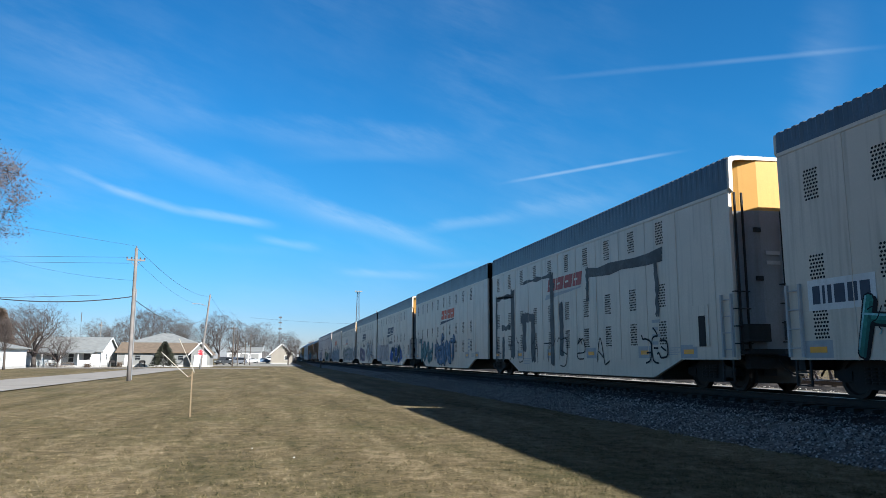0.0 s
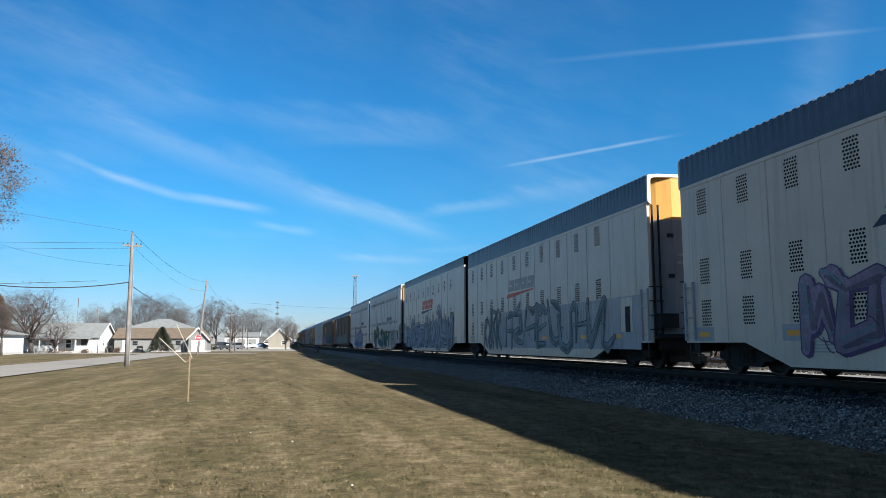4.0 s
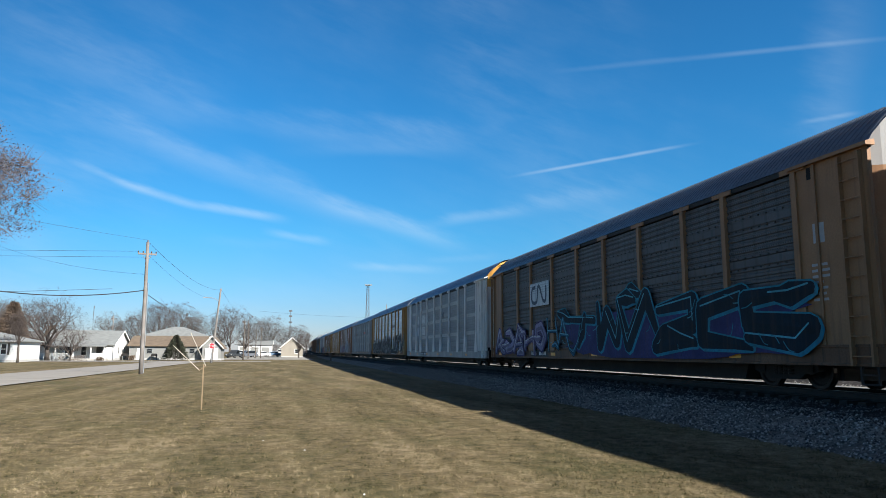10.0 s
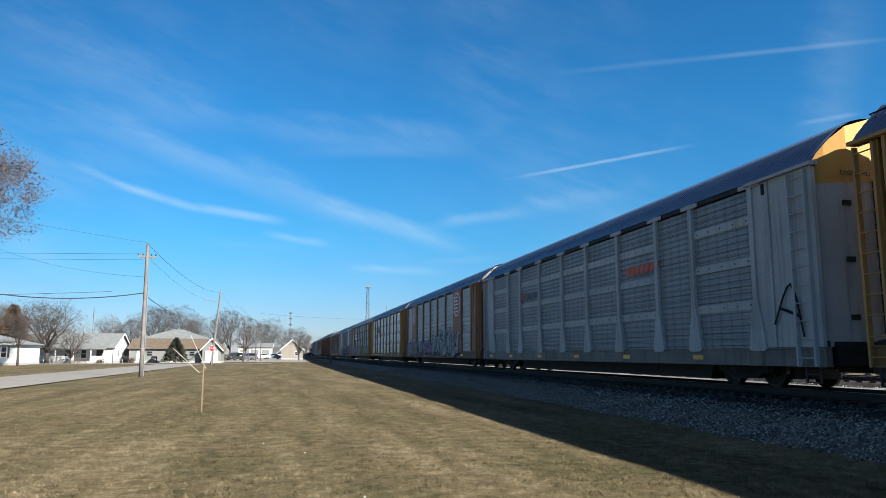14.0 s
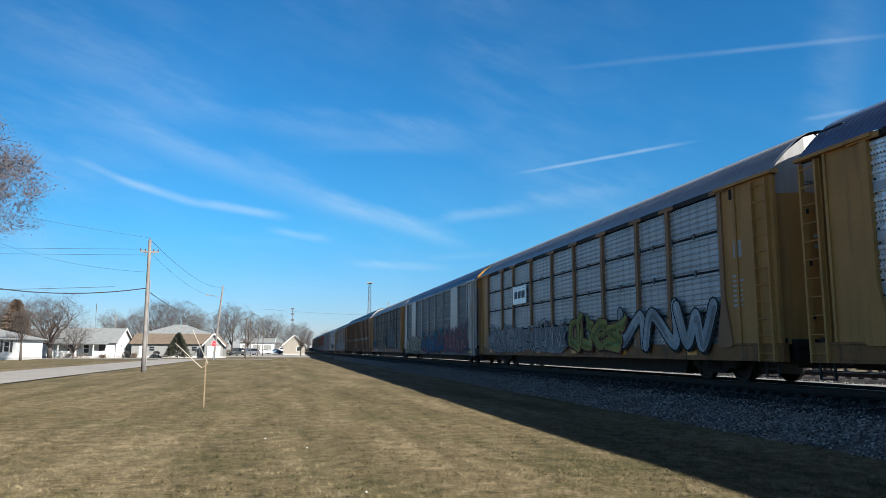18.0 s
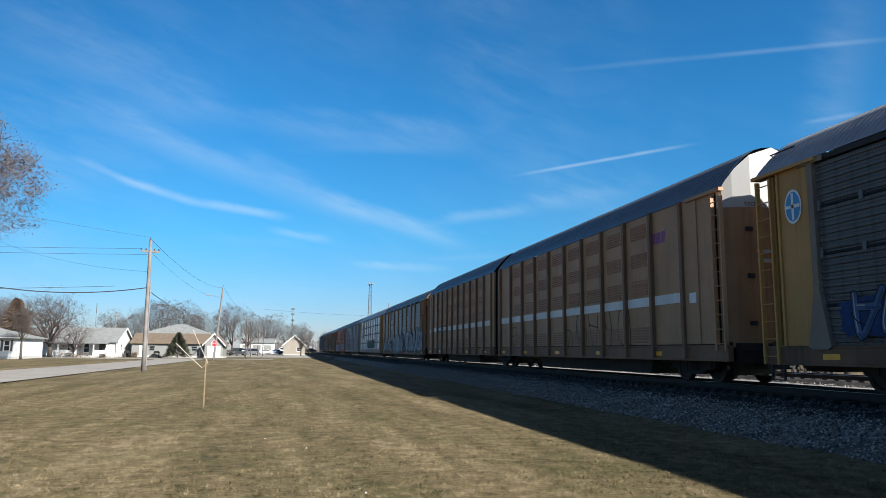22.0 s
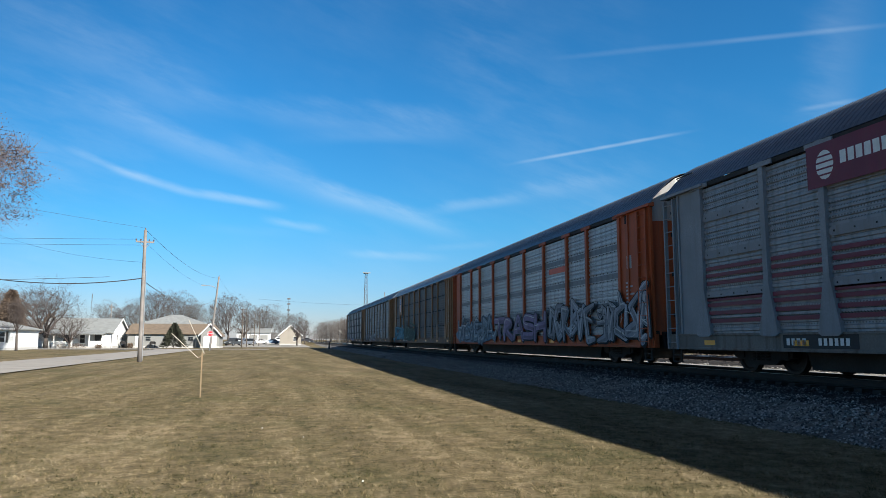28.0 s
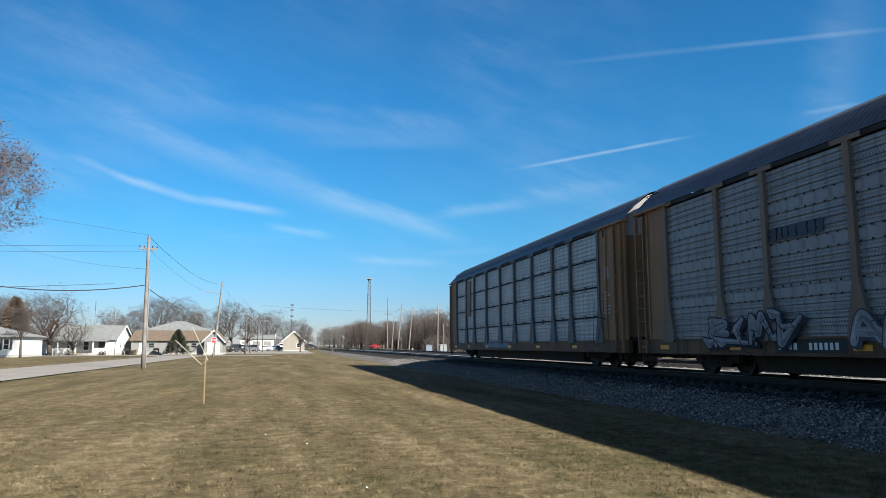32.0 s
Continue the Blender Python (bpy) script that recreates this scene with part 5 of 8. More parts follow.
def build_train():
    # tall articulated carriers with off-white sides
    c, L = keep(0, maxi(0, True, drop=0.62, label="tall off-white auto carrier with blue block mark and graffiti"))
    block_mark(c, L, 0.85, 2.05, [0.22, 0.08, 0.12, 0.3, 0.26, 0.26], 0.40, INK, x=-HALF - 0.012, backing=WHITE, pad=0.14, slant=0, gap=0.07)
    graffiti(c, L, 2.0, 9.5, 0.75, 2.35, [(0.05, 0.12, 0.25), K, (0.05, 0.22, 0.18), (0.25, 0.5, 0.5)], 6, 101, False, x=-HALF - 0.015)

    c, L = keep(1, maxi(1, False, label="tall off-white auto carrier with patched grey bars over graffiti"))
    slanted_mark(c, L, 8.1, 3.75, 0.52, RED_PAINT, CONSOL, 1.3)
    s = Shape()
    for u, z0, z1, w in ((0.55, 0.7, 4.15, 0.3), (3.1, 0.9, 4.3, 0.55), (1.6, 2.3, 2.55, 1.4), (1.7, 0.75, 2.0, 0.35), (4.8, 1.2, 3.0, 0.5), (4.6, 2.55, 2.95, 1.5), (6.0, 0.7, 2.9, 0.5), (8.4, 0.6, 4.5, 0.4), (8.4, 3.85, 4.12, 0.5), (9.4, 1.0, 3.2, 0.4), (12.1, 3.0, 4.3, 0.25), (12.3, 3.9, 4.25, 5.4), (17.2, 2.2, 4.1, 0.2), (0.7, 3.9, 4.1, 2.8), (5.0, 4.4, 4.55, 3.6)):
        if u + w < L - 1:
            s, rough = Shape(), random.Random(int(u * 100 + z0 * 10))
            ring = [(u + w * k / 6, z0) for k in range(6)] + [(u + w, z0 + (z1 - z0) * k / 9) for k in range(9)] + [(u + w - w * k / 6, z1) for k in range(6)] + [(u, z1 - (z1 - z0) * k / 9) for k in range(9)]
            s.poly([(-HALF - 0.008 - 0.0004 * (u + z0), L / 2 - a - rough.uniform(-0.05, 0.05), b + rough.uniform(-0.07, 0.07)) for a, b in ring])
            part("paint_patch", s, ASH, c)
    for i in range(8):
        scribble(c, L, 0.9 + i * 1.7, 1.7 + i * 1.7, 0.7, 1.6, (0.03, 0.03, 0.035), 40 + i, 0.05, x=-HALF - 0.014)
    scribble(c, L, 16.4, 17.8, 0.8, 1.5, (0.02, 0.02, 0.025), 77, 0.06, x=-HALF - 0.014)

    c, L = keep(2, maxi(2, True, label="tall off-white auto carrier with red mark and blue graffiti"))
    slanted_mark(c, L, 9.4, 3.6, 0.62, FLAME, INK, 1.35)
    block_mark(c, L, 1.2, 2.08, [0.22, 0.08, 0.12, 0.3, 0.26, 0.26], 0.36, INK, x=-HALF - 0.012, slant=0, gap=0.07)
    graffiti(c, L, 2.2, 6.2, 0.62, 2.3, [(0.24, 0.32, 0.36), (0.015, 0.035, 0.04), (0.13, 0.30, 0.32), (0.45, 0.5, 0.5)], 3, 6, False, x=-HALF - 0.015)
    graffiti(c, L, 7.0, 13.4, 0.5, 2.2, [(0.2, 0.3, 0.38), (0.015, 0.03, 0.05), (0.16, 0.27, 0.42), (0.45, 0.40, 0.36)], 5, 9, False, x=-HALF - 0.015)

    c, L = keep(3, maxi(3, False, label="tall off-white auto carrier with dark mark and bright blue graffiti"))
    s = Shape()
    strip(s, -HALF - 0.006, 0.2, 8.4, 0.62, 2.35, L)
    part("paint_patch", s, mat("washed_mauve_paint", (0.46, 0.39, 0.37), 0.6, 0, 0.25, 1.2, 14, 0.05), c, "washed grey patch along the lower side")
    for i in range(3):
        scribble(c, L, 2.3 + i * 1.9, 4.0 + i * 1.9, 0.7, 2.2, (0.025, 0.025, 0.03), 300 + i, 0.05, x=-HALF - 0.014)
    slanted_mark(c, L, 7.5, 3.4, 0.60, INK, INK, 1.35)
    graffiti(c, L, 10.4, 15.2, 0.5, 2.2, [(0.015, 0.09, 0.40), W, (0.012, 0.03, 0.045), (0.10, 0.25, 0.45)], 3, 10, 0.9, 0.6, x=-HALF - 0.015)
    block_mark(c, L, 8.4, 2.35, [0.18] * 4 + [0.14] * 6, 0.26, INK, x=-HALF - 0.012, gap=0.08, slant=0)

    c, L = keep(4, maxi(4, True, label="tall off-white auto carrier with dark mark, violet and white graffiti"))
    slanted_mark(c, L, 7.1, 3.45, 0.60, INK, INK, 1.35)
    block_mark(c, L, 7.8, 2.35, [0.18] * 4 + [0.14] * 6, 0.28, INK, x=-HALF - 0.012, gap=0.08, slant=0)
    graffiti(c, L, 4.4, 10.0, 0.5, 2.2, [(0.2, 0.12, 0.2), (0.16, 0.10, 0.20), (0.36, 0.28, 0.36), (0.2, 0.35, 0.35)], 5, 21, False, 0.16, x=-HALF - 0.015)
    graffiti(c, L, 12.4, 17.2, 0.5, 2.6, [(0.16, 0.03, 0.06), K, W, W], 4, 23, False, 0.22, halo=(0.17, 0.03, 0.05), x=-HALF - 0.015)
    scribble(c, L, 11.0, 12.4, 1.3, 1.9, K, 23, 0.06, x=-HALF - 0.014)

    c, L = keep(5, maxi(5, False, label="tall off-white auto carrier with outline scrawl and buffed side"))
    slanted_mark(c, L, 7.6, 3.4, 0.55, CONSOL, FLAME, 1.3)
    s = Shape()
    strip(s, -HALF - 0.008, 6, L - 0.6, 0.62, 2.4, L)
    part("paint_patch", s, LTGREY, c, "wide pale patch of buffing paint")
    for a, b, sd in ((3.2, 6.4, 31), (6.8, 12.6, 32), (12.8, 18.0, 33)):
        graffiti(c, L, a, b, 0.5, 2.5, [(0.3, 0.3, 0.3), (0.05, 0.06, 0.08), (0.33, 0.36, 0.36), (0.2, 0.32, 0.3)], 4, sd, False, 0.10, x=-HALF - 0.015)

    c, L = keep(6, maxi(6, True, drop=0.66, label="tall off-white auto carrier with red mark and huge grey graffiti"))
    slanted_mark(c, L, 7.8, 3.45, 0.66, FLAME, INK, 1.35)
    graffiti(c, L, 1.2, 8.6, 0.45, 2.6, [(0.34, 0.40, 0.44), (0.05, 0.065, 0.085), (0.34, 0.40, 0.45), (0.55, 0.58, 0.6)], 4, 63, True, 0.24, x=-HALF - 0.015)
    graffiti(c, L, 8.6, 17.6, 0.45, 2.9, [(0.34, 0.40, 0.44), (0.05, 0.065, 0.085), (0.36, 0.42, 0.46), (0.55, 0.58, 0.6)], 5, 66, True, 0.24, x=-HALF - 0.015)
    block_mark(c, L, 1.0, 2.05, [0.2, 0.08, 0.12, 0.22, 0.2, 0.2], 0.26, INK, x=-HALF - 0.012, slant=0)

    # pale carriers with rows of level vents
    c, L = keep(7, maxi(7, False, "wide", drop=0.40, roof=NAVY, label="pale grey auto carrier with small vents and green graffiti"))
    block_mark(c, L, 13.2, 3.12, [0.26] * 4 + [0.22] * 5, 0.34, INK, x=-HALF - 0.03, slant=0)
    graffiti(c, L, 3.7, 14.6, 0.42, 2.4, [(0.03, 0.15, 0.22), (0.008, 0.03, 0.02), (0.03, 0.17, 0.12), (0.10, 0.28, 0.22)], 6, 72, False, 0.30, grade=((0.22, 0.22, 0.04), (0.03, 0.12, 0.22)), x=-HALF - 0.03)
    graffiti(c, L, 15.4, 18.6, 0.5, 2.0, [K, K, (0.55, 0.56, 0.56), W], 3, 72, False, 0.22, x=-HALF - 0.03)
    scribble(c, L, 2.3, 3.5, 1.0, 1.6, (0.10, 0.12, 0.2), 73, 0.04, x=-HALF - 0.03)

    c, L = keep(8, maxi(8, True, "wide", drop=0.40, roof=NAVY, label="pale grey auto carrier with small vents and violet graffiti"))
    block_mark(c, L, 13.0, 3.2, [0.26] * 4 + [0.22] * 5, 0.34, INK, x=-HALF - 0.03, slant=0)
    graffiti(c, L, 6.0, 14.6, 0.45, 2.6, [(0.10, 0.22, 0.38), (0.012, 0.012, 0.03), (0.42, 0.43, 0.52), (0.24, 0.10, 0.12)], 6, 83, False, 0.30, grade=((0.45, 0.46, 0.54), (0.035, 0.16, 0.36)), x=-HALF - 0.03)
    s = Shape()
    rng = random.Random(82)
    blob(s, L, -HALF - 0.028, 5.4, 15.0, 0.36, 1.05, rng)
    part("paint_patch", s, mat("sky_blue_spray", (0.10, 0.26, 0.45), 0.6, 0, 0.3, 1.5, 16, 0.05), c, "sprayed blue ground")
    scribble(c, L, 1.6, 3.0, 1.3, 2.0, (0.05, 0.05, 0.06), 83, 0.05, x=-HALF - 0.03)

    # covered racks with ribbed screens
    c, L = keep(9, rack(9, P_DARK, TAN, SLATE, TAN, SNOW, crest=6.03, label="sooty auto rack with tan posts, shield mark and pale graffiti"))
    shield_mark(c, L, 4.75, 4.12, 1.05, 1.45, TAN)
    graffiti(c, L, 0.8, 6.9, 0.72, 2.1, [(0.10, 0.12, 0.13), K, (0.07, 0.07, 0.11), (0.45, 0.45, 0.55)], 6, 92, False, 0.14, halo=(0.20, 0.19, 0.27))
    graffiti(c, L, 7.05, 12.4, 0.72, 2.15, [(0.10, 0.12, 0.13), K, (0.30, 0.33, 0.29), W], 4, 92, False, word="ENVE")
    graffiti(c, L, 12.7, 24.6, 0.72, 2.4, [(0.10, 0.07, 0.14), K, (0.26, 0.32, 0.30), (0.45, 0.38, 0.2)], 7, 95, False, halo=(0.11, 0.08, 0.17))
    notices(c, L, -1, None, plate=5.0)

    c, L = keep(10, rack(10, P_DARK, TAN, SLATE, TAN, SNOW, crest=6.03, label="sooty auto rack with tan posts and deep blue graffiti"))
    s = Shape()
    strip(s, -HALF - 0.075, 6.2, 8.7, 3.0, 4.1, L, 1)
    for pts in ([(6.95, 3.9), (6.55, 3.85), (6.4, 3.55), (6.55, 3.22), (7.1, 3.2), (7.25, 3.6), (7.3, 3.9), (7.55, 3.85), (7.95, 3.25), (8.3, 3.25), (8.35, 3.9)],):
        thick_line(s, L, -HALF - 0.082, rounded(pts), 0.16, 0)
    part("railway_mark", s, [INK, P_LIGHT], c, "looped dark line mark on a pale square")
    graffiti(c, L, 0.5, 8.3, 0.72, 2.1, [(0.05, 0.06, 0.13), (0.03, 0.02, 0.07), (0.30, 0.27, 0.42), W], 5, 96, False, 0.16, halo=(0.10, 0.07, 0.20))
    graffiti(c, L, 8.4, 10.9, 0.9, 2.3, [(0.05, 0.05, 0.16), K, (0.03, 0.16, 0.26), (0.15, 0.45, 0.55)], 2, 98, False, 0.10)
    graffiti(c, L, 11.0, 24.6, 0.72, 2.7, [(0.05, 0.05, 0.16), (0.03, 0.26, 0.36), (0.006, 0.02, 0.035), (0.10, 0.42, 0.52)], 6, 99, True, 0.26)
    notices(c, L, -1, None, plate=6.0)

    c, L = keep(11, rack(11, P_SLATE, WHITE, NAVY, WHITE, GOLD, band=LTGREY, label="white-framed auto rack with grey screens and pale bolted bands"))
    cross_mark(c, L, 14.6, 3.42, 0.8, INK, INK, CONSOL)
    s = Shape()
    for u, w in ((3.3, 1.8), (5.4, 2.6)):
        strip(s, -HALF - 0.002 + 0.03, u, u + w, 3.3, 4.0, L)
        strip(s, -HALF - 0.002 + 0.03, u, u + w, 2.3, 3.0, L)
    part("replacement_panel", s, P_LIGHT, c, "brighter replacement screens")
    notices(c, L, -1, None, plate=6.4)

    c, L = keep(12, rack(12, P_SILVER, OCHRE, NAVY, OCHRE, SNOW, ribs=7, flare=False, label="bright silver auto rack with ochre posts and black graffiti"))
    shield_mark(c, L, 5.15, 3.72, 0.46, 0.62, P_SILVER)
    cross_mark(c, L, 16.75, 3.45, 0.86, INK, RED_PAINT, INK)
    block_mark(c, L, 5.75, 3.55, [0.11] * 11, 0.13, INK, x=-HALF - 0.01, gap=0.08, slant=0)
    graffiti(c, L, 0.4, 7.7, 0.72, 2.35, [K, (0.55, 0.55, 0.53), (0.008, 0.008, 0.01), W], 6, 122, 0.02, 0.08, halo=K)
    graffiti(c, L, 8.3, 16.6, 0.72, 2.5, [K, (0.55, 0.55, 0.53), (0.008, 0.008, 0.01), (0.4, 0.42, 0.44)], 8, 123, 0.02, 0.14, halo=K)
    graffiti(c, L, 16.95, 25.4, 0.72, 2.6, [K, (0.58, 0.58, 0.56), (0.008, 0.008, 0.01), W], 4, 124, False, 0.42, halo=K)
    notices(c, L, -1, None, plate=4.4)

    c, L = keep(13, rack(13, P_SLATE, LTGREY, NAVY, LTGREY, GOLD, band=LTGREY, crest=6.05, label="grey auto rack with pale posts, bolted bands, red mark"))
    cross_mark(c, L, 6.35, 3.45, 0.86, RED_PAINT, RED_PAINT, INK)
    block_mark(c, L, 17.75, 3.52, [0.27] * 7, 0.3, FLAME, x=-HALF - 0.02, gap=0.06, slant=0.12)
    scribble(c, L, 25.4, 26.6, 1.4, 2.6, (0.01, 0.01, 0.012), 131, 0.07)
    notices(c, L, -1, None, zoff=0)

    c, L = keep(14, rack(14, P_LIGHT, BROWN, NAVY, BROWN, SNOW, flare=False, solid=BROWN, bays=[1.19, 4.08, 6.12, 9.0, 12.05, 14.84, 17.7, 20.46, 22.66, 25.2],
                         label="brown-framed auto rack with pale screens and red octagon marks"))
    T = c["length"]
    for a, b in ((4.08, 6.12), (20.46, 22.66)):
        part("sign_panel", Shape().box(-HALF - 0.07, -HALF + 0.05, T / 2 - b, T / 2 - a, c["sill"] + 0.46, 5.28), BROWN, c, "solid brown panel between the screens")
    octagon_mark(c, T, 21.53, 4.25, 1.7, 1.6)
    octagon_mark(c, T, 5.08, 4.29, 1.5, 1.5)
    graffiti(c, L, 0.6, 6.2, 0.75, 2.1, [(0.2, 0.2, 0.2), (0.1, 0.08, 0.14), (0.38, 0.36, 0.40), W], 6, 142, False, 0.12)
    graffiti(c, L, 6.6, 11.8, 0.75, 2.1, [(0.22, 0.14, 0.22), (0.10, 0.05, 0.11), (0.34, 0.22, 0.34), W], 5, 144, False, 0.14)
    graffiti(c, L, 12.2, 21.4, 0.75, 2.4, [(0.15, 0.15, 0.16), (0.03, 0.03, 0.035), (0.42, 0.43, 0.45), W], 9, 143, False, 0.16)
    notices(c, L, -1, None)

    c, L = keep(15, rack(15, P_SILVER, OCHRE, NAVY, OCHRE, SNOW, seam=P_LIGHT, ribs=7, label="bright silver auto rack with ochre posts and dark mark"))
    block_mark(c, L, 5.4, 3.46, [0.5, 0.5, 0.6], 0.6, INK, x=-HALF - 0.004, gap=0.14)
    notices(c, L, -1, None, plate=5.4)

    c, L = keep(16, rack(16, P_LIGHT, TAN, ZINC, OCHRE, SNOW, sill=OCHRE, solid=OCHRE, split=True, label="dull grey auto rack with tan posts and yellow graffiti"))
    block_mark(c, L, 5.6, 3.46, [0.46, 0.46, 0.5], 0.36, INK, x=-HALF - 0.076, gap=0.1, backing=P_SILVER, pad=0.28)
    graffiti(c, L, 0.9, 8.0, 0.75, 2.2, [(0.34, 0.35, 0.37), K, (0.30, 0.31, 0.33), (0.45, 0.45, 0.46)], 8, 161, 0.02, 0.10)
    graffiti(c, L, 8.0, 12.6, 0.75, 2.1, [(0.30, 0.31, 0.33), (0.02, 0.025, 0.04), (0.30, 0.31, 0.33), W], 6, 162, 0.02, 0.08)
    graffiti(c, L, 12.8, 17.4, 0.72, 2.2, [(0.14, 0.02, 0.02), (0.10, 0.015, 0.015), (0.32, 0.30, 0.07), (0.15, 0.35, 0.15)], 4, 164, False, 0.26)
    graffiti(c, L, 17.6, 23.0, 0.72, 2.3, [(0.12, 0.2, 0.22), K, (0.40, 0.46, 0.50), W], 3, 166, False, 0.32)
    notices(c, L, -1, None)

    c, L = keep(17, rack(17, P_STEEL, LTGREY, NAVY, MIDGREY, GOLD, flare=False, sill=DKGREY, solid=PEARL2, rail=LTGREY, rear_ladder=False, bays=[1.43, 4.22, 6.3, 9.2, 12.1, 14.9, 17.7, 20.5, 22.6, 25.3],
                         label="pale-framed auto rack with dark screens and red and blue graffiti"))
    T = c["length"]
    for a, b in ((4.22, 6.3), (20.5, 22.6)):
        part("blank_panel", Shape().box(-HALF - 0.05, -HALF + 0.05, T / 2 - b, T / 2 - a, c["sill"] + 0.46, 5.28), PEARL2, c, "solid pale panel between the screens")
    graffiti(c, L, 1.3, 9.0, 0.62, 2.05, [(0.3, 0.28, 0.2), K, (0.42, 0.39, 0.31), (0.5, 0.48, 0.42)], 9, 171, 0.02, 0.16)
    graffiti(c, L, 9.3, 17.8, 0.66, 2.35, [(0.24, 0.05, 0.045), (0.006, 0.012, 0.03), (0.02, 0.12, 0.27), (0.10, 0.36, 0.50)], 9, 173, 0.25, 0.2, grade=((0.03, 0.24, 0.32), (0.02, 0.07, 0.20)))
    graffiti(c, L, 18.0, 25.0, 0.70, 2.4, [(0.30, 0.06, 0.05), (0.012, 0.015, 0.04), (0.26, 0.09, 0.10), (0.42, 0.34, 0.36)], 8, 174, 0.05, 0.18, halo=(0.03, 0.12, 0.24))
    notices(c, L, -1, None)

    c, L = keep(18, rack(18, P_DARK, GREYTAN, ZINC, OCHRE, SNOW, sill=TAN, solid=OCHRE, split=True, label="dark auto rack with tan flared posts and faint graffiti"))
    s = Shape()
    cy, cz = 0.12, 4.3
    for r, m in ((0.36, 1), (0.31, 0)):
        s.poly([(-HALF - 0.03 - 0.004 * (m == 0), L / 2 - cy - r * 0.8 * math.cos(a * math.pi / 10), cz + r * 1.15 * math.sin(a * math.pi / 10)) for a in range(20)], m)
    strip(s, -HALF - 0.042, cy - 0.24, cy + 0.24, cz - 0.04, cz + 0.04, L, 1)
    strip(s, -HALF - 0.042, cy - 0.04, cy + 0.04, cz - 0.32, cz + 0.32, L, 1)
    part("round_mark", s, [mat("sky_paint", (0.05, 0.25, 0.5), 0.5), STENCIL], c, "round blue and white mark")
    graffiti(c, L, 1.6, 3.4, 1.2, 2.2, [NIGHT, K, (0.08, 0.13, 0.25), GREYW], 2, 181, True, 0.1)
    graffiti(c, L, 3.5, 5.3, 1.2, 2.1, [(0.02, 0.1, 0.06), K, (0.04, 0.24, 0.14), GREYW], 2, 182, True, 0.1)
    scribble(c, L, 8.2, 10.8, 1.6, 3.2, (0.24, 0.26, 0.28), 183, 0.05)
    graffiti(c, L, 11.5, 14.0, 1.3, 2.6, [K, (0.1, 0.1, 0.11), K, GREYW], 2, 184, False, 0.08)
    graffiti(c, L, 15.0, 20.6, 1.2, 3.2, [(0.1, 0.12, 0.14), K, (0.13, 0.16, 0.19), GREYW], 4, 185, True, 0.12)
    notices(c, L, -1, None, plate=3.2)

    # tan articulated pair
    c, L = keep(19, tan_unit(19, False, "tan auto carrier with brown posts, louvres and white band"))
    for i in range(5):
        scribble(c, L, 9.6 + i * 1.25, 10.8 + i * 1.25, 0.95, 2.5, (0.05, 0.042, 0.036), 190 + i, 0.045, x=-HALF + 0.03)
    for i in range(3):
        scribble(c, L, 1.2 + i * 1.2, 2.3 + i * 1.2, 1.1, 2.1, (0.09, 0.07, 0.055), 196 + i, 0.04, x=-HALF + 0.03)
    block_mark(c, L, 17.3, 4.35, [0.26, 0.26, 0.26], 0.36, mat("violet_mark_paint", (0.22, 0.07, 0.2), 0.6), x=-HALF + 0.03, gap=0.05, slant=0.08)
    c, L = keep(20, tan_unit(20, True, "tan auto carrier with dark number plates on white band"))
    for u, n in ((4.1, 4), (6.0, 6)):
        s = Shape()
        strip(s, -HALF - 0.005, u, u + 1.5, 2.28, 2.76, L, 0)
        bars(s, L, -HALF - 0.010, u + 0.2, 2.38, [1.1 / n * 0.75] * n, 0.28, 1.1 / n * 0.25, 1)
        part("number_plate", s, [INK, STENCIL], c, "dark plate with white marks")

    c, L = keep(21, rack(21, P_GREY, TAN, SLATE, TAN, GOLD, ribs=8, flare=False, rear_ladder=False, label="grey auto rack with tan posts and tall white graffiti"))
    block_mark(c, L, 7.15, 3.5, [0.3, 0.3, 0.36], 0.4, INK, x=-HALF - 0.07, gap=0.08, backing=P_LIGHT, pad=0.18)
    graffiti(c, L, 0.4, 8.0, 0.72, 2.2, [(0.12, 0.13, 0.14), K, (0.36, 0.38, 0.40), W], 5, 211, False, 0.18)
    graffiti(c, L, 8.7, 16.0, 0.66, 2.4, [(0.10, 0.16, 0.24), K, (0.40, 0.42, 0.44), W], 7, 215, False, 0.26, halo=(0.07, 0.15, 0.24))
    graffiti(c, L, 17.4, 26.2, 0.66, 2.8, [K, (0.010, 0.010, 0.015), (0.44, 0.47, 0.50), W], 9, 213, False, 0.28, halo=(0.05, 0.09, 0.15))
    notices(c, L, -1, None)

    c, L = keep(22, rack(22, P_SILVER, LTGREY, ZINC, OCHRE, SNOW, sill=MIDGREY, solid=OCHRE, split=True, ribs=7, label="bright silver auto rack with ochre ends and dark green graffiti"))
    graffiti(c, L, 11.0, 19.4, 1.2, 2.35, [(0.03, 0.08, 0.07), K, (0.05, 0.12, 0.10), (0.25, 0.32, 0.3)], 8, 221, True, 0.16)
    s = Shape().box(-HALF - 0.02, -HALF + 0.03, L / 2 - 5.1, L / 2 - 3.3, 2.6, 4.7)
    part("patch_panel", s, TAN, c, "tan replacement panel")
    notices(c, L, -1, None)

    c, L = keep(23, rack(23, P_GREY, MIDGREY, SLATE, MIDGREY, SNOW, band=MIDGREY, label="grey auto rack with maroon stripes and a dark red logo board"))
    s = Shape()
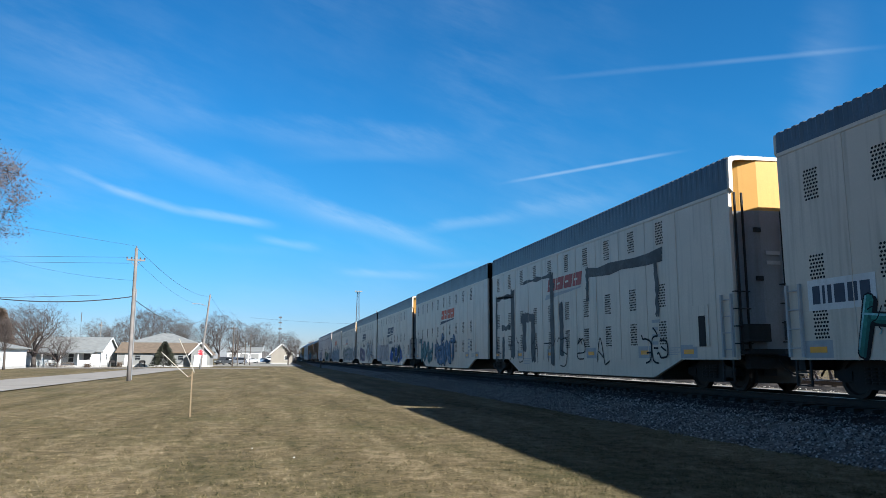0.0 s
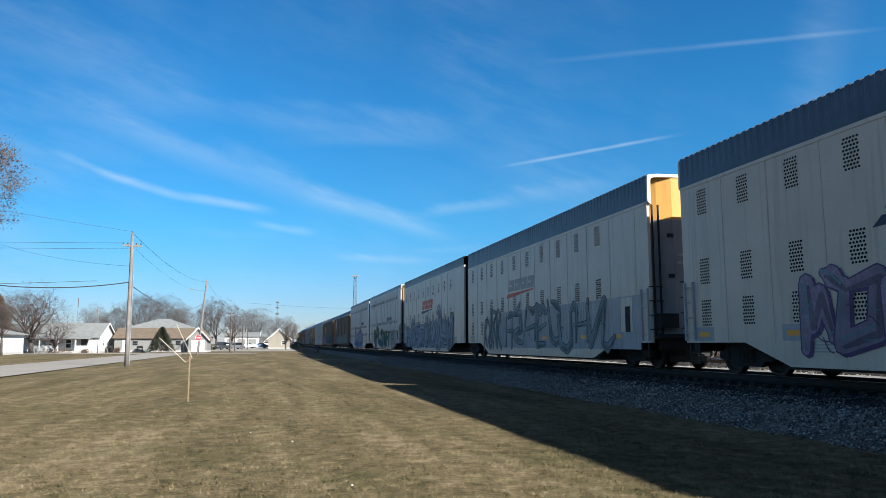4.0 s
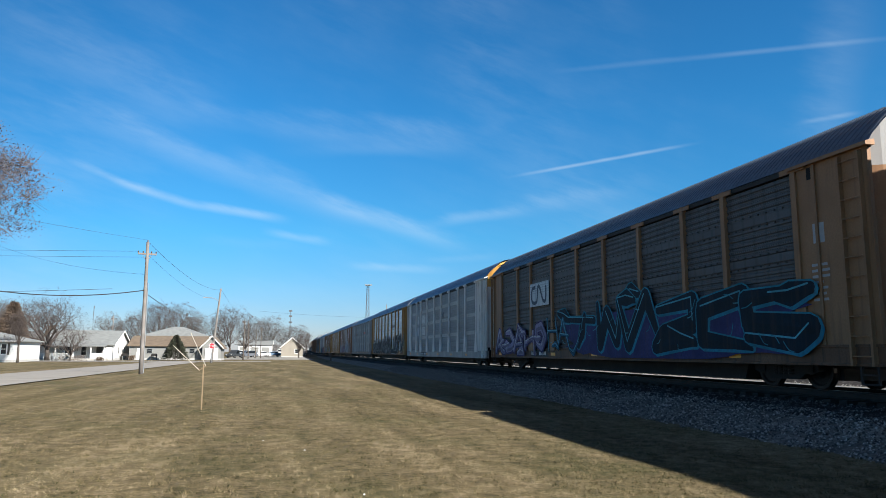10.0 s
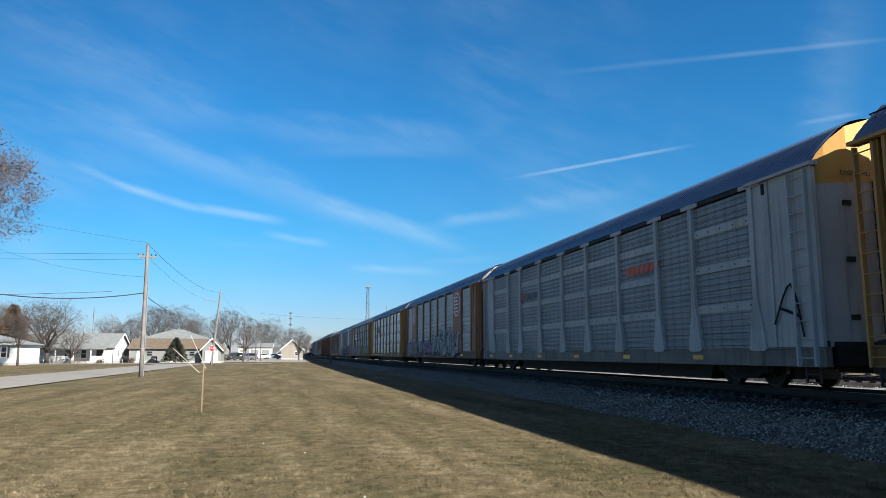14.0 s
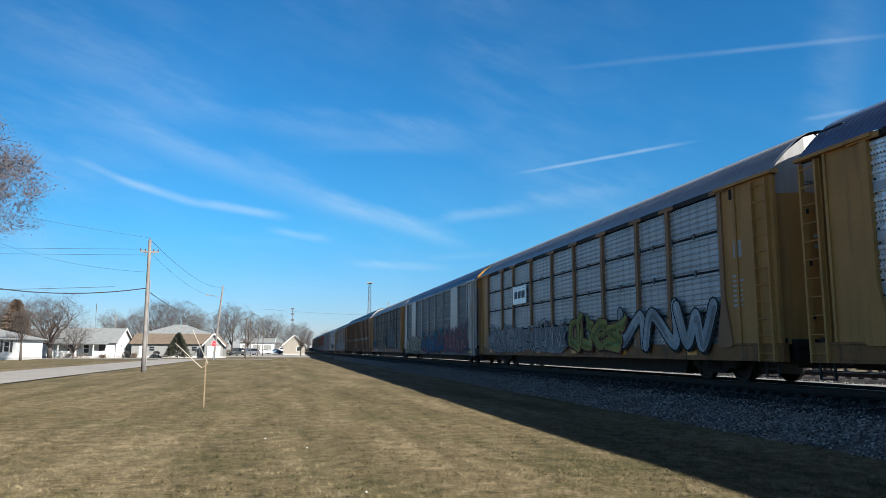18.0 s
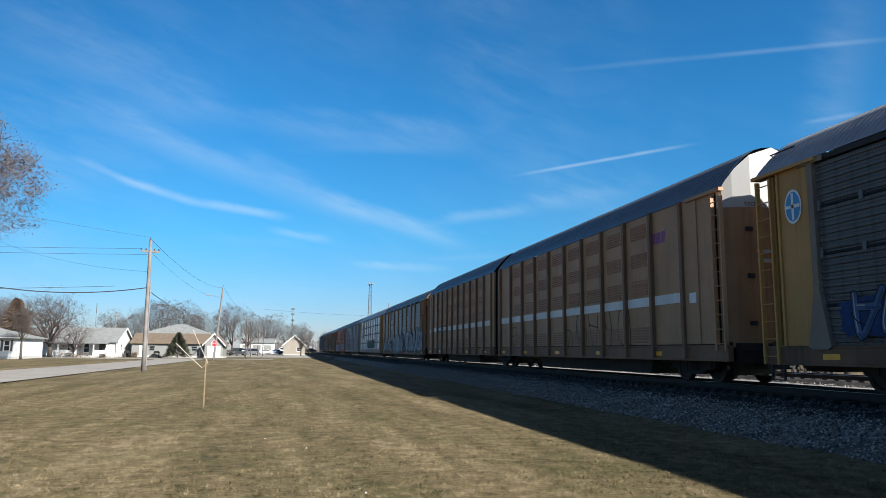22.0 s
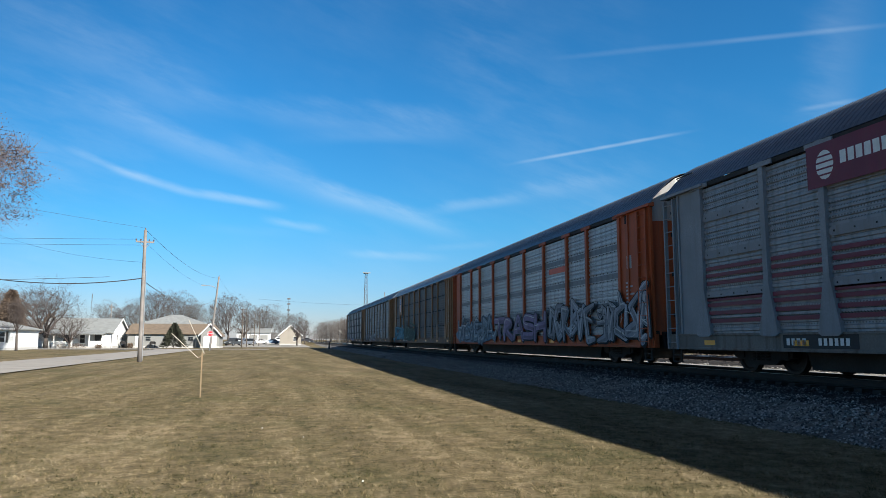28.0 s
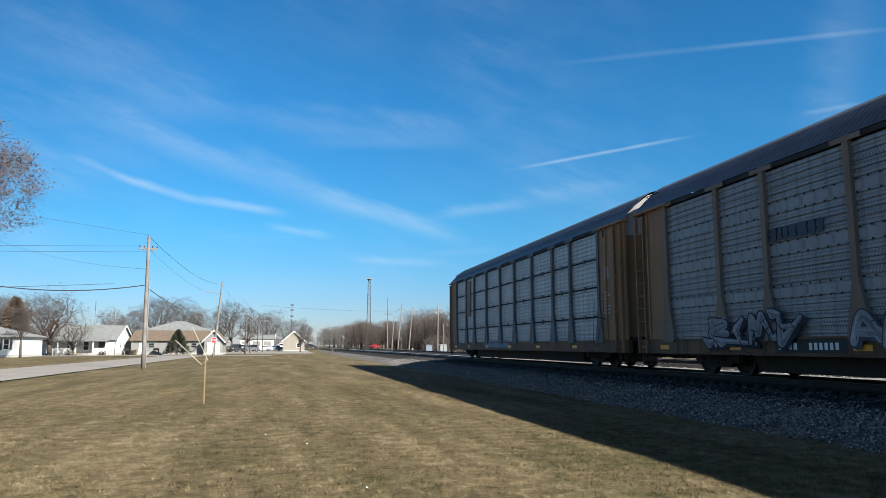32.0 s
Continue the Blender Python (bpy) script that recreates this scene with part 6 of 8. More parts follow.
    for z in (1.32, 1.54, 1.76, 1.92, 2.36, 2.58, 2.78):
        for a, b in zip(BAYS, BAYS[1:]):
            s.box(-HALF - 0.0, -HALF + 0.03, c["length"] / 2 - b + 0.16, c["length"] / 2 - a - 0.16, z, z + 0.10)
    part("stripe", s, MAROON, c, "thin maroon stripes along the screens")
    s = Shape()
    strip(s, -HALF - 0.076, 5.2, 8.2, 4.22, 5.2, L, 0)
    s.poly([(-HALF - 0.080, L / 2 - 5.75 - 0.26 * math.cos(a * math.pi / 8), 4.70 + 0.33 * math.sin(a * math.pi / 8)) for a in range(16)], 1)
    for j in range(4):
        strip(s, -HALF - 0.084, 5.5, 6.05, 4.46 + j * 0.14, 4.50 + j * 0.14, L, 0)
    bars(s, L, -HALF - 0.080, 6.2, 4.62, [0.17] * 8, 0.28, 0.05, 1)
    part("logo_board", s, [MAROON, STENCIL], c, "dark red board with a white disc and blocks")
    notices(c, L, -1, None, plate=4.0)

    c, L = keep(24, rack(24, P_LIGHT, ORANGE, SLATE, ORANGE, SNOW, seam=P_STEEL, flare=False, label="grey auto rack with burnt orange posts and violet grey graffiti"))
    graffiti(c, L, 0.5, 8.6, 0.72, 2.1, [(0.20, 0.28, 0.36), K, (0.24, 0.33, 0.40), W], 8, 243, 0.05, 0.18, halo=(0.10, 0.12, 0.17))
    graffiti(c, L, 9.1, 17.1, 0.72, 2.1, [(0.14, 0.11, 0.18), K, (0.27, 0.21, 0.33), W], 5, 242, False, 0.2, word="TRASH")
    part("red_strip", Shape().box(-HALF - 0.002, -HALF + 0.024, L / 2 - 19.5, L / 2 - 17.4, 3.74, 3.98), FLAME, c, "faded red strip on the screen")
    graffiti(c, L, 17.3, 26.4, 0.72, 2.3, [(0.2, 0.2, 0.24), K, (0.34, 0.36, 0.40), W], 11, 245, False, 0.18)
    notices(c, L, -1, None, plate=4.6)

    c, L = keep(25, rack(25, P_DARK, TAN, ZINC, OCHRE, SNOW, sill=TAN, solid=TAN, split=True, label="dark auto rack with ochre ends, blue shield and cyan graffiti"))
    s = Shape()
    strip(s, -HALF - 0.05, 4.1, 5.65, 3.3, 5.2, L)
    part("sign_panel", s, TAN, c, "solid tan panel behind the mark")
    shield_mark(c, L, 4.87, 4.27, 0.95, 1.3, TAN)
    graffiti(c, L, 1.2, 7.0, 0.76, 2.3, [(0.22, 0.05, 0.14), (0.015, 0.03, 0.06), (0.06, 0.28, 0.38), (0.35, 0.5, 0.55)], 4, 252, False, 0.2)
    graffiti(c, L, 7.0, 12.8, 0.76, 2.2, [(0.04, 0.08, 0.07), K, (0.07, 0.15, 0.12), (0.25, 0.4, 0.34)], 5, 252, True, 0.12)
    for i in range(5):
        scribble(c, L, 13.2 + i * 2.3, 15.2 + i * 2.3, 1.2, 3.0, (0.17, 0.19, 0.22), 255 + i, 0.06)
    notices(c, L, -1, None, plate=6.4)

    c, L = keep(26, rack(26, P_GREY, GREYTAN, SLATE, TAN, SNOW, sill=BROWN, solid=TAN, label="grey auto rack with brown flared posts and pale bubble graffiti"))
    block_mark(c, L, 6.0, 3.35, [0.2, 0.2, 0.15, 0.15, 0.22, 0.3, 0.2, 0.2], 0.34, INK, x=-HALF - 0.0, gap=0.06, slant=0)
    graffiti(c, L, 3.6, 7.0, 0.76, 1.6, [(0.2, 0.2, 0.22), (0.03, 0.03, 0.05), (0.36, 0.37, 0.40), (0.4, 0.4, 0.42)], 4, 261, False, 0.22)
    graffiti(c, L, 8.6, 13.3, 0.76, 1.6, [(0.2, 0.2, 0.22), (0.10, 0.10, 0.12), (0.38, 0.39, 0.42), W], 5, 262, False, 0.2)
    scribble(c, L, 17.6, 22.2, 1.2, 2.1, (0.34, 0.36, 0.38), 263, 0.05)
    scribble(c, L, 14.6, 16.6, 1.4, 2.0, (0.26, 0.28, 0.30), 264, 0.05)
    notices(c, L, -1, None, plate=6.2)

    c, L = keep(27, rack(27, P_LIGHT, DKGREY, SLATE, TAN, SNOW, sill=BROWN, solid=TAN, split=True, label="pale grey auto rack with grey flared posts, train's last car"))
    s = Shape().box(-HALF - 0.02, -HALF + 0.03, L / 2 - 5.1, L / 2 - 4.1, 2.7, 5.0)
    part("patch_panel", s, GREYTAN, c, "faded tan replacement panel")
    s = Shape()
    strip(s, -HALF - 0.006, 8.4, 13.0, 0.74, 1.14, L)
    part("paint_patch", s, mat("chalky_blue_paint", (0.12, 0.20, 0.34), 0.6, 0, 0.3, 1.5, 16, 0.05), c, "blue painted patch on the sill")
    scribble(c, L, 24.0, 25.2, 0.9, 2.6, (0.04, 0.045, 0.06), 271, 0.05)
    notices(c, L, -1, None)
    for k, car, L in CARS:
        if k > 8:
            lettering(car, "EXCESS HEIGHT CAR", 0.16, Matrix.Translation((-0.95, -L / 2 - 0.075, 4.92)) @ pose(0, 0, 0, 90, 0, 0), INK, "black stencilled words on the end door")


build_train()


def motions():
    """The train rolls towards the camera and past it; every wheel turns with it."""
    for k, car, L in CARS:
        rows = []
        for i in range(33):
            y = REAR[k] - run(i) - L / 2
            slope = max(0.0, y - BEND) / RADIUS
            rows.append((float(i), pose(line_x(y), y, RAIL, 0, 0, -math.degrees(math.atan(slope)))))
        walk(car, rows)
    first = WHEELS[0]
    walk(first, [(f / FPS, pose(0, 0, 0, math.degrees(run(f / FPS) / 0.46))) for f in range(0, 32 * FPS + 1)])
    for w in WHEELS[1:]:
        w.rotation_mode = "QUATERNION"
        keys = w.animation_data_create()
        keys.action = first.animation_data.action
        keys.action_slot = first.animation_data.action_slot

# ---------------------------------------------------------------- the town beside the line
WOODPOLE = mat("silvered_pole_wood", (0.20, 0.182, 0.168), 0.9, 0, 0.35, 2, 20, 0.4, 0.3)
DARKPOLE = mat("creosoted_pole_wood", (0.10, 0.08, 0.065), 0.9, 0, 0.35, 2, 20, 0.4)
WIRE = mat("black_cable", (0.02, 0.02, 0.022), 0.6, 0, 0.1, 2, 10, 0)
GALV = mat("galvanised_steel", (0.42, 0.43, 0.44), 0.45, 0.7, 0.15, 3, 30, 0.05)
PORCELAIN = mat("brown_porcelain", (0.10, 0.05, 0.03), 0.25, 0, 0.2, 5, 20, 0)
SIDING = mat("white_lap_siding", (0.53, 0.53, 0.52), 0.6, 0, 0.06, 1, 20, 0.05)
TRIM = mat("white_trim_paint", (0.68, 0.68, 0.66), 0.5, 0, 0.06, 2, 20, 0.03)
GREYWALL = mat("grey_clapboard", (0.20, 0.20, 0.19), 0.7, 0, 0.15, 1, 20, 0.08)
TANWALL = mat("tan_clapboard", (0.24, 0.215, 0.175), 0.7, 0, 0.12, 1, 20, 0.08)
SHINGLE_G = mat("grey_asphalt_shingle", (0.20, 0.21, 0.205), 0.9, 0, 0.3, 1.5, 14, 0.4)
SHINGLE_T = mat("tan_asphalt_shingle", (0.15, 0.112, 0.078), 0.9, 0, 0.3, 1.5, 14, 0.4)
SHINGLE_D = mat("dark_asphalt_shingle", (0.075, 0.07, 0.065), 0.9, 0, 0.3, 1.5, 14, 0.4)
CONCRETE = mat("foundation_concrete", (0.38, 0.37, 0.35), 0.9, 0, 0.2, 2, 20, 0.2)
GLASS = mat("dark_window_glass", (0.015, 0.018, 0.022), 0.08, 0, 0.1, 2, 10, 0)
BARK = mat("grey_brown_bark", (0.08, 0.066, 0.056), 0.95, 0, 0.4, 3, 18, 0.5)
TWIG = mat("winter_twigs", (0.062, 0.048, 0.042), 0.95, 0, 0.35, 1, 12, 0)
TWIG_G = mat("grey_winter_twigs", (0.082, 0.072, 0.066), 0.95, 0, 0.35, 1, 12, 0)
DULLSTEEL = mat("dull_tower_steel", (0.10, 0.105, 0.11), 0.6, 0.4, 0.2, 3, 30, 0.05)
LEAF = mat("dry_brown_leaves", (0.072, 0.062, 0.078), 0.9, 0, 0.5, 4, 20, 0)
NEEDLE = mat("dark_conifer_needles", (0.030, 0.034, 0.018), 0.9, 0, 0.5, 3, 15, 0)
RUSTBUSH = mat("rusty_brown_conifer", (0.11, 0.075, 0.05), 0.95, 0, 0.5, 3, 15, 0)


def gz(y):
    return rise(y)


# ---- poles and wires
def utility_pole(x, y, height, top=(0, 0), m=WOODPOLE, arm=None, arm_turn=0.0, lamp=None, label="", r=0.15):
    ob = thing("utility_pole", label, "utility pole", pose(x, y, gz(y) - 0.02), group="utility poles along the streets")
    s = Shape()
    s.chain([(top[0] * i / 6, top[1] * i / 6, height * i / 6) for i in range(7)], [r * (1 - 0.32 * i / 6) for i in range(7)], 10)
    part("post", s, m, ob, smooth=True)
    tip = Vector((top[0], top[1], height))
    s = Shape()
    s.tube(tip, tip + Vector((0, 0, 0.18)), 0.05, 0.035, 8)
    part("top_insulator", s, PORCELAIN, ob, "brown porcelain insulator")
    if arm:
        d = Vector((math.cos(arm_turn), math.sin(arm_turn), 0))
        c = Vector((top[0] * arm[0] / height, top[1] * arm[0] / height, arm[0]))
        s = Shape()
        a, b = c - d * arm[1], c + d * arm[1]
        n = Vector((-d.y, d.x, 0)) * 0.06
        s.v += [tuple(p + q + Vector((0, 0, z))) for p in (a, b) for q in (n, -n) for z in (-0.06, 0.06)]
        s.f += [(0, 1, 3, 2), (4, 6, 7, 5), (0, 4, 5, 1), (2, 3, 7, 6), (0, 2, 6, 4), (1, 5, 7, 3)]
        s.m += [0] * 6
        part("crossarm", s, m, ob, "weathered wooden crossarm")
        for k in (-0.95, -0.45, 0.45, 0.95):
            p = c + d * arm[1] * k
            part("insulator", Shape().tube(p + Vector((0, 0, 0.06)), p + Vector((0, 0, 0.20)), 0.035, 0.05, 7), PORCELAIN, ob)
        s = Shape()
        for k in (-0.6, 0.6):
            s.tube(c + d * arm[1] * k, c - Vector((0, 0, 0.55)), 0.018, sides=5)
        part("arm_brace", s, GALV, ob, "steel brace")
    if lamp:
        s = Shape()
        z, reach = lamp
        base = Vector((top[0] * z / height, top[1] * z / height, z))
        pts = [base, base + Vector((-0.5, -0.3, 0.35)), base + Vector((-reach * 0.6, -0.5, 0.55)), base + Vector((-reach, -0.7, 0.5))]
        s.path(pts, 0.035, 6)
        part("lamp_arm", s, GALV, ob, "curved steel lamp arm")
        e = pts[-1]
        part("lamp_head", Shape().prism([(-0.3, -0.06), (-0.3, 0.04), (-0.1, 0.11), (0.25, 0.08), (0.25, -0.04)], "y", -0.12, 0.12), GALV, ob, "street lamp head", at=tuple(e))
    return ob


pole_main = utility_pole(-9.8, 54.3, 9.45, (-0.1, 0.05), WOODPOLE, (8.6, 0.62), 0.25, None, "weathered wooden utility pole with a short crossarm on the lawn", 0.155)
s = Shape()
s.tube((0.17, -0.02, 0.1), (0.1, 0, 6.5), 0.03, sides=6)
part("ground_conduit", s, GALV, pole_main, "thin grey conduit")
utility_pole(-10.3, 110.0, 10.9, (0.85, 0.2), WOODPOLE, None, 0, (9.0, 1.9), "leaning wooden utility pole with a street lamp arm", 0.17)
utility_pole(-7.7, 145.8, 8.0, (0.0, 0.1), DARKPOLE, (7.4, 0.5), 0.1, None, "dark wooden utility pole beside the gravel lot", 0.14)
utility_pole(-7.4, 159.8, 8.2, (-0.25, 0.1), DARKPOLE, None, 0, None, "thin dark wooden pole beside the gravel lot", 0.11)
utility_pole(-6.3, 169.9, 7.2, (0.1, 0.0), DARKPOLE, None, 0, None, "thin dark wooden pole beside the gravel lot", 0.11)
utility_pole(-5.2, 172.0, 7.0, (0.0, 0.0), DARKPOLE, None, 0, None, "thin dark wooden pole beside the gravel lot", 0.11)
utility_pole(22.9, 148.2, 10.2, (0.9, 0.0), WOODPOLE, (9.1, 0.9), 0.6, None, "leaning grey line pole beside the railway", 0.15)
utility_pole(22.0, 150.5, 7.6, (0.5, 0.0), WOODPOLE, None, 0, None, "short leaning grey line pole beside the railway", 0.14)
utility_pole(25.2, 147.8, 9.6, (0.8, 0.0), WOODPOLE, (8.7, 1.0), 0.2, None, "leaning grey line pole with a crossarm", 0.15)
utility_pole(27.0, 127.1, 9.0, (0.1, 0.0), WOODPOLE, (7.9, 1.2), 0.1, None, "grey line pole with a wide crossarm", 0.15)
utility_pole(29.0, 131.0, 5.6, (0.0, 0.0), WOODPOLE, None, 0, None, "short grey line pole", 0.12)
utility_pole(26.4, 188.2, 14.0, (0.0, 0.0), WOODPOLE, (9.8, 1.0), 0.0, None, "tall thin line pole beside the woods", 0.16)
utility_pole(-34.2, 156.3, 8.7, (0.1, 0.0), WOODPOLE, (8.0, 0.4), 0.0, None, "wooden pole behind the white house", 0.13)


def wire(name, a, b, sag, r, label):
    a, b = Vector(a), Vector(b)
    pts = []
    for i in range(25):
        t = i / 24
        p = a.lerp(b, t)
        p.z -= sag * 4 * t * (1 - t)
        pts.append(p)
    s = Shape()
    s.path(pts, r, 4)
    return tagged(part(name, s, WIRE), label, "cable", group="overhead wires")


P1 = (-9.9, 54.35)
wire("power_line", (P1[0] - 0.55, P1[1] - 0.1, 8.75), (-75, 62, 9.0), 0.25, 0.012, "thin black overhead wire across the street")
wire("power_line", (P1[0], P1[1], 8.35), (-75, 61, 8.7), 0.3, 0.012, "thin black overhead wire across the street")
wire("power_line", (P1[0], P1[1], 9.6), (-40.0, 12, 10.6), 0.6, 0.009, "thin black overhead wire along the street")
wire("power_line", (P1[0], P1[1], 7.1), (-27.1, 74.6, 11.6), 0.5, 0.010, "thin service wire to a house")
wire("telephone_cable", (P1[0], P1[1], 5.95), (-22.5, 54.2, 6.2), 0.62, 0.044, "thick black telephone cable")
wire("telephone_cable", (P1[0] - 2.2, P1[1], 6.0), (-75, 51, 6.0), 1.0, 0.018, "black telephone cable beside the thick one")
wire("power_line", (P1[0], P1[1], 9.5), (-9.5, 110.2, 10.7), 0.9, 0.014, "thin black overhead wire along the street")
wire("telephone_cable", (P1[0], P1[1], 5.8), (-9.7, 110.1, 7.6), 1.4, 0.026, "black telephone cable along the street")
wire("power_line", (P1[0], P1[1], 8.6), (-9.5, 110.2, 9.4), 1.0, 0.008, "thin black overhead wire along the street")
wire("power_line", (-9.5, 110.2, 10.9), (-7.7, 145.8, 8.0), 0.5, 0.012, "thin overhead wire along the street")
wire("telephone_cable", (-7.7, 235, 14.5), (60, 235, 14.0), 1.2, 0.03, "thin cable across the tracks")
for a, b in (((23.5, 148.2, 9.8), (26.4, 188.2, 10.5)), ((25.8, 147.8, 9.1), (27.0, 127.1, 8.6)), ((27.0, 127.1, 8.4), (30, 80, 8.8)), ((23.3, 148.2, 9.3), (26.4, 188.2, 9.9))):
    wire("power_line", a, b, 0.6, 0.012, "thin line wire beside the railway")

# ---- the crooked marker stakes on the lawn
STAKE = mat("bleached_lath_wood", (0.22, 0.155, 0.09), 0.8, 0, 0.2, 5, 30, 0.2)
PALESTAKE = mat("pale_plastic_stake", (0.40, 0.36, 0.30), 0.6, 0, 0.15, 5, 30, 0.1)
stake = thing("marker_stake", "bleached wooden marker stake with two crooked laths", "stake", pose(-2.17, 21.1, 0.0))
part("post", Shape().prism([(-0.017, -0.013), (0.017, -0.013), (0.017, 0.013), (-0.017, 0.013)], "z", -0.05, 1.26), STAKE, stake)
part("lath", Shape().tube((0.06, 0, 1.20), (-0.40, 0.05, 2.13), 0.012, 0.011, 4), PALESTAKE, stake, "pale upright lath, leaning")
part("lath", Shape().tube((-0.10, -0.03, 1.08), (-0.82, -0.1, 1.76), 0.011, 0.010, 4), PALESTAKE, stake, "tan lath, leaning far over")
part("cross_tie", Shape().tube((-0.11, -0.03, 1.08), (0.07, 0, 1.21), 0.012, 0.012, 4), STAKE, stake)


# ---- stop sign
def stop_sign(x, y):
    ob = thing("stop_sign", "red octagonal stop sign on a thin steel post", "road sign", pose(x, y, gz(y)))
    part("post", Shape().box(-0.035, 0.035, -0.02, 0.02, 0, 2.75), GALV, ob)
    red, white = mat("sign_red", (0.55, 0.02, 0.03), 0.4, 0, 0.08, 4, 20, 0), mat("sign_white", (0.85, 0.85, 0.85), 0.4, 0, 0.05, 4, 20, 0)
    for r, yy, m, nm in ((0.40, -0.03, white, "sign_border"), (0.375, -0.036, red, "sign_face")):
        pts = [(r / math.cos(math.pi / 8) * math.cos(math.pi / 8 + k * math.pi / 4), r / math.cos(math.pi / 8) * math.sin(math.pi / 8 + k * math.pi / 4) + 2.42) for k in range(8)]
        part(nm, Shape().prism(pts, "y", yy, yy + 0.01), m, ob)
    c = bpy.data.curves.new("word", "FONT")
    c.body, c.size, c.align_x, c.align_y = "STOP", 0.30, "CENTER", "CENTER"
    tmp = bpy.data.objects.new("word_source", c)
    me = bpy.data.meshes.new_from_object(tmp)
    bpy.data.objects.remove(tmp)
    me.materials.clear()
    me.materials.append(white)
    part("lettering", me, white, ob, "white letters", at=Matrix.Translation((0, -0.042, 2.42)) @ pose(0, 0, 0, 90, 0, 0))
    return ob


stop_sign(-10.15, 108.5)


# ---- houses
def window(parent, x, y, z, w, h, face, m=TRIM):
    """face: -y or +x side of the house."""
    f, g = Shape(), Shape()
    t = 0.09
    if face == "y":
        for a, b, c, d in ((x - w / 2 - t, x + w / 2 + t, z - t, z), (x - w / 2 - t, x + w / 2 + t, z + h, z + h + t), (x - w / 2 - t, x - w / 2, z, z + h), (x + w / 2, x + w / 2 + t, z, z + h), (x - w / 2, x + w / 2, z + h / 2 - 0.03, z + h / 2 + 0.03)):
            f.box(a, b, y - 0.05, y + 0.02, c, d)
        g.box(x - w / 2, x + w / 2, y - 0.02, y + 0.0, z, z + h)
    else:
        for a, b, c, d in ((y - w / 2 - t, y + w / 2 + t, z - t, z), (y - w / 2 - t, y + w / 2 + t, z + h, z + h + t), (y - w / 2 - t, y - w / 2, z, z + h), (y + w / 2, y + w / 2 + t, z, z + h), (y - w / 2, y + w / 2, z + h / 2 - 0.03, z + h / 2 + 0.03)):
            f.box(x - 0.02, x + 0.05, a, b, c, d)
        g.box(x, x + 0.02, y - w / 2, y + w / 2, z, z + h)
    win = part("window", f, m, parent)
    part("pane", g, GLASS, win, "dark glass pane")


def gable_house(x0, x1, y0, y1, eave, ridge, axis, wall, roof, label, over=0.45):
    """axis: the way the ridge runs."""
    base = gz(y0)
    ob = thing("house", label, "house", pose(0, 0, base), group="houses along the street")
    s = Shape()
    if axis == "x":
        mid = (y0 + y1) / 2
        s.prism([(y0, 0), (y1, 0), (y1, eave), (mid, ridge), (y0, eave)], "x", x0, x1)
        k = (ridge - eave) / (mid - y0)
        prof = [(y0 - over, eave - over * k), (mid, ridge + 0.02), (y1 + over, eave - over * k), (y1 + over, eave - over * k + 0.14), (mid, ridge + 0.18), (y0 - over, eave - over * k + 0.14)]
        r = Shape().prism(prof, "x", x0 - over * 0.8, x1 + over * 0.8)
    else:
        mid = (x0 + x1) / 2
        s.prism([(x0, 0), (x1, 0), (x1, eave), (mid, ridge), (x0, eave)], "y", y0, y1)
        k = (ridge - eave) / (mid - x0)
        prof = [(x0 - over, eave - over * k), (mid, ridge + 0.02), (x1 + over, eave - over * k), (x1 + over, eave - over * k + 0.14), (mid, ridge + 0.18), (x0 - over, eave - over * k + 0.14)]
        r = Shape().prism(prof, "y", y0 - over * 0.8, y1 + over * 0.8)
    part("wall", s, wall, ob)
    part("roof", r, roof, ob, "shingled gable roof")
    f = Shape().box(x0 - 0.06, x1 + 0.06, y0 - 0.06, y1 + 0.06, -0.1, 0.35)
    part("foundation", f, CONCRETE, ob, "concrete foundation")
    b = Shape()
    if axis == "x":
        for e in (x1 + over * 0.8 + 0.03,):
            for (a, za), (c, zc) in (((y0 - over, eave - over * k), (mid, ridge)), ((mid, ridge), (y1 + over, eave - over * k))):
                b.prism([(a, za - 0.06), (c, zc - 0.06), (c, zc + 0.20), (a, za + 0.20)], "x", e - 0.03, e + 0.03)
    else:
        e = y0 - over * 0.8 - 0.03
        for (a, za), (c, zc) in (((x0 - over, eave - over * k), (mid, ridge)), ((mid, ridge), (x1 + over, eave - over * k))):
            b.prism([(a, za - 0.06), (c, zc - 0.06), (c, zc + 0.20), (a, za + 0.20)], "y", e - 0.03, e + 0.03)
    part("barge_board", b, TRIM, ob, "white barge boards")
    return ob


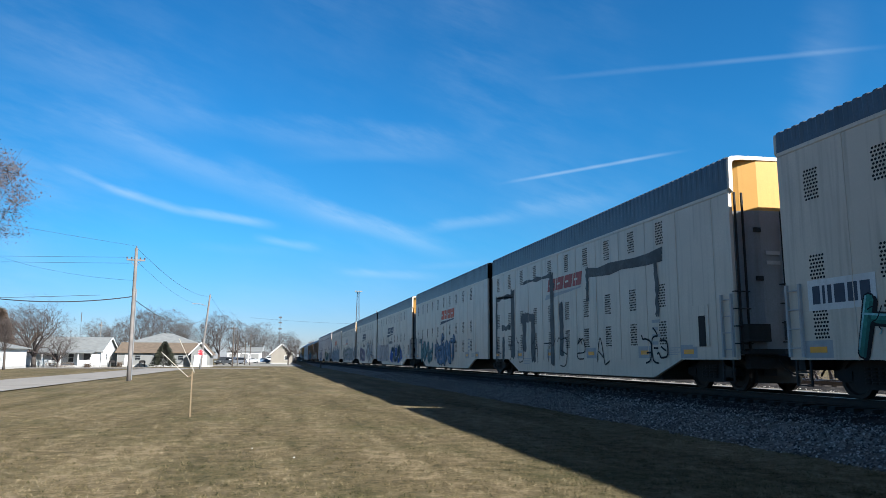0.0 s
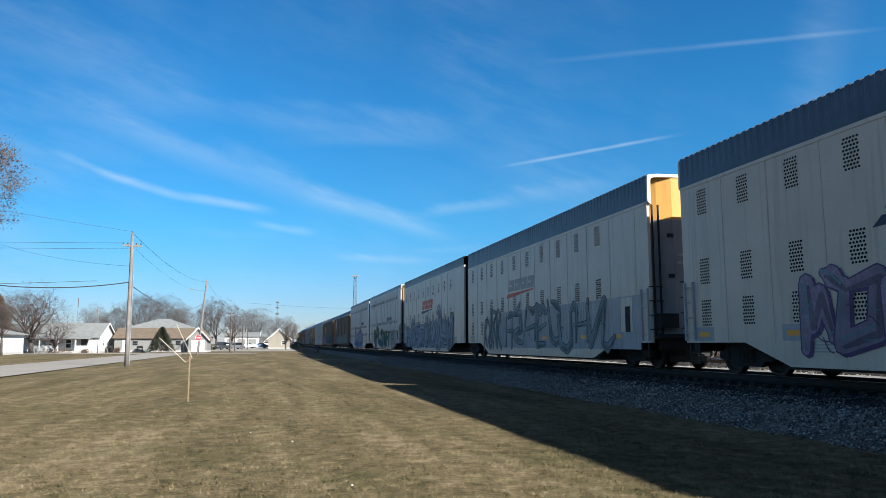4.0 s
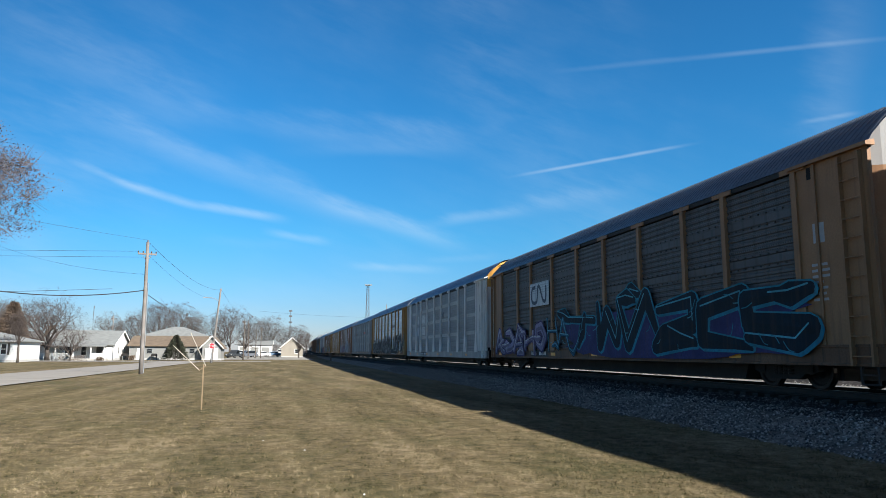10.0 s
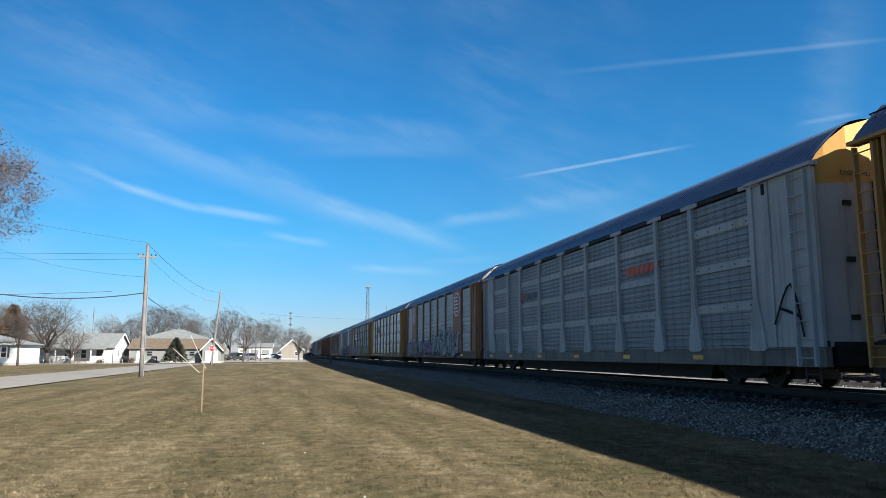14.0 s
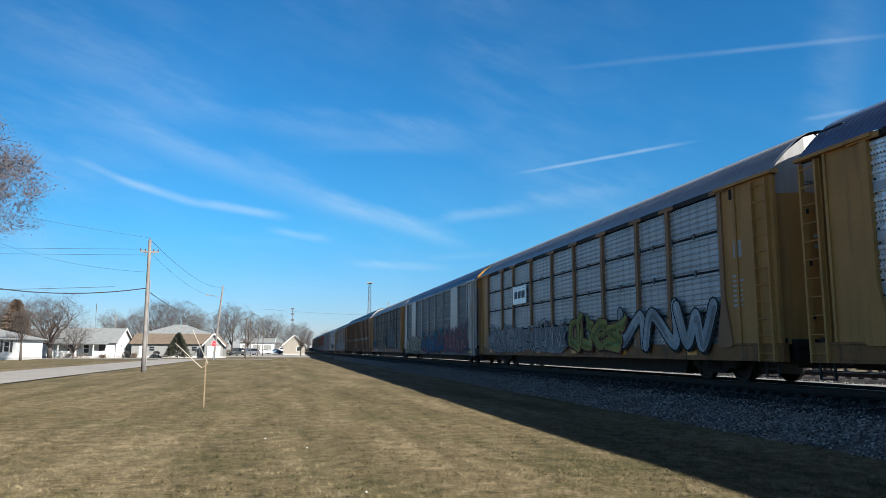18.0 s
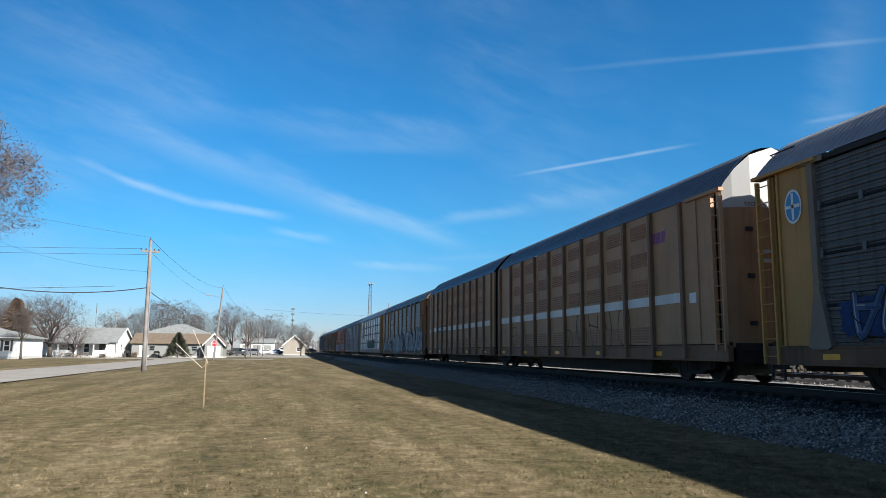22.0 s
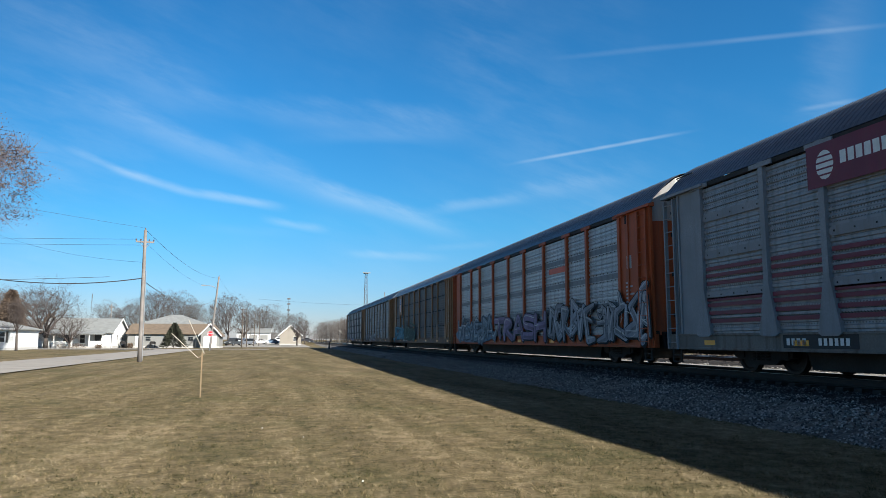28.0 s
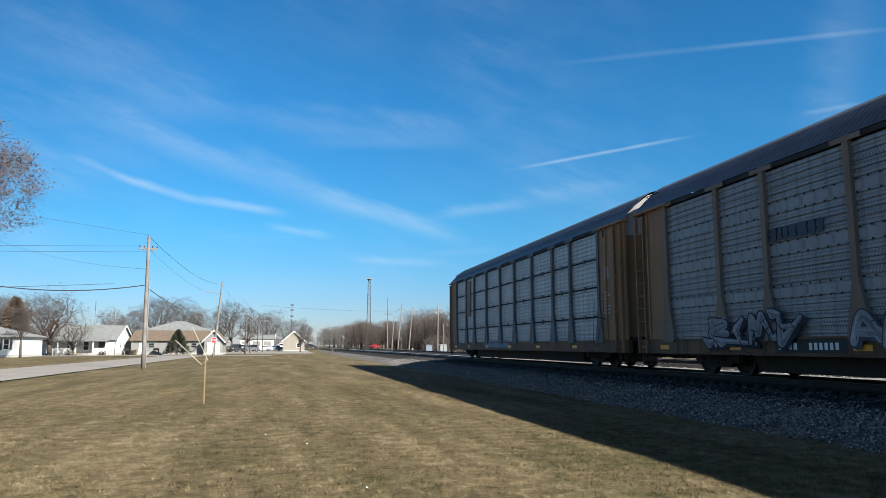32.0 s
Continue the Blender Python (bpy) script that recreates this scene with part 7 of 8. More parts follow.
def hip_house(x0, x1, y0, y1, eave, ridge, wall, roof, label, over=0.5):
    base = gz(y0)
    ob = thing("house", label, "house", pose(0, 0, base), group="houses along the street")
    part("wall", Shape().box(x0, x1, y0, y1, 0, eave), wall, ob)
    part("foundation", Shape().box(x0 - 0.06, x1 + 0.06, y0 - 0.06, y1 + 0.06, -0.1, 0.35), CONCRETE, ob, "concrete foundation")
    run_in = min(x1 - x0, y1 - y0) / 2 + over
    X0, X1, Y0, Y1 = x0 - over, x1 + over, y0 - over, y1 + over
    mid = (Y0 + Y1) / 2
    s = Shape()
    a, b = (X0 + run_in, mid, ridge), (X1 - run_in, mid, ridge)
    c = [(X0, Y0, eave), (X1, Y0, eave), (X1, Y1, eave), (X0, Y1, eave)]
    s.poly([c[0], c[1], b, a]).poly([c[1], c[2], b]).poly([c[2], c[3], a, b]).poly([c[3], c[0], a])
    s.box(X0, X1, Y0, Y1, eave - 0.12, eave)
    part("roof", s, roof, ob, "shingled hip roof")
    g = Shape().box(X0 - 0.04, X1 + 0.04, Y0 - 0.05, Y0, eave - 0.16, eave + 0.02)
    part("fascia", g, TRIM, ob, "white fascia board")
    return ob


# far-left white house
h = hip_house(-52, -36.6, 110.5, 121, 3.0, 4.6, SIDING, SHINGLE_G, "white-sided bungalow with a grey hip roof")
for x in (-38.0, -39.4, -41.5):
    window(h, x, 110.5, 1.15, 0.62, 1.35, "y")
part("shutter", Shape().box(-38.75, -38.5, 110.42, 110.5, 1.05, 2.6), SHINGLE_D, h, "dark shutter")
part("shutter", Shape().box(-37.5, -37.25, 110.42, 110.5, 1.05, 2.6), SHINGLE_D, h, "dark shutter")
# white annex behind
h = hip_house(-56, -45.9, 155, 165, 3.2, 5.6, SIDING, SHINGLE_D, "white-sided house with a dark hip roof")
for x in (-49.0, -47.2):
    window(h, x, 155, 1.2, 0.55, 1.3, "y", SHINGLE_G)
# white gable house with porch
h = gable_house(-40.5, -28.9, 134, 147, 2.75, 5.15, "x", SIDING, SHINGLE_G, "white gable house with a long open porch")
window(h, -28.9, 138.0, 1.3, 0.8, 1.0, "x")
window(h, -28.9, 142.4, 1.4, 0.8, 0.9, "x")
for x in (-36.2, -33.6):
    window(h, x, 134, 0.9, 0.8, 1.4, "y")
part("door", Shape().box(-31.6, -30.6, 133.9, 134.0, 0.35, 2.45), SHINGLE_D, h, "dark front door")
porch = Shape()
porch.prism([(131.2, 2.35), (131.2, 2.48), (134.2, 2.95), (134.2, 2.80)], "x", -40.6, -29.6)
part("porch_roof", porch, SHINGLE_G, h, "grey porch roof")
part("porch_floor", Shape().box(-40.4, -29.6, 131.4, 134, 0.0, 0.35), CONCRETE, h)
for x in (-40.2, -37.4, -34.6, -31.9, -29.8):
    part("porch_post", Shape().box(x - 0.08, x + 0.08, 131.45, 131.6, 0.35, 2.36), TRIM, h, "white porch post")
for a, b in ((-40.1, -37.5), (-37.3, -34.7), (-31.8, -29.9)):
    rail = Shape().box(a, b, 131.48, 131.56, 1.15, 1.24)
    for i in range(14):
        x = a + (b - a) * (i + 0.5) / 14
        rail.box(x - 0.045, x + 0.045, 131.49, 131.55, 0.35, 1.15)
    part("porch_rail", rail, TRIM, h, "white porch railing", kind="stuff")
part("gutter_pipe", Shape().tube((-28.8, 133.8, 0.1), (-28.8, 133.8, 2.7), 0.05), TRIM, h)
# long grey house with a tan roof
h = gable_house(-27.5, -14.4, 140, 150, 2.65, 4.35, "x", GREYWALL, SHINGLE_T, "long grey house with a tan shingle roof")
for x in (-24.0, -20.8, -16.6):
    window(h, x, 140, 1.3, 0.85, 0.75, "y", SHINGLE_G)
part("door", Shape().box(-26.2, -25.3, 139.9, 140.0, 0.1, 2.15), TRIM, h, "white side door")
h = gable_house(-14.6, -11.3, 138.2, 146, 2.6, 4.35, "y", GREYWALL, SHINGLE_T, "grey gable wing with white barge boards")
part("garage_door", Shape().box(-14.1, -11.8, 138.1, 138.2, 0.05, 2.2), TRIM, h, "pale garage door")
s = Shape()
s.box(-15.6, -14.75, 139.4, 139.6, 0.1, 1.9)
part("fence_panel", s, GREYWALL, h)
# hip-roofed house behind
hip_house(-29.3, -16.2, 160, 171, 4.7, 6.9, GREYWALL, SHINGLE_G, "taller house with a pale grey hip roof")
# tan gable house
h = gable_house(-0.6, 5.0, 195, 204, 2.75, 5.2, "y", TANWALL, SHINGLE_D, "tan gable house with white barge boards")
window(h, 3.4, 195, 1.1, 0.9, 1.0, "y")
# white shed building
h = gable_house(-13.5, -3.5, 226, 236, 3.4, 4.6, "x", SIDING, SHINGLE_G, "long white metal-sided building")
for x in (-11.8, -8.6, -5.4):
    part("bay_door", Shape().box(x - 1.1, x + 1.1, 225.9, 226, 0.05, 2.6), GREYWALL, h, "grey bay door")
hip_house(-46, -40, 178, 188, 3.0, 5.0, GREYWALL, SHINGLE_D, "dark house behind the trees")


# ---- trees
def limb(s, rng, p, d, length, r, depth, tips, droop=0.0, spread=0.55, split=(2, 3)):
    segs = 3 if depth > 2 else 2
    q, dd, rr = p, d.copy(), r
    for i in range(segs):
        dd = (dd + Vector((rng.uniform(-1, 1), rng.uniform(-1, 1), rng.uniform(-0.6, 0.8))) * 0.16 + Vector((0, 0, 0.05 - droop))).normalized()
        e = q + dd * length / segs
        r2 = rr * (0.86 if depth else 0.6)
        s.tube(q, e, rr, r2, 6 if depth > 3 else (4 if depth > 1 else 3), caps=False)
        if depth > 1 and i < segs - 1 and rng.random() < 0.75:
            side = dd.cross(Vector((rng.uniform(-1, 1), rng.uniform(-1, 1), rng.uniform(-1, 1)))).normalized()
            limb(s, rng, e, (dd * 0.55 + side * 0.85).normalized(), length * 0.62, r2 * 0.6, depth - 2, tips, droop, spread, split)
        q, rr = e, r2
    if depth <= 0:
        tips.append(q)
        return
    turn0 = rng.uniform(0, 6.28)
    k = rng.randint(*split)
    u = dd.orthogonal().normalized()
    w = dd.cross(u)
    for i in range(k):
        a = turn0 + 2 * math.pi * i / k + rng.uniform(-0.5, 0.5)
        v = (dd + (u * math.cos(a) + w * math.sin(a)) * rng.uniform(0.6, 1.2) * spread).normalized()
        limb(s, rng, q, v, length * rng.uniform(0.66, 0.86), rr * (0.78 if k == 2 else 0.68), depth - 1, tips, droop, spread, split)


def bare_tree(x, y, height, seed, depth=6, leaves=0, spread=0.55, label="", m_twig=None, r=None, split=(2, 3), fork=0.17, base=None, width=1.0):
    rng = random.Random(seed)
    ob = thing("tree", label or "bare winter tree with fine grey-brown twigs", "tree", pose(x, y, gz(y) - 0.05 if base is None else base), group="bare trees")
    r = r or height * 0.02
    trunk = Shape()
    a = Vector((0, 0, 0))
    lean = Vector((rng.uniform(-0.06, 0.06), rng.uniform(-0.06, 0.06), 1))
    stem = [a + lean * height * fork * i / 3 for i in range(4)]
    trunk.chain(stem, [r * 1.35, r * 1.05, r, r * 0.92], 9)
    a = stem[3]
    part("trunk", trunk, BARK, ob, smooth=True)
    crown, tips = Shape(), []
    k = rng.randint(5, 6)
    for i in range(k):
        t = 2 * math.pi * i / k + rng.uniform(-0.4, 0.4)
        out = rng.uniform(0.25, 0.9) * width
        d = Vector((math.cos(t) * out, math.sin(t) * out, 1)).normalized() if i else Vector((0.05, 0, 1))
        limb(crown, rng, a, d, height * (1 - fork) * 0.30, r * 0.85, depth - 1, tips, 0.01, spread, split)
    # fine sprays at the ends of the branches
    for p in tips:
        for _ in range(4):
            d = Vector((rng.uniform(-1, 1), rng.uniform(-1, 1), rng.uniform(-0.5, 1))).normalized()
            q = p + d * height * rng.uniform(0.04, 0.10)
            n = d.orthogonal().normalized() * height * (0.0009 if height > 16 else 0.0013)
            crown.poly([tuple(p - n), tuple(p + n), tuple(q)])
    top = max(v[2] for v in crown.v)
    reach = sorted(math.hypot(v[0], v[1]) for v in crown.v)[int(len(crown.v) * 0.97)]
    f = 0.40 * height * width / reach
    crown.v = [(v[0] * f, v[1] * f, a.z + (v[2] - a.z) * (height - a.z) / max(0.1, top - a.z)) for v in crown.v]
    part("crown", crown, m_twig or TWIG, ob, "bare branches and twigs")
    if leaves:
        lf = Shape()
        for p in tips:
            p = Vector((p.x * f, p.y * f, a.z + (p.z - a.z) * (height - a.z) / max(0.1, top - a.z)))
            for _ in range(leaves):
                c = p + Vector((rng.gauss(0, 0.28), rng.gauss(0, 0.28), rng.gauss(0, 0.25)))
                d = Vector((rng.uniform(-1, 1), rng.uniform(-1, 1), rng.uniform(-1, 0.2))).normalized()
                e = d.orthogonal().normalized()
                L = rng.uniform(0.05, 0.11)
                lf.poly([tuple(c - e * L * 0.4), tuple(c + d * L), tuple(c + e * L * 0.4), tuple(c - d * L * 0.7)])
        part("leaves", lf, LEAF, ob, "clinging dry purple-brown leaves", kind="stuff")
    return ob


bare_tree(-25.9, 45.0, 19.8, 11, 7, 26, 0.6, "large tree with clinging dry purple-brown leaves", TWIG_G, fork=0.2, width=1.42)
bare_tree(-38.0, 129.5, 12.9, 8, 6, 0, 0.75, "bare spreading tree before the white porch house", width=1.45, r=0.36, fork=0.14, split=(2, 2))
bare_tree(-33.8, 127.0, 7.4, 5, 6, 0, 0.75, "small bare spreading tree before the porch", width=1.7, fork=0.12, split=(2, 2))
bare_tree(-34.8, 106.5, 7.4, 7, 6, 0, 0.45, "slim bare tree before the white bungalow", width=0.7, fork=0.3)
for i, (x, y, hh, w) in enumerate(((-45.5, 205, 12.5, 0.9), (-31.3, 187.4, 15, 1.1), (-27.0, 198, 15, 1.2), (-22.6, 198.7, 12.4, 1.0), (-13.4, 189.5, 14.4, 1.0), (-18.5, 209.2, 12.4, 1.1), (-4.3, 232, 13.4, 1.2),
                                   (3.6, 178.0, 8.6, 1.0), (-50.7, 170, 13.4, 1.1), (-57, 165, 13.4, 1.0), (-33.6, 177, 11.4, 0.9), (-10.2, 205, 12.6, 1.0), (0.8, 236, 10.5, 1.1), (-63, 180, 14, 1.0), (-40.5, 196, 10, 1.0), (-26, 215, 13, 1.0), (-8, 250, 13, 1.2), (6.5, 215, 8.0, 0.9))):
    bare_tree(x, y, hh, 20 + i, 6, 0, 0.55, "", TWIG if i % 3 else TWIG_G, width=w)


def conifer(x, y, height, width, m, label, seed, name="evergreen_tree"):
    rng = random.Random(seed)
    ob = thing(name, label, "tree", pose(x, y, gz(y) - 0.03), group="evergreens")
    part("trunk", Shape().tube((0, 0, 0), (0, 0, height * 0.95), height * 0.022, 0.01, 7), BARK, ob)
    s = Shape()
    for i in range(2200):
        t = rng.random() ** 0.75
        z = height * (0.03 + 0.95 * t)
        rad = width / 2 * (1 - t) ** 0.8 * (0.45 + 0.55 * rng.random()) + 0.03
        a = rng.uniform(0, 6.283)
        c = Vector((rad * math.cos(a), rad * math.sin(a), z))
        d = Vector((math.cos(a), math.sin(a), rng.uniform(-0.2, 0.5))).normalized()
        n = d.cross(Vector((0, 0, 1))).normalized()
        L = height * rng.uniform(0.04, 0.09)
        s.poly([tuple(c - d * L * 0.5 - n * L * 0.3), tuple(c + d * L), tuple(c - d * L * 0.5 + n * L * 0.3), tuple(c - d * L * 0.3 + Vector((0, 0, L * 0.4)))])
        s.poly([tuple(c - d * L * 0.4), tuple(c + d * L * 0.7 + Vector((0, 0, L * 0.4))), tuple(c + n * L * 0.5)])
    part("foliage", s, m, ob, "dense dark needles")
    return ob


conifer(-18.7, 134.5, 4.5, 5.0, NEEDLE, "dark green pyramid evergreen before the grey house", 51)
conifer(-47.2, 140.5, 10.2, 7.5, RUSTBUSH, "rusty brown overgrown conifer behind the bungalow", 52)
conifer(-41.5, 143, 6.2, 6.0, RUSTBUSH, "brown overgrown conifer beside the porch house", 53)


def bush(x, y, w, h, m, label, seed):
    rng = random.Random(seed)
    ob = thing("bush", label, "bush", pose(x, y, gz(y)), group="low bushes")
    s = Shape()
    for i in range(420):
        a, t = rng.uniform(0, 6.283), rng.random()
        c = Vector((w / 2 * math.cos(a) * math.sqrt(rng.random()), w * 0.3 * math.sin(a), h * t * (0.7 + 0.3 * rng.random())))
        d = Vector((rng.uniform(-1, 1), rng.uniform(-1, 1), rng.uniform(0, 1))).normalized() * h * 0.22
        n = d.orthogonal().normalized() * h * 0.05
        s.poly([tuple(c - n), tuple(c + n), tuple(c + d)])
    part("foliage", s, m, ob)


for i, (x, y, w, hh) in enumerate(((-34.0, 129.0, 4.6, 0.9), (-44.5, 153.5, 2.2, 1.0), (-46.6, 153.5, 2.0, 0.9), (-30.2, 130.8, 1.2, 0.7), (-26.8, 139.0, 1.0, 0.9))):
    bush(x, y, w, hh, RUSTBUSH, "low dry brown bush", 60 + i)


def woods(name, n, box, heights, seed, label, m=TWIG, per=330):
    rng = random.Random(seed)
    s = Shape()
    x0, x1, y0, y1 = box
    for _ in range(n):
        x, y, h = rng.uniform(x0, x1), rng.uniform(y0, y1), rng.uniform(*heights)
        b = gz(y)
        s.tube((x, y, b), (x + rng.uniform(-0.4, 0.4), y, b + h * 0.8), 0.20, 0.05, 5, caps=False)
        for _ in range(per):
            z = b + h * (0.12 + 0.75 * rng.random())
            a = rng.uniform(0, 6.283)
            p = Vector((x + rng.gauss(0, 0.12 * h), y + rng.gauss(0, 0.12 * h), z))
            d = Vector((math.cos(a) * 0.7, math.sin(a) * 0.7, rng.uniform(0.3, 1.2))).normalized() * h * rng.uniform(0.08, 0.2)
            w = d.orthogonal().normalized() * 0.05
            s.poly([tuple(p - w), tuple(p + w), tuple(p + d)])
    return tagged(part(name, s, m), label, "woods", kind="stuff")


woods("woods", 80, (24, 60, 246, 300), (8.5, 11.5), 71, "bare brown winter woods beyond the tracks")
woods("woods", 90, (36, 72, 150, 226), (9.5, 13), 72, "bare brown winter woods beyond the tracks")
woods("woods", 70, (19, 45, 310, 420), (8.5, 12.5), 73, "bare brown winter woods beyond the tracks", TWIG_G)
woods("brush", 46, (31, 40, 150, 225), (2.5, 4.5), 74, "tangled brown brush at the edge of the woods", TWIG, 330)
woods("brush", 300, (30.5, 40, -30, 128), (1.0, 1.9), 78, "low brown brush beyond the second track", TWIG, 120)
woods("woods", 60, (-30, 30, 640, 820), (7, 11), 75, "far bare tree line on the horizon", TWIG_G, 160)
woods("woods", 26, (-110, -20, 240, 330), (7, 11), 76, "bare trees behind the houses", TWIG_G, 130)
woods("woods", 30, (-120, -60, 170, 230), (8, 12), 77, "bare trees behind the houses", TWIG, 140)


# ---- towers
def lattice_tower(x, y, height, w0, w1, label, name="light_tower", platform=True):
    ob = thing(name, label, "tower", pose(x, y, gz(y)))
    legs = [(-1, -1), (1, -1), (1, 1), (-1, 1)]
    for a, b in legs:
        part("leg", Shape().tube((a * w0 / 2, b * w0 / 2, 0), (a * w1 / 2, b * w1 / 2, height), 0.10, 0.07, 6), DULLSTEEL, ob)
    s = Shape()
    n = 12
    for i in range(n):
        z0, z1 = height * i / n, height * (i + 1) / n
        for j in range(4):
            (a, b), (c, d) = legs[j], legs[(j + 1) % 4]
            wa, wb = w0 + (w1 - w0) * i / n, w0 + (w1 - w0) * (i + 1) / n
            s.tube((a * wa / 2, b * wa / 2, z0), (c * wb / 2, d * wb / 2, z1), 0.045, sides=4)
            s.tube((c * wa / 2, d * wa / 2, z0), (a * wb / 2, b * wb / 2, z1), 0.045, sides=4)
            s.tube((a * wb / 2, b * wb / 2, z1), (c * wb / 2, d * wb / 2, z1), 0.04, sides=4)
    part("bracing", s, DULLSTEEL, ob, "crossed steel bracing")
    if platform:
        part("platform", Shape().box(-1.1, 1.1, -1.1, 1.1, height, height + 0.2), DULLSTEEL, ob)
        for k in (-1.35, -0.62, 0.1, 0.82, 1.55):
            part("flood_lamp", Shape().box(k - 0.35, k + 0.15, -1.9, -1.6, height + 0.0, height + 0.5), GREYWALL, ob, "pale flood lamp")
    return ob


lattice_tower(37.2, 327.9, 31.6, 2.1, 0.9, "tall steel lattice tower with flood lamps")
ob = thing("radio_mast", "thin radio mast with aerials, far off", "mast", pose(3.2, 420, 0.6))
part("post", Shape().tube((0, 0, 0), (0, 0, 25), 0.22, 0.10, 6), DULLSTEEL, ob)
for z in (24.0, 21.0, 17.5):
    part("aerial", Shape().box(-0.9, 0.9, -0.1, 0.1, z, z + 0.9), DULLSTEEL, ob)
ob = thing("radio_mast", "thin aerial mast behind the porch house", "mast", pose(-42.4, 174.9, 0.2))
part("post", Shape().tube((0, 0, 0), (0, 0, 11.6), 0.05, 0.03, 5), DULLSTEEL, ob)
part("aerial", Shape().box(-0.06, 0.06, -0.06, 0.06, 9.4, 11.6), DARKPOLE, ob)


# ---- vehicles
TYRE = mat("tyre_rubber", (0.015, 0.015, 0.015), 0.9, 0, 0.2, 5, 30, 0.1)
CHROME = mat("wheel_alloy", (0.5, 0.5, 0.5), 0.3, 0.9, 0.1, 5, 30, 0)
LIGHT = mat("lamp_lens", (0.6, 0.6, 0.58), 0.15, 0, 0.05, 5, 30, 0)
TAIL = mat("tail_lens", (0.35, 0.01, 0.01), 0.2, 0, 0.05, 5, 30, 0)


def vehicle(x, y, turn, col, label, category="car", kind="suv", z=None):
    ob = thing(category if category != "car" else "parked_car", label, category, pose(x, y, (gz(y) + 0.06) if z is None else z, 0, 0, turn), group="vehicles in the distance")
    m = mat("car_paint_%02d%02d%02d" % tuple(int(c * 99) for c in col), col, 0.3, 0.1, 0.06, 2, 20, 0)
    L, W = (4.7, 1.85) if kind != "truck" else (5.6, 1.95)
    H = {"suv": 1.72, "sedan": 1.45, "truck": 1.85}[kind]
    low = [(-L / 2, 0.35), (-L / 2 - 0.02, 0.75), (-L / 2 + 0.12, 0.95), (-L * 0.2, 1.02), (L * 0.5 - 0.1, 1.0), (L / 2, 0.8), (L / 2, 0.35)]
    part("body", Shape().prism(low, "y", -W / 2, W / 2), m, ob)
    top = {"suv": [(-L * 0.27, 1.0), (-L * 0.12, H - 0.08), (-L * 0.02, H), (L * 0.40, H - 0.03), (L * 0.48, 1.0)],
           "sedan": [(-L * 0.22, 1.0), (-L * 0.05, H - 0.04), (L * 0.05, H), (L * 0.2, H - 0.05), (L * 0.38, 1.0)],
           "truck": [(-L * 0.2, 1.0), (-L * 0.1, H - 0.08), (0, H), (L * 0.1, H - 0.04), (L * 0.13, 1.0)]}[kind]
    part("cabin", Shape().prism(top, "y", -W / 2 + 0.12, W / 2 - 0.12), m, ob)
    cx = sum(p for p, q in top) / 5
    glass = [(cx + (p - cx) * 0.9, 1.03 + (q - 1.0) * 0.82) for p, q in top]
    for e in (-1, 1):
        a, b = sorted((e * (W / 2 - 0.13), e * (W / 2 - 0.105)))
        part("side_window", Shape().prism(glass, "y", a, b), GLASS, ob, "dark glass")
        for px in (-L * 0.31, L * 0.31):
            w = part("wheel", Shape().tube((px, e * (W / 2 - 0.22), 0.34), (px, e * (W / 2 + 0.02), 0.34), 0.34, sides=18), TYRE, ob)
            part("rim", Shape().tube((px, e * (W / 2 + 0.02), 0.34), (px, e * (W / 2 + 0.03), 0.34), 0.2, sides=12), CHROME, w)
        part("headlight", Shape().box(-L / 2 - 0.03, -L / 2 + 0.05, e * 0.65 - 0.16, e * 0.65 + 0.16, 0.68, 0.84), LIGHT, ob)
        part("tail_light", Shape().box(L / 2 - 0.05, L / 2 + 0.02, e * 0.72 - 0.12, e * 0.72 + 0.12, 0.7, 0.95), TAIL, ob)
    return ob


vehicle(-1.2, 233.6, 0, (0.75, 0.76, 0.78), "white sport utility vehicle on the far street", z=0.66)
vehicle(7.3, 233.8, 0, (0.03, 0.03, 0.035), "black sedan on the far street", kind="sedan", z=0.74)
vehicle(28.6, 233.5, 58, (0.24, 0.012, 0.02), "red sedan beyond the tracks", kind="sedan", z=0.74)
vehicle(-6.0, 205.0, 20, (0.74, 0.75, 0.76), "white sedan parked on the gravel lot", kind="sedan")
vehicle(-11.2, 176.0, 65, (0.04, 0.045, 0.05), "dark pickup parked on the gravel lot", kind="truck")
vehicle(-8.8, 186.0, 30, (0.10, 0.11, 0.13), "dark grey car parked on the gravel lot")
vehicle(-3.0, 209.0, 10, (0.12, 0.18, 0.26), "blue-grey sedan parked on the gravel lot", kind="sedan")
vehicle(-12.5, 214.0, 10, (0.7, 0.71, 0.72), "white van parked beside the shed", kind="suv")


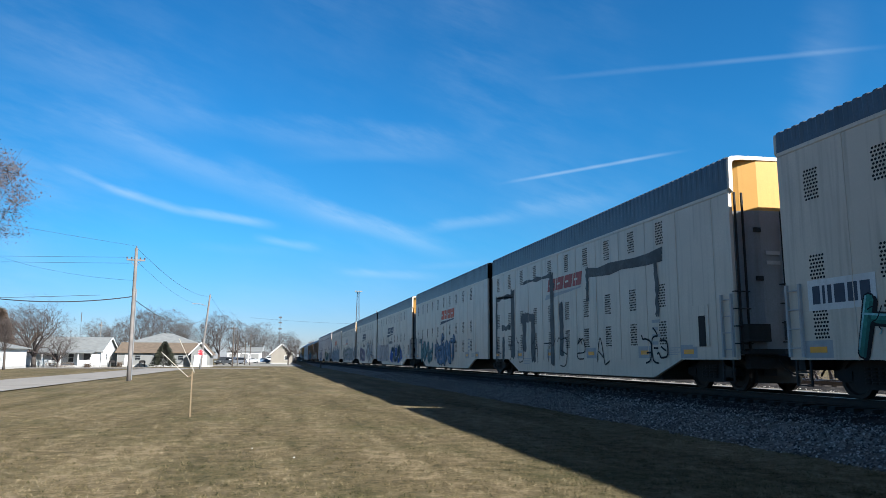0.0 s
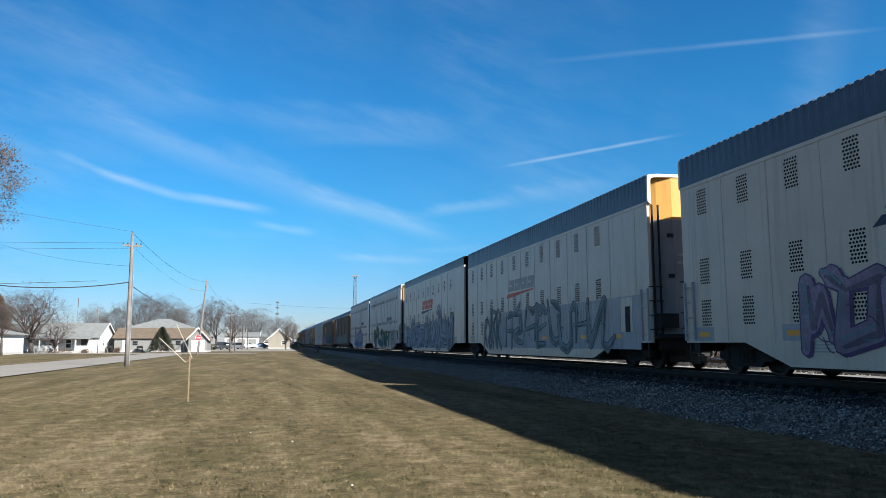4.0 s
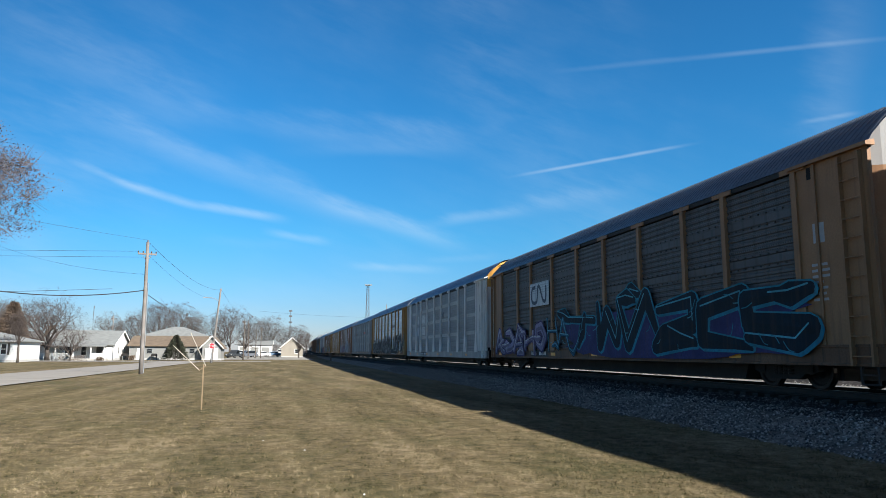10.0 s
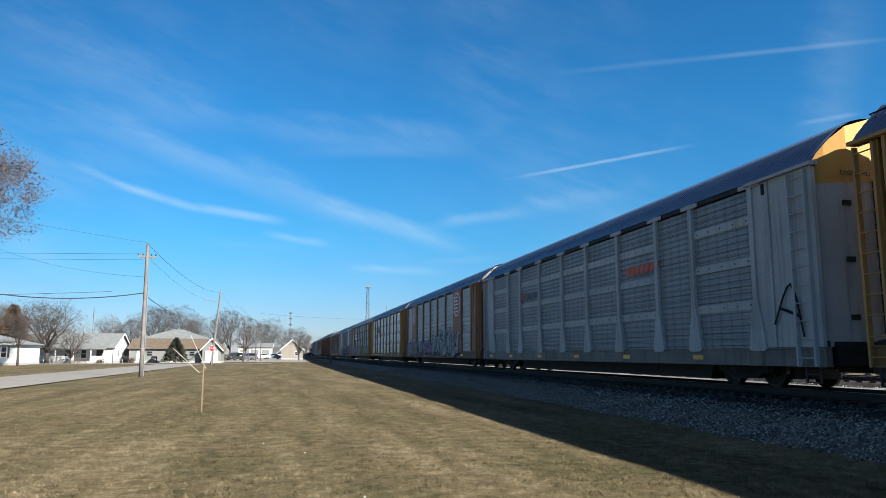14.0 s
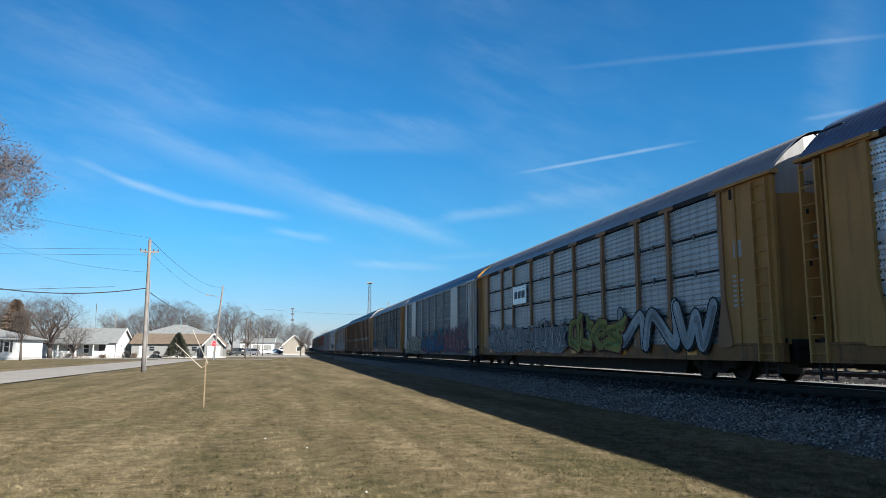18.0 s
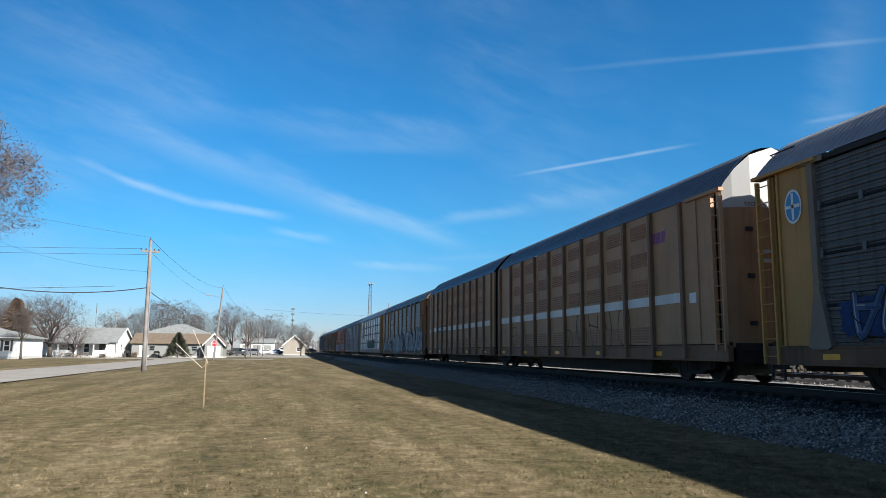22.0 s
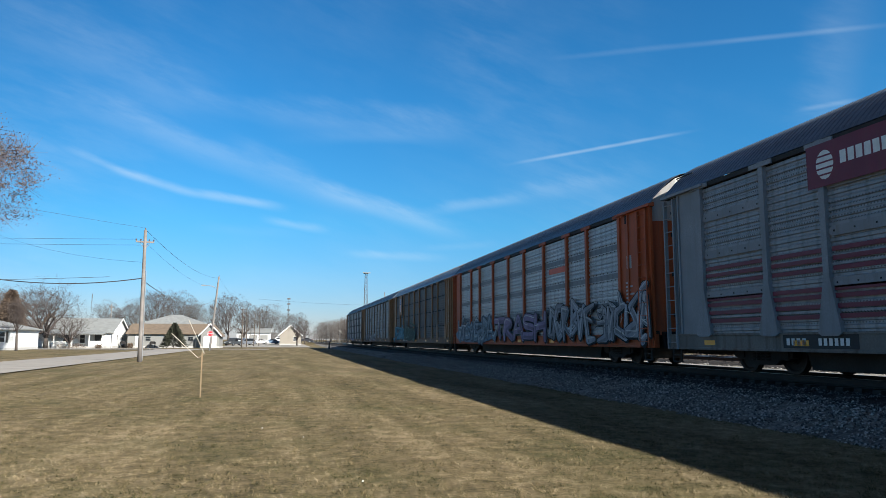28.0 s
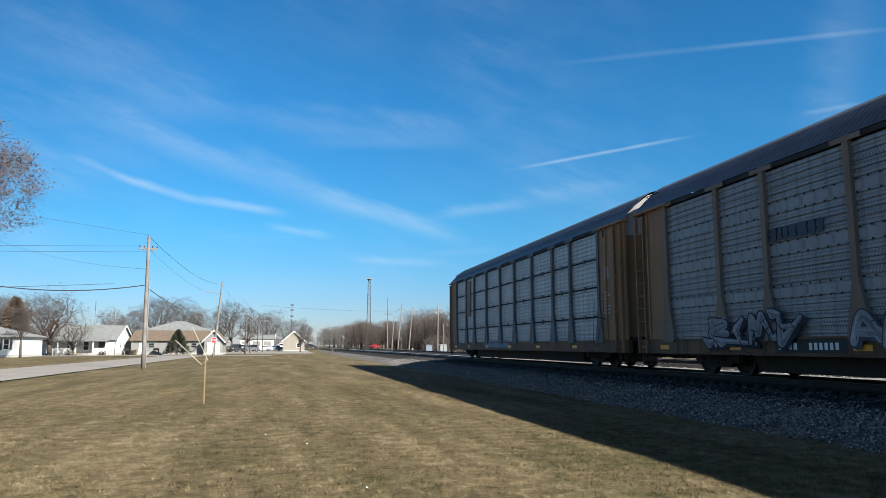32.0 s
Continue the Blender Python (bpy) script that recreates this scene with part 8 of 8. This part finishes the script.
# ---- level crossing and trackside boxes
def crossing_signal(x, y, label):
    ob = thing("crossing_signal", label, "railway signal", pose(x, y, 0.6))
    part("post", Shape().tube((0, 0, 0), (0, 0, 4.1), 0.09, sides=8), DULLSTEEL, ob)
    for t in (0.75, -0.75):
        c, q = math.cos(t) * 0.55, math.sin(t) * 0.55
        s = Shape()
        s.v += [(-c - 0.06, -0.12, 3.6 - q - 0.08), (c - 0.06, -0.12, 3.6 + q - 0.08), (c + 0.06, -0.12, 3.6 + q + 0.08), (-c + 0.06, -0.12, 3.6 - q + 0.08)]
        s.v += [(a, -0.10, b) for a, _, b in s.v[:4]]
        s.f += [(0, 1, 2, 3), (7, 6, 5, 4), (0, 4, 5, 1), (1, 5, 6, 2), (2, 6, 7, 3), (3, 7, 4, 0)]
        s.m += [0] * 6
        part("crossbuck_board", s, GREYWALL, ob, "white crossbuck board")
    for e in (-0.45, 0.45):
        part("signal_lamp", Shape().tube((e, -0.2, 2.6), (e, -0.05, 2.6), 0.2, sides=12), BLACK, ob, "round black signal lamp")
    part("base", Shape().box(-0.2, 0.2, -0.2, 0.2, -0.4, 0.15), DARKPOLE, ob)
    return ob


crossing_signal(16.8, 214.4, "railway crossing signal with white crossbuck, far off")
crossing_signal(8.6, 241.5, "railway crossing signal with white crossbuck, far off")


def relay_box(x, y, w, d, h, m, label):
    ob = thing("relay_cabinet", label, "cabinet", pose(x, y, gz(y) + 0.05))
    part("body", Shape().box(-w / 2, w / 2, -d / 2, d / 2, 0.15, h), m, ob)
    part("lid", Shape().prism([(-w / 2 - 0.08, h), (w / 2 + 0.08, h), (w / 2 + 0.08, h + 0.06), (0, h + 0.18), (-w / 2 - 0.08, h + 0.06)], "y", -d / 2 - 0.1, d / 2 + 0.1), m, ob)
    part("door", Shape().box(-w * 0.35, w * 0.35, -d / 2 - 0.03, -d / 2, 0.3, h - 0.15), m, ob)
    part("plinth", Shape().box(-w / 2 - 0.04, w / 2 + 0.04, -d / 2 - 0.04, d / 2 + 0.04, 0, 0.15), DARKPOLE, ob)


BLUEGREY = mat("blue_grey_cabinet_paint", (0.15, 0.18, 0.22), 0.5, 0.2, 0.12, 2, 20, 0.03)
relay_box(27.3, 136.9, 1.2, 1.1, 1.6, BLUEGREY, "blue-grey steel relay cabinet beside the tracks")
relay_box(30.3, 137.6, 1.3, 1.2, 1.7, MIDGREY, "pale steel relay cabinet beside the tracks")
relay_box(24.5, 139.0, 0.3, 0.3, 0.9, GALV, "small grey trackside box")
relay_box(8.2, 128.0, 0.25, 0.2, 1.1, DARKPOLE, "small dark trackside post box")
relay_box(16.2, 150.0, 0.5, 0.35, 1.3, BLACK, "small dark switch box between the tracks")

# barbecue grills and bins by the grey house
for x, y in ((-23.0, 139.0), (-28.1, 139.2)):
    ob = thing("barbecue_grill", "black covered barbecue grill by the house wall", "grill", pose(x, y, gz(y)))
    part("hood", Shape().prism([(-0.5, 0.75), (-0.5, 1.0), (-0.3, 1.2), (0.3, 1.2), (0.5, 1.0), (0.5, 0.75)], "y", -0.3, 0.3), BLACK, ob)
    for e in (-0.42, 0.42):
        part("leg", Shape().box(e - 0.04, e + 0.04, -0.25, 0.25, 0, 0.76), BLACK, ob)


# ---------------------------------------------------------------- fine ground cover
def grass_blades():
    """Short dry and green blades over the nearer lawn."""
    rng = np.random.default_rng(4)
    n = 760000
    y = 6.2 + 30 * rng.random(n) ** 1.9
    x = -16 + 26.2 * rng.random(n)
    keep_it = (x > -0.62 * y - 1.5) & (x < 9.2) & (x < 0.62 * y + 6)
    x, y = x[keep_it], y[keep_it]
    # the blades stand in tufts
    tuft = np.array([noise.noise((a * 7.0, b * 7.0, 4.0)) + 0.6 * noise.noise((a * 17.0, b * 17.0, 8.0)) for a, b in zip(x.tolist(), y.tolist())])
    dense = tuft + rng.normal(0, 0.2, len(x)) > -0.05
    x, y, tuft = x[dense], y[dense], tuft[dense]
    n = len(x)
    z = np.array([lawn_z(a, b) for a, b in zip(x.tolist(), y.tolist())])
    h = (0.010 + 0.027 * rng.random(n) ** 1.5) * (1.15 - (y - 6.2) / 34) * np.clip(0.8 + 0.9 * tuft, 0.5, 1.7)
    a = rng.random(n) * 6.283
    w = 0.0032 + 0.00018 * y
    lean = rng.normal(0, 0.034, (n, 2))
    v = np.empty((n, 3, 3))
    v[:, 0] = np.stack([x - w * np.cos(a), y - w * np.sin(a), z - 0.004], 1)
    v[:, 1] = np.stack([x + w * np.cos(a), y + w * np.sin(a), z - 0.004], 1)
    v[:, 2] = np.stack([x + lean[:, 0], y + lean[:, 1], z + h], 1)
    me = bpy.data.meshes.new("grass")
    me.vertices.add(3 * n)
    me.vertices.foreach_set("co", v.reshape(-1))
    me.loops.add(3 * n)
    me.loops.foreach_set("vertex_index", np.arange(3 * n, dtype=np.int32))
    me.polygons.add(n)
    me.polygons.foreach_set("loop_start", np.arange(0, 3 * n, 3, dtype=np.int32))
    me.update(calc_edges=True)
    m = bpy.data.materials.new("grass_blade")
    m.use_nodes = True
    nd, l = m.node_tree.nodes, m.node_tree.links
    bsdf = nd["Principled BSDF"]
    bsdf.inputs["Roughness"].default_value = 0.85
    bsdf.inputs["Specular IOR Level"].default_value = 0.2
    geo, co = nd.new("ShaderNodeNewGeometry"), nd.new("ShaderNodeTexCoord")
    def tone(size, detail, stretch):
        t, p = nd.new("ShaderNodeTexNoise"), nd.new("ShaderNodeMapping")
        t.inputs["Scale"].default_value, t.inputs["Detail"].default_value = size, detail
        p.inputs["Scale"].default_value = stretch
        l.new(co.outputs["Object"], p.inputs[0])
        l.new(p.outputs[0], t.inputs["Vector"])
        return t.outputs[0]

    patch = nd.new("ShaderNodeMath")
    patch.operation = "MULTIPLY_ADD"
    l.new(tone(1.0, 4, (1.1, 0.13, 1)), patch.inputs[0])
    patch.inputs[1].default_value = 0.55
    half = nd.new("ShaderNodeMath")
    half.operation = "MULTIPLY_ADD"
    l.new(tone(3.2, 5, (1, 1, 1)), half.inputs[0])
    half.inputs[1].default_value = 1.0
    third = nd.new("ShaderNodeMath")
    third.operation = "MULTIPLY_ADD"
    l.new(tone(0.45, 3, (1, 0.6, 1)), third.inputs[0])
    third.inputs[1].default_value, third.inputs[2].default_value = 0.5, -0.53
    l.new(third.outputs[0], half.inputs[2])
    l.new(half.outputs[0], patch.inputs[2])
    add = nd.new("ShaderNodeMath")
    add.operation = "MULTIPLY_ADD"
    l.new(patch.outputs[0], add.inputs[0])
    add.inputs[1].default_value = 1.5
    sub = nd.new("ShaderNodeMath")
    sub.operation = "MULTIPLY_ADD"
    l.new(geo.outputs["Random Per Island"], sub.inputs[0])
    sub.inputs[1].default_value, sub.inputs[2].default_value = 0.85, -0.66
    l.new(sub.outputs[0], add.inputs[2])
    r = nd.new("ShaderNodeValToRGB")
    cols = [(0.020, 0.024, 0.008), (0.060, 0.057, 0.021), (0.130, 0.101, 0.049), (0.20, 0.156, 0.086), (0.285, 0.23, 0.145)]
    while len(r.color_ramp.elements) < len(cols):
        r.color_ramp.elements.new(0.5)
    for i, (e, c) in enumerate(zip(r.color_ramp.elements, cols)):
        e.position, e.color = 0.05 + 0.9 * i / (len(cols) - 1), (*c, 1)
    l.new(add.outputs[0], r.inputs[0])
    l.new(r.outputs[0], bsdf.inputs["Base Color"])
    me.materials.append(m)
    tagged(new("grass", me), "short dry straw and green grass blades", "grass", kind="stuff")


def ballast_stones(name, label, seed, n, inner, outer, cols, most):
    """Loose crushed stone on the track bed, between two distances from its middle."""
    rng = np.random.default_rng(seed)
    y = 4 + 62 * rng.random(n) ** 1.7
    x = XC - outer + (outer - inner) * rng.random(n)
    z = np.array([bed_z(a, b) for a, b in zip(x.tolist(), y.tolist())])
    base = np.array([(1, 0, 0), (-1, 0, 0), (0, 1, 0), (0, -1, 0), (0, 0, 0.8), (0, 0, -0.6)], float)
    faces = np.array([(0, 2, 4), (2, 1, 4), (1, 3, 4), (3, 0, 4), (2, 0, 5), (1, 2, 5), (3, 1, 5), (0, 3, 5)])
    size = 0.010 + most * rng.random(n) ** 1.6
    v = base[None] * size[:, None, None] * (0.65 + 0.7 * rng.random((n, 6, 3)))
    a = rng.random(n) * 6.283
    c, s = np.cos(a), np.sin(a)
    vx = v[:, :, 0] * c[:, None] - v[:, :, 1] * s[:, None]
    vy = v[:, :, 0] * s[:, None] + v[:, :, 1] * c[:, None]
    v = np.stack([vx + x[:, None], vy + y[:, None], v[:, :, 2] + z[:, None] + 0.012], 2)
    f = (faces[None] + 6 * np.arange(n)[:, None, None]).reshape(-1, 3)
    me = bpy.data.meshes.new(name)
    me.vertices.add(6 * n)
    me.vertices.foreach_set("co", v.reshape(-1))
    me.loops.add(f.size)
    me.loops.foreach_set("vertex_index", f.reshape(-1).astype(np.int32))
    me.polygons.add(len(f))
    me.polygons.foreach_set("loop_start", np.arange(0, f.size, 3, dtype=np.int32))
    me.update(calc_edges=True)
    m = bpy.data.materials.new("crushed_" + name)
    m.use_nodes = True
    nd, l = m.node_tree.nodes, m.node_tree.links
    bsdf = nd["Principled BSDF"]
    bsdf.inputs["Roughness"].default_value = 0.9
    geo = nd.new("ShaderNodeNewGeometry")
    r = nd.new("ShaderNodeValToRGB")
    while len(r.color_ramp.elements) < len(cols):
        r.color_ramp.elements.new(0.5)
    for i, (e, c2) in enumerate(zip(r.color_ramp.elements, cols)):
        e.position, e.color = i / (len(cols) - 1), (*c2, 1)
    l.new(geo.outputs["Random Per Island"], r.inputs[0])
    l.new(r.outputs[0], bsdf.inputs["Base Color"])
    me.materials.append(m)
    tagged(new(name, me), label, "ballast", kind="stuff")


grass_blades()
ballast_stones("pale_stones", "loose crushed pale grey stones on the bank", 7, 52000, 2.3, 4.95, [(0.024, 0.023, 0.022), (0.085, 0.081, 0.077), (0.19, 0.18, 0.17), (0.46, 0.44, 0.41)], 0.026)
# the stones by the rail carry the train's shade in their dark colour
ballast_stones("dark_stones", "loose crushed dark stones beside the rail, shade in their colour", 8, 26000, 0.85, 2.75, [(0.005, 0.005, 0.005), (0.010, 0.0095, 0.010), (0.030, 0.029, 0.029), (0.20, 0.19, 0.18)], 0.028)
ballast_stones("gravel_stones", "loose pale gravel beyond the train", 9, 26000, -4.2, -7.9, [(0.06, 0.057, 0.052), (0.20, 0.19, 0.17), (0.40, 0.38, 0.345), (0.62, 0.60, 0.56)], 0.034)

PAPER = mat("white_paper_litter", (0.8, 0.8, 0.78), 0.7, 0, 0.1, 5, 30, 0)
for x, y, r, label in ((0.95, 8.35, 0.016, "crumpled white paper scrap on the grass"), (-0.3, 13.6, 0.014, "small white scrap on the grass"), (0.4, 12.2, 0.014, "small white scrap on the grass"), (9.3, 30.5, 0.05, "pale litter in the shaded grass")):
    rng = random.Random(int(x * 100))
    s = Shape()
    ring = [(r * math.cos(a) * rng.uniform(0.6, 1.2), r * math.sin(a) * rng.uniform(0.6, 1.2)) for a in [k * math.pi / 4 for k in range(8)]]
    for i in range(8):
        (a, b), (c, d) = ring[i], ring[(i + 1) % 8]
        s.poly([(a, b, 0.0), (c, d, 0.0), (0, 0, r * 1.1)])
    s.poly([(a, b, 0.0) for a, b in ring])
    ob = tagged(part("litter", s, PAPER), label, "litter")
    ob.matrix_basis = Matrix.Translation((x, y, lawn_z(x, y) + 0.005))

# ties under the near track, then those farther off as one
TIE_MESH = Shape().prism([(-1.3, -0.17), (1.3, -0.17), (1.3, -0.02), (1.28, 0.0), (-1.28, 0.0), (-1.3, -0.02)], "y", -0.11, 0.11).data("tie", TIE)
for i in range(170):
    y = 2.0 + 0.5 * i
    part("tie", TIE_MESH, TIE, track_near, at=Matrix.Translation((line_x(y), y, RAIL - 0.172)) @ pose(0, 0, 0, 0, 0, 0.6 * math.sin(i * 2.4)))
far = Shape()
for i in range(500):
    y = 87.0 + 0.5 * i
    far.box(line_x(y) - 1.3, line_x(y) + 1.3, y - 0.11, y + 0.11, RAIL - 0.34, RAIL - 0.172)
part("ties", far, TIE, track_near, kind="stuff")
far = Shape()
for i in range(500):
    y = 10.0 + 0.65 * i
    far.box(line_x(y, 9.8) - 1.3, line_x(y, 9.8) + 1.3, y - 0.11, y + 0.11, RAIL - 0.34, RAIL - 0.172)
part("ties", far, TIE, track_far, kind="stuff")


motions()
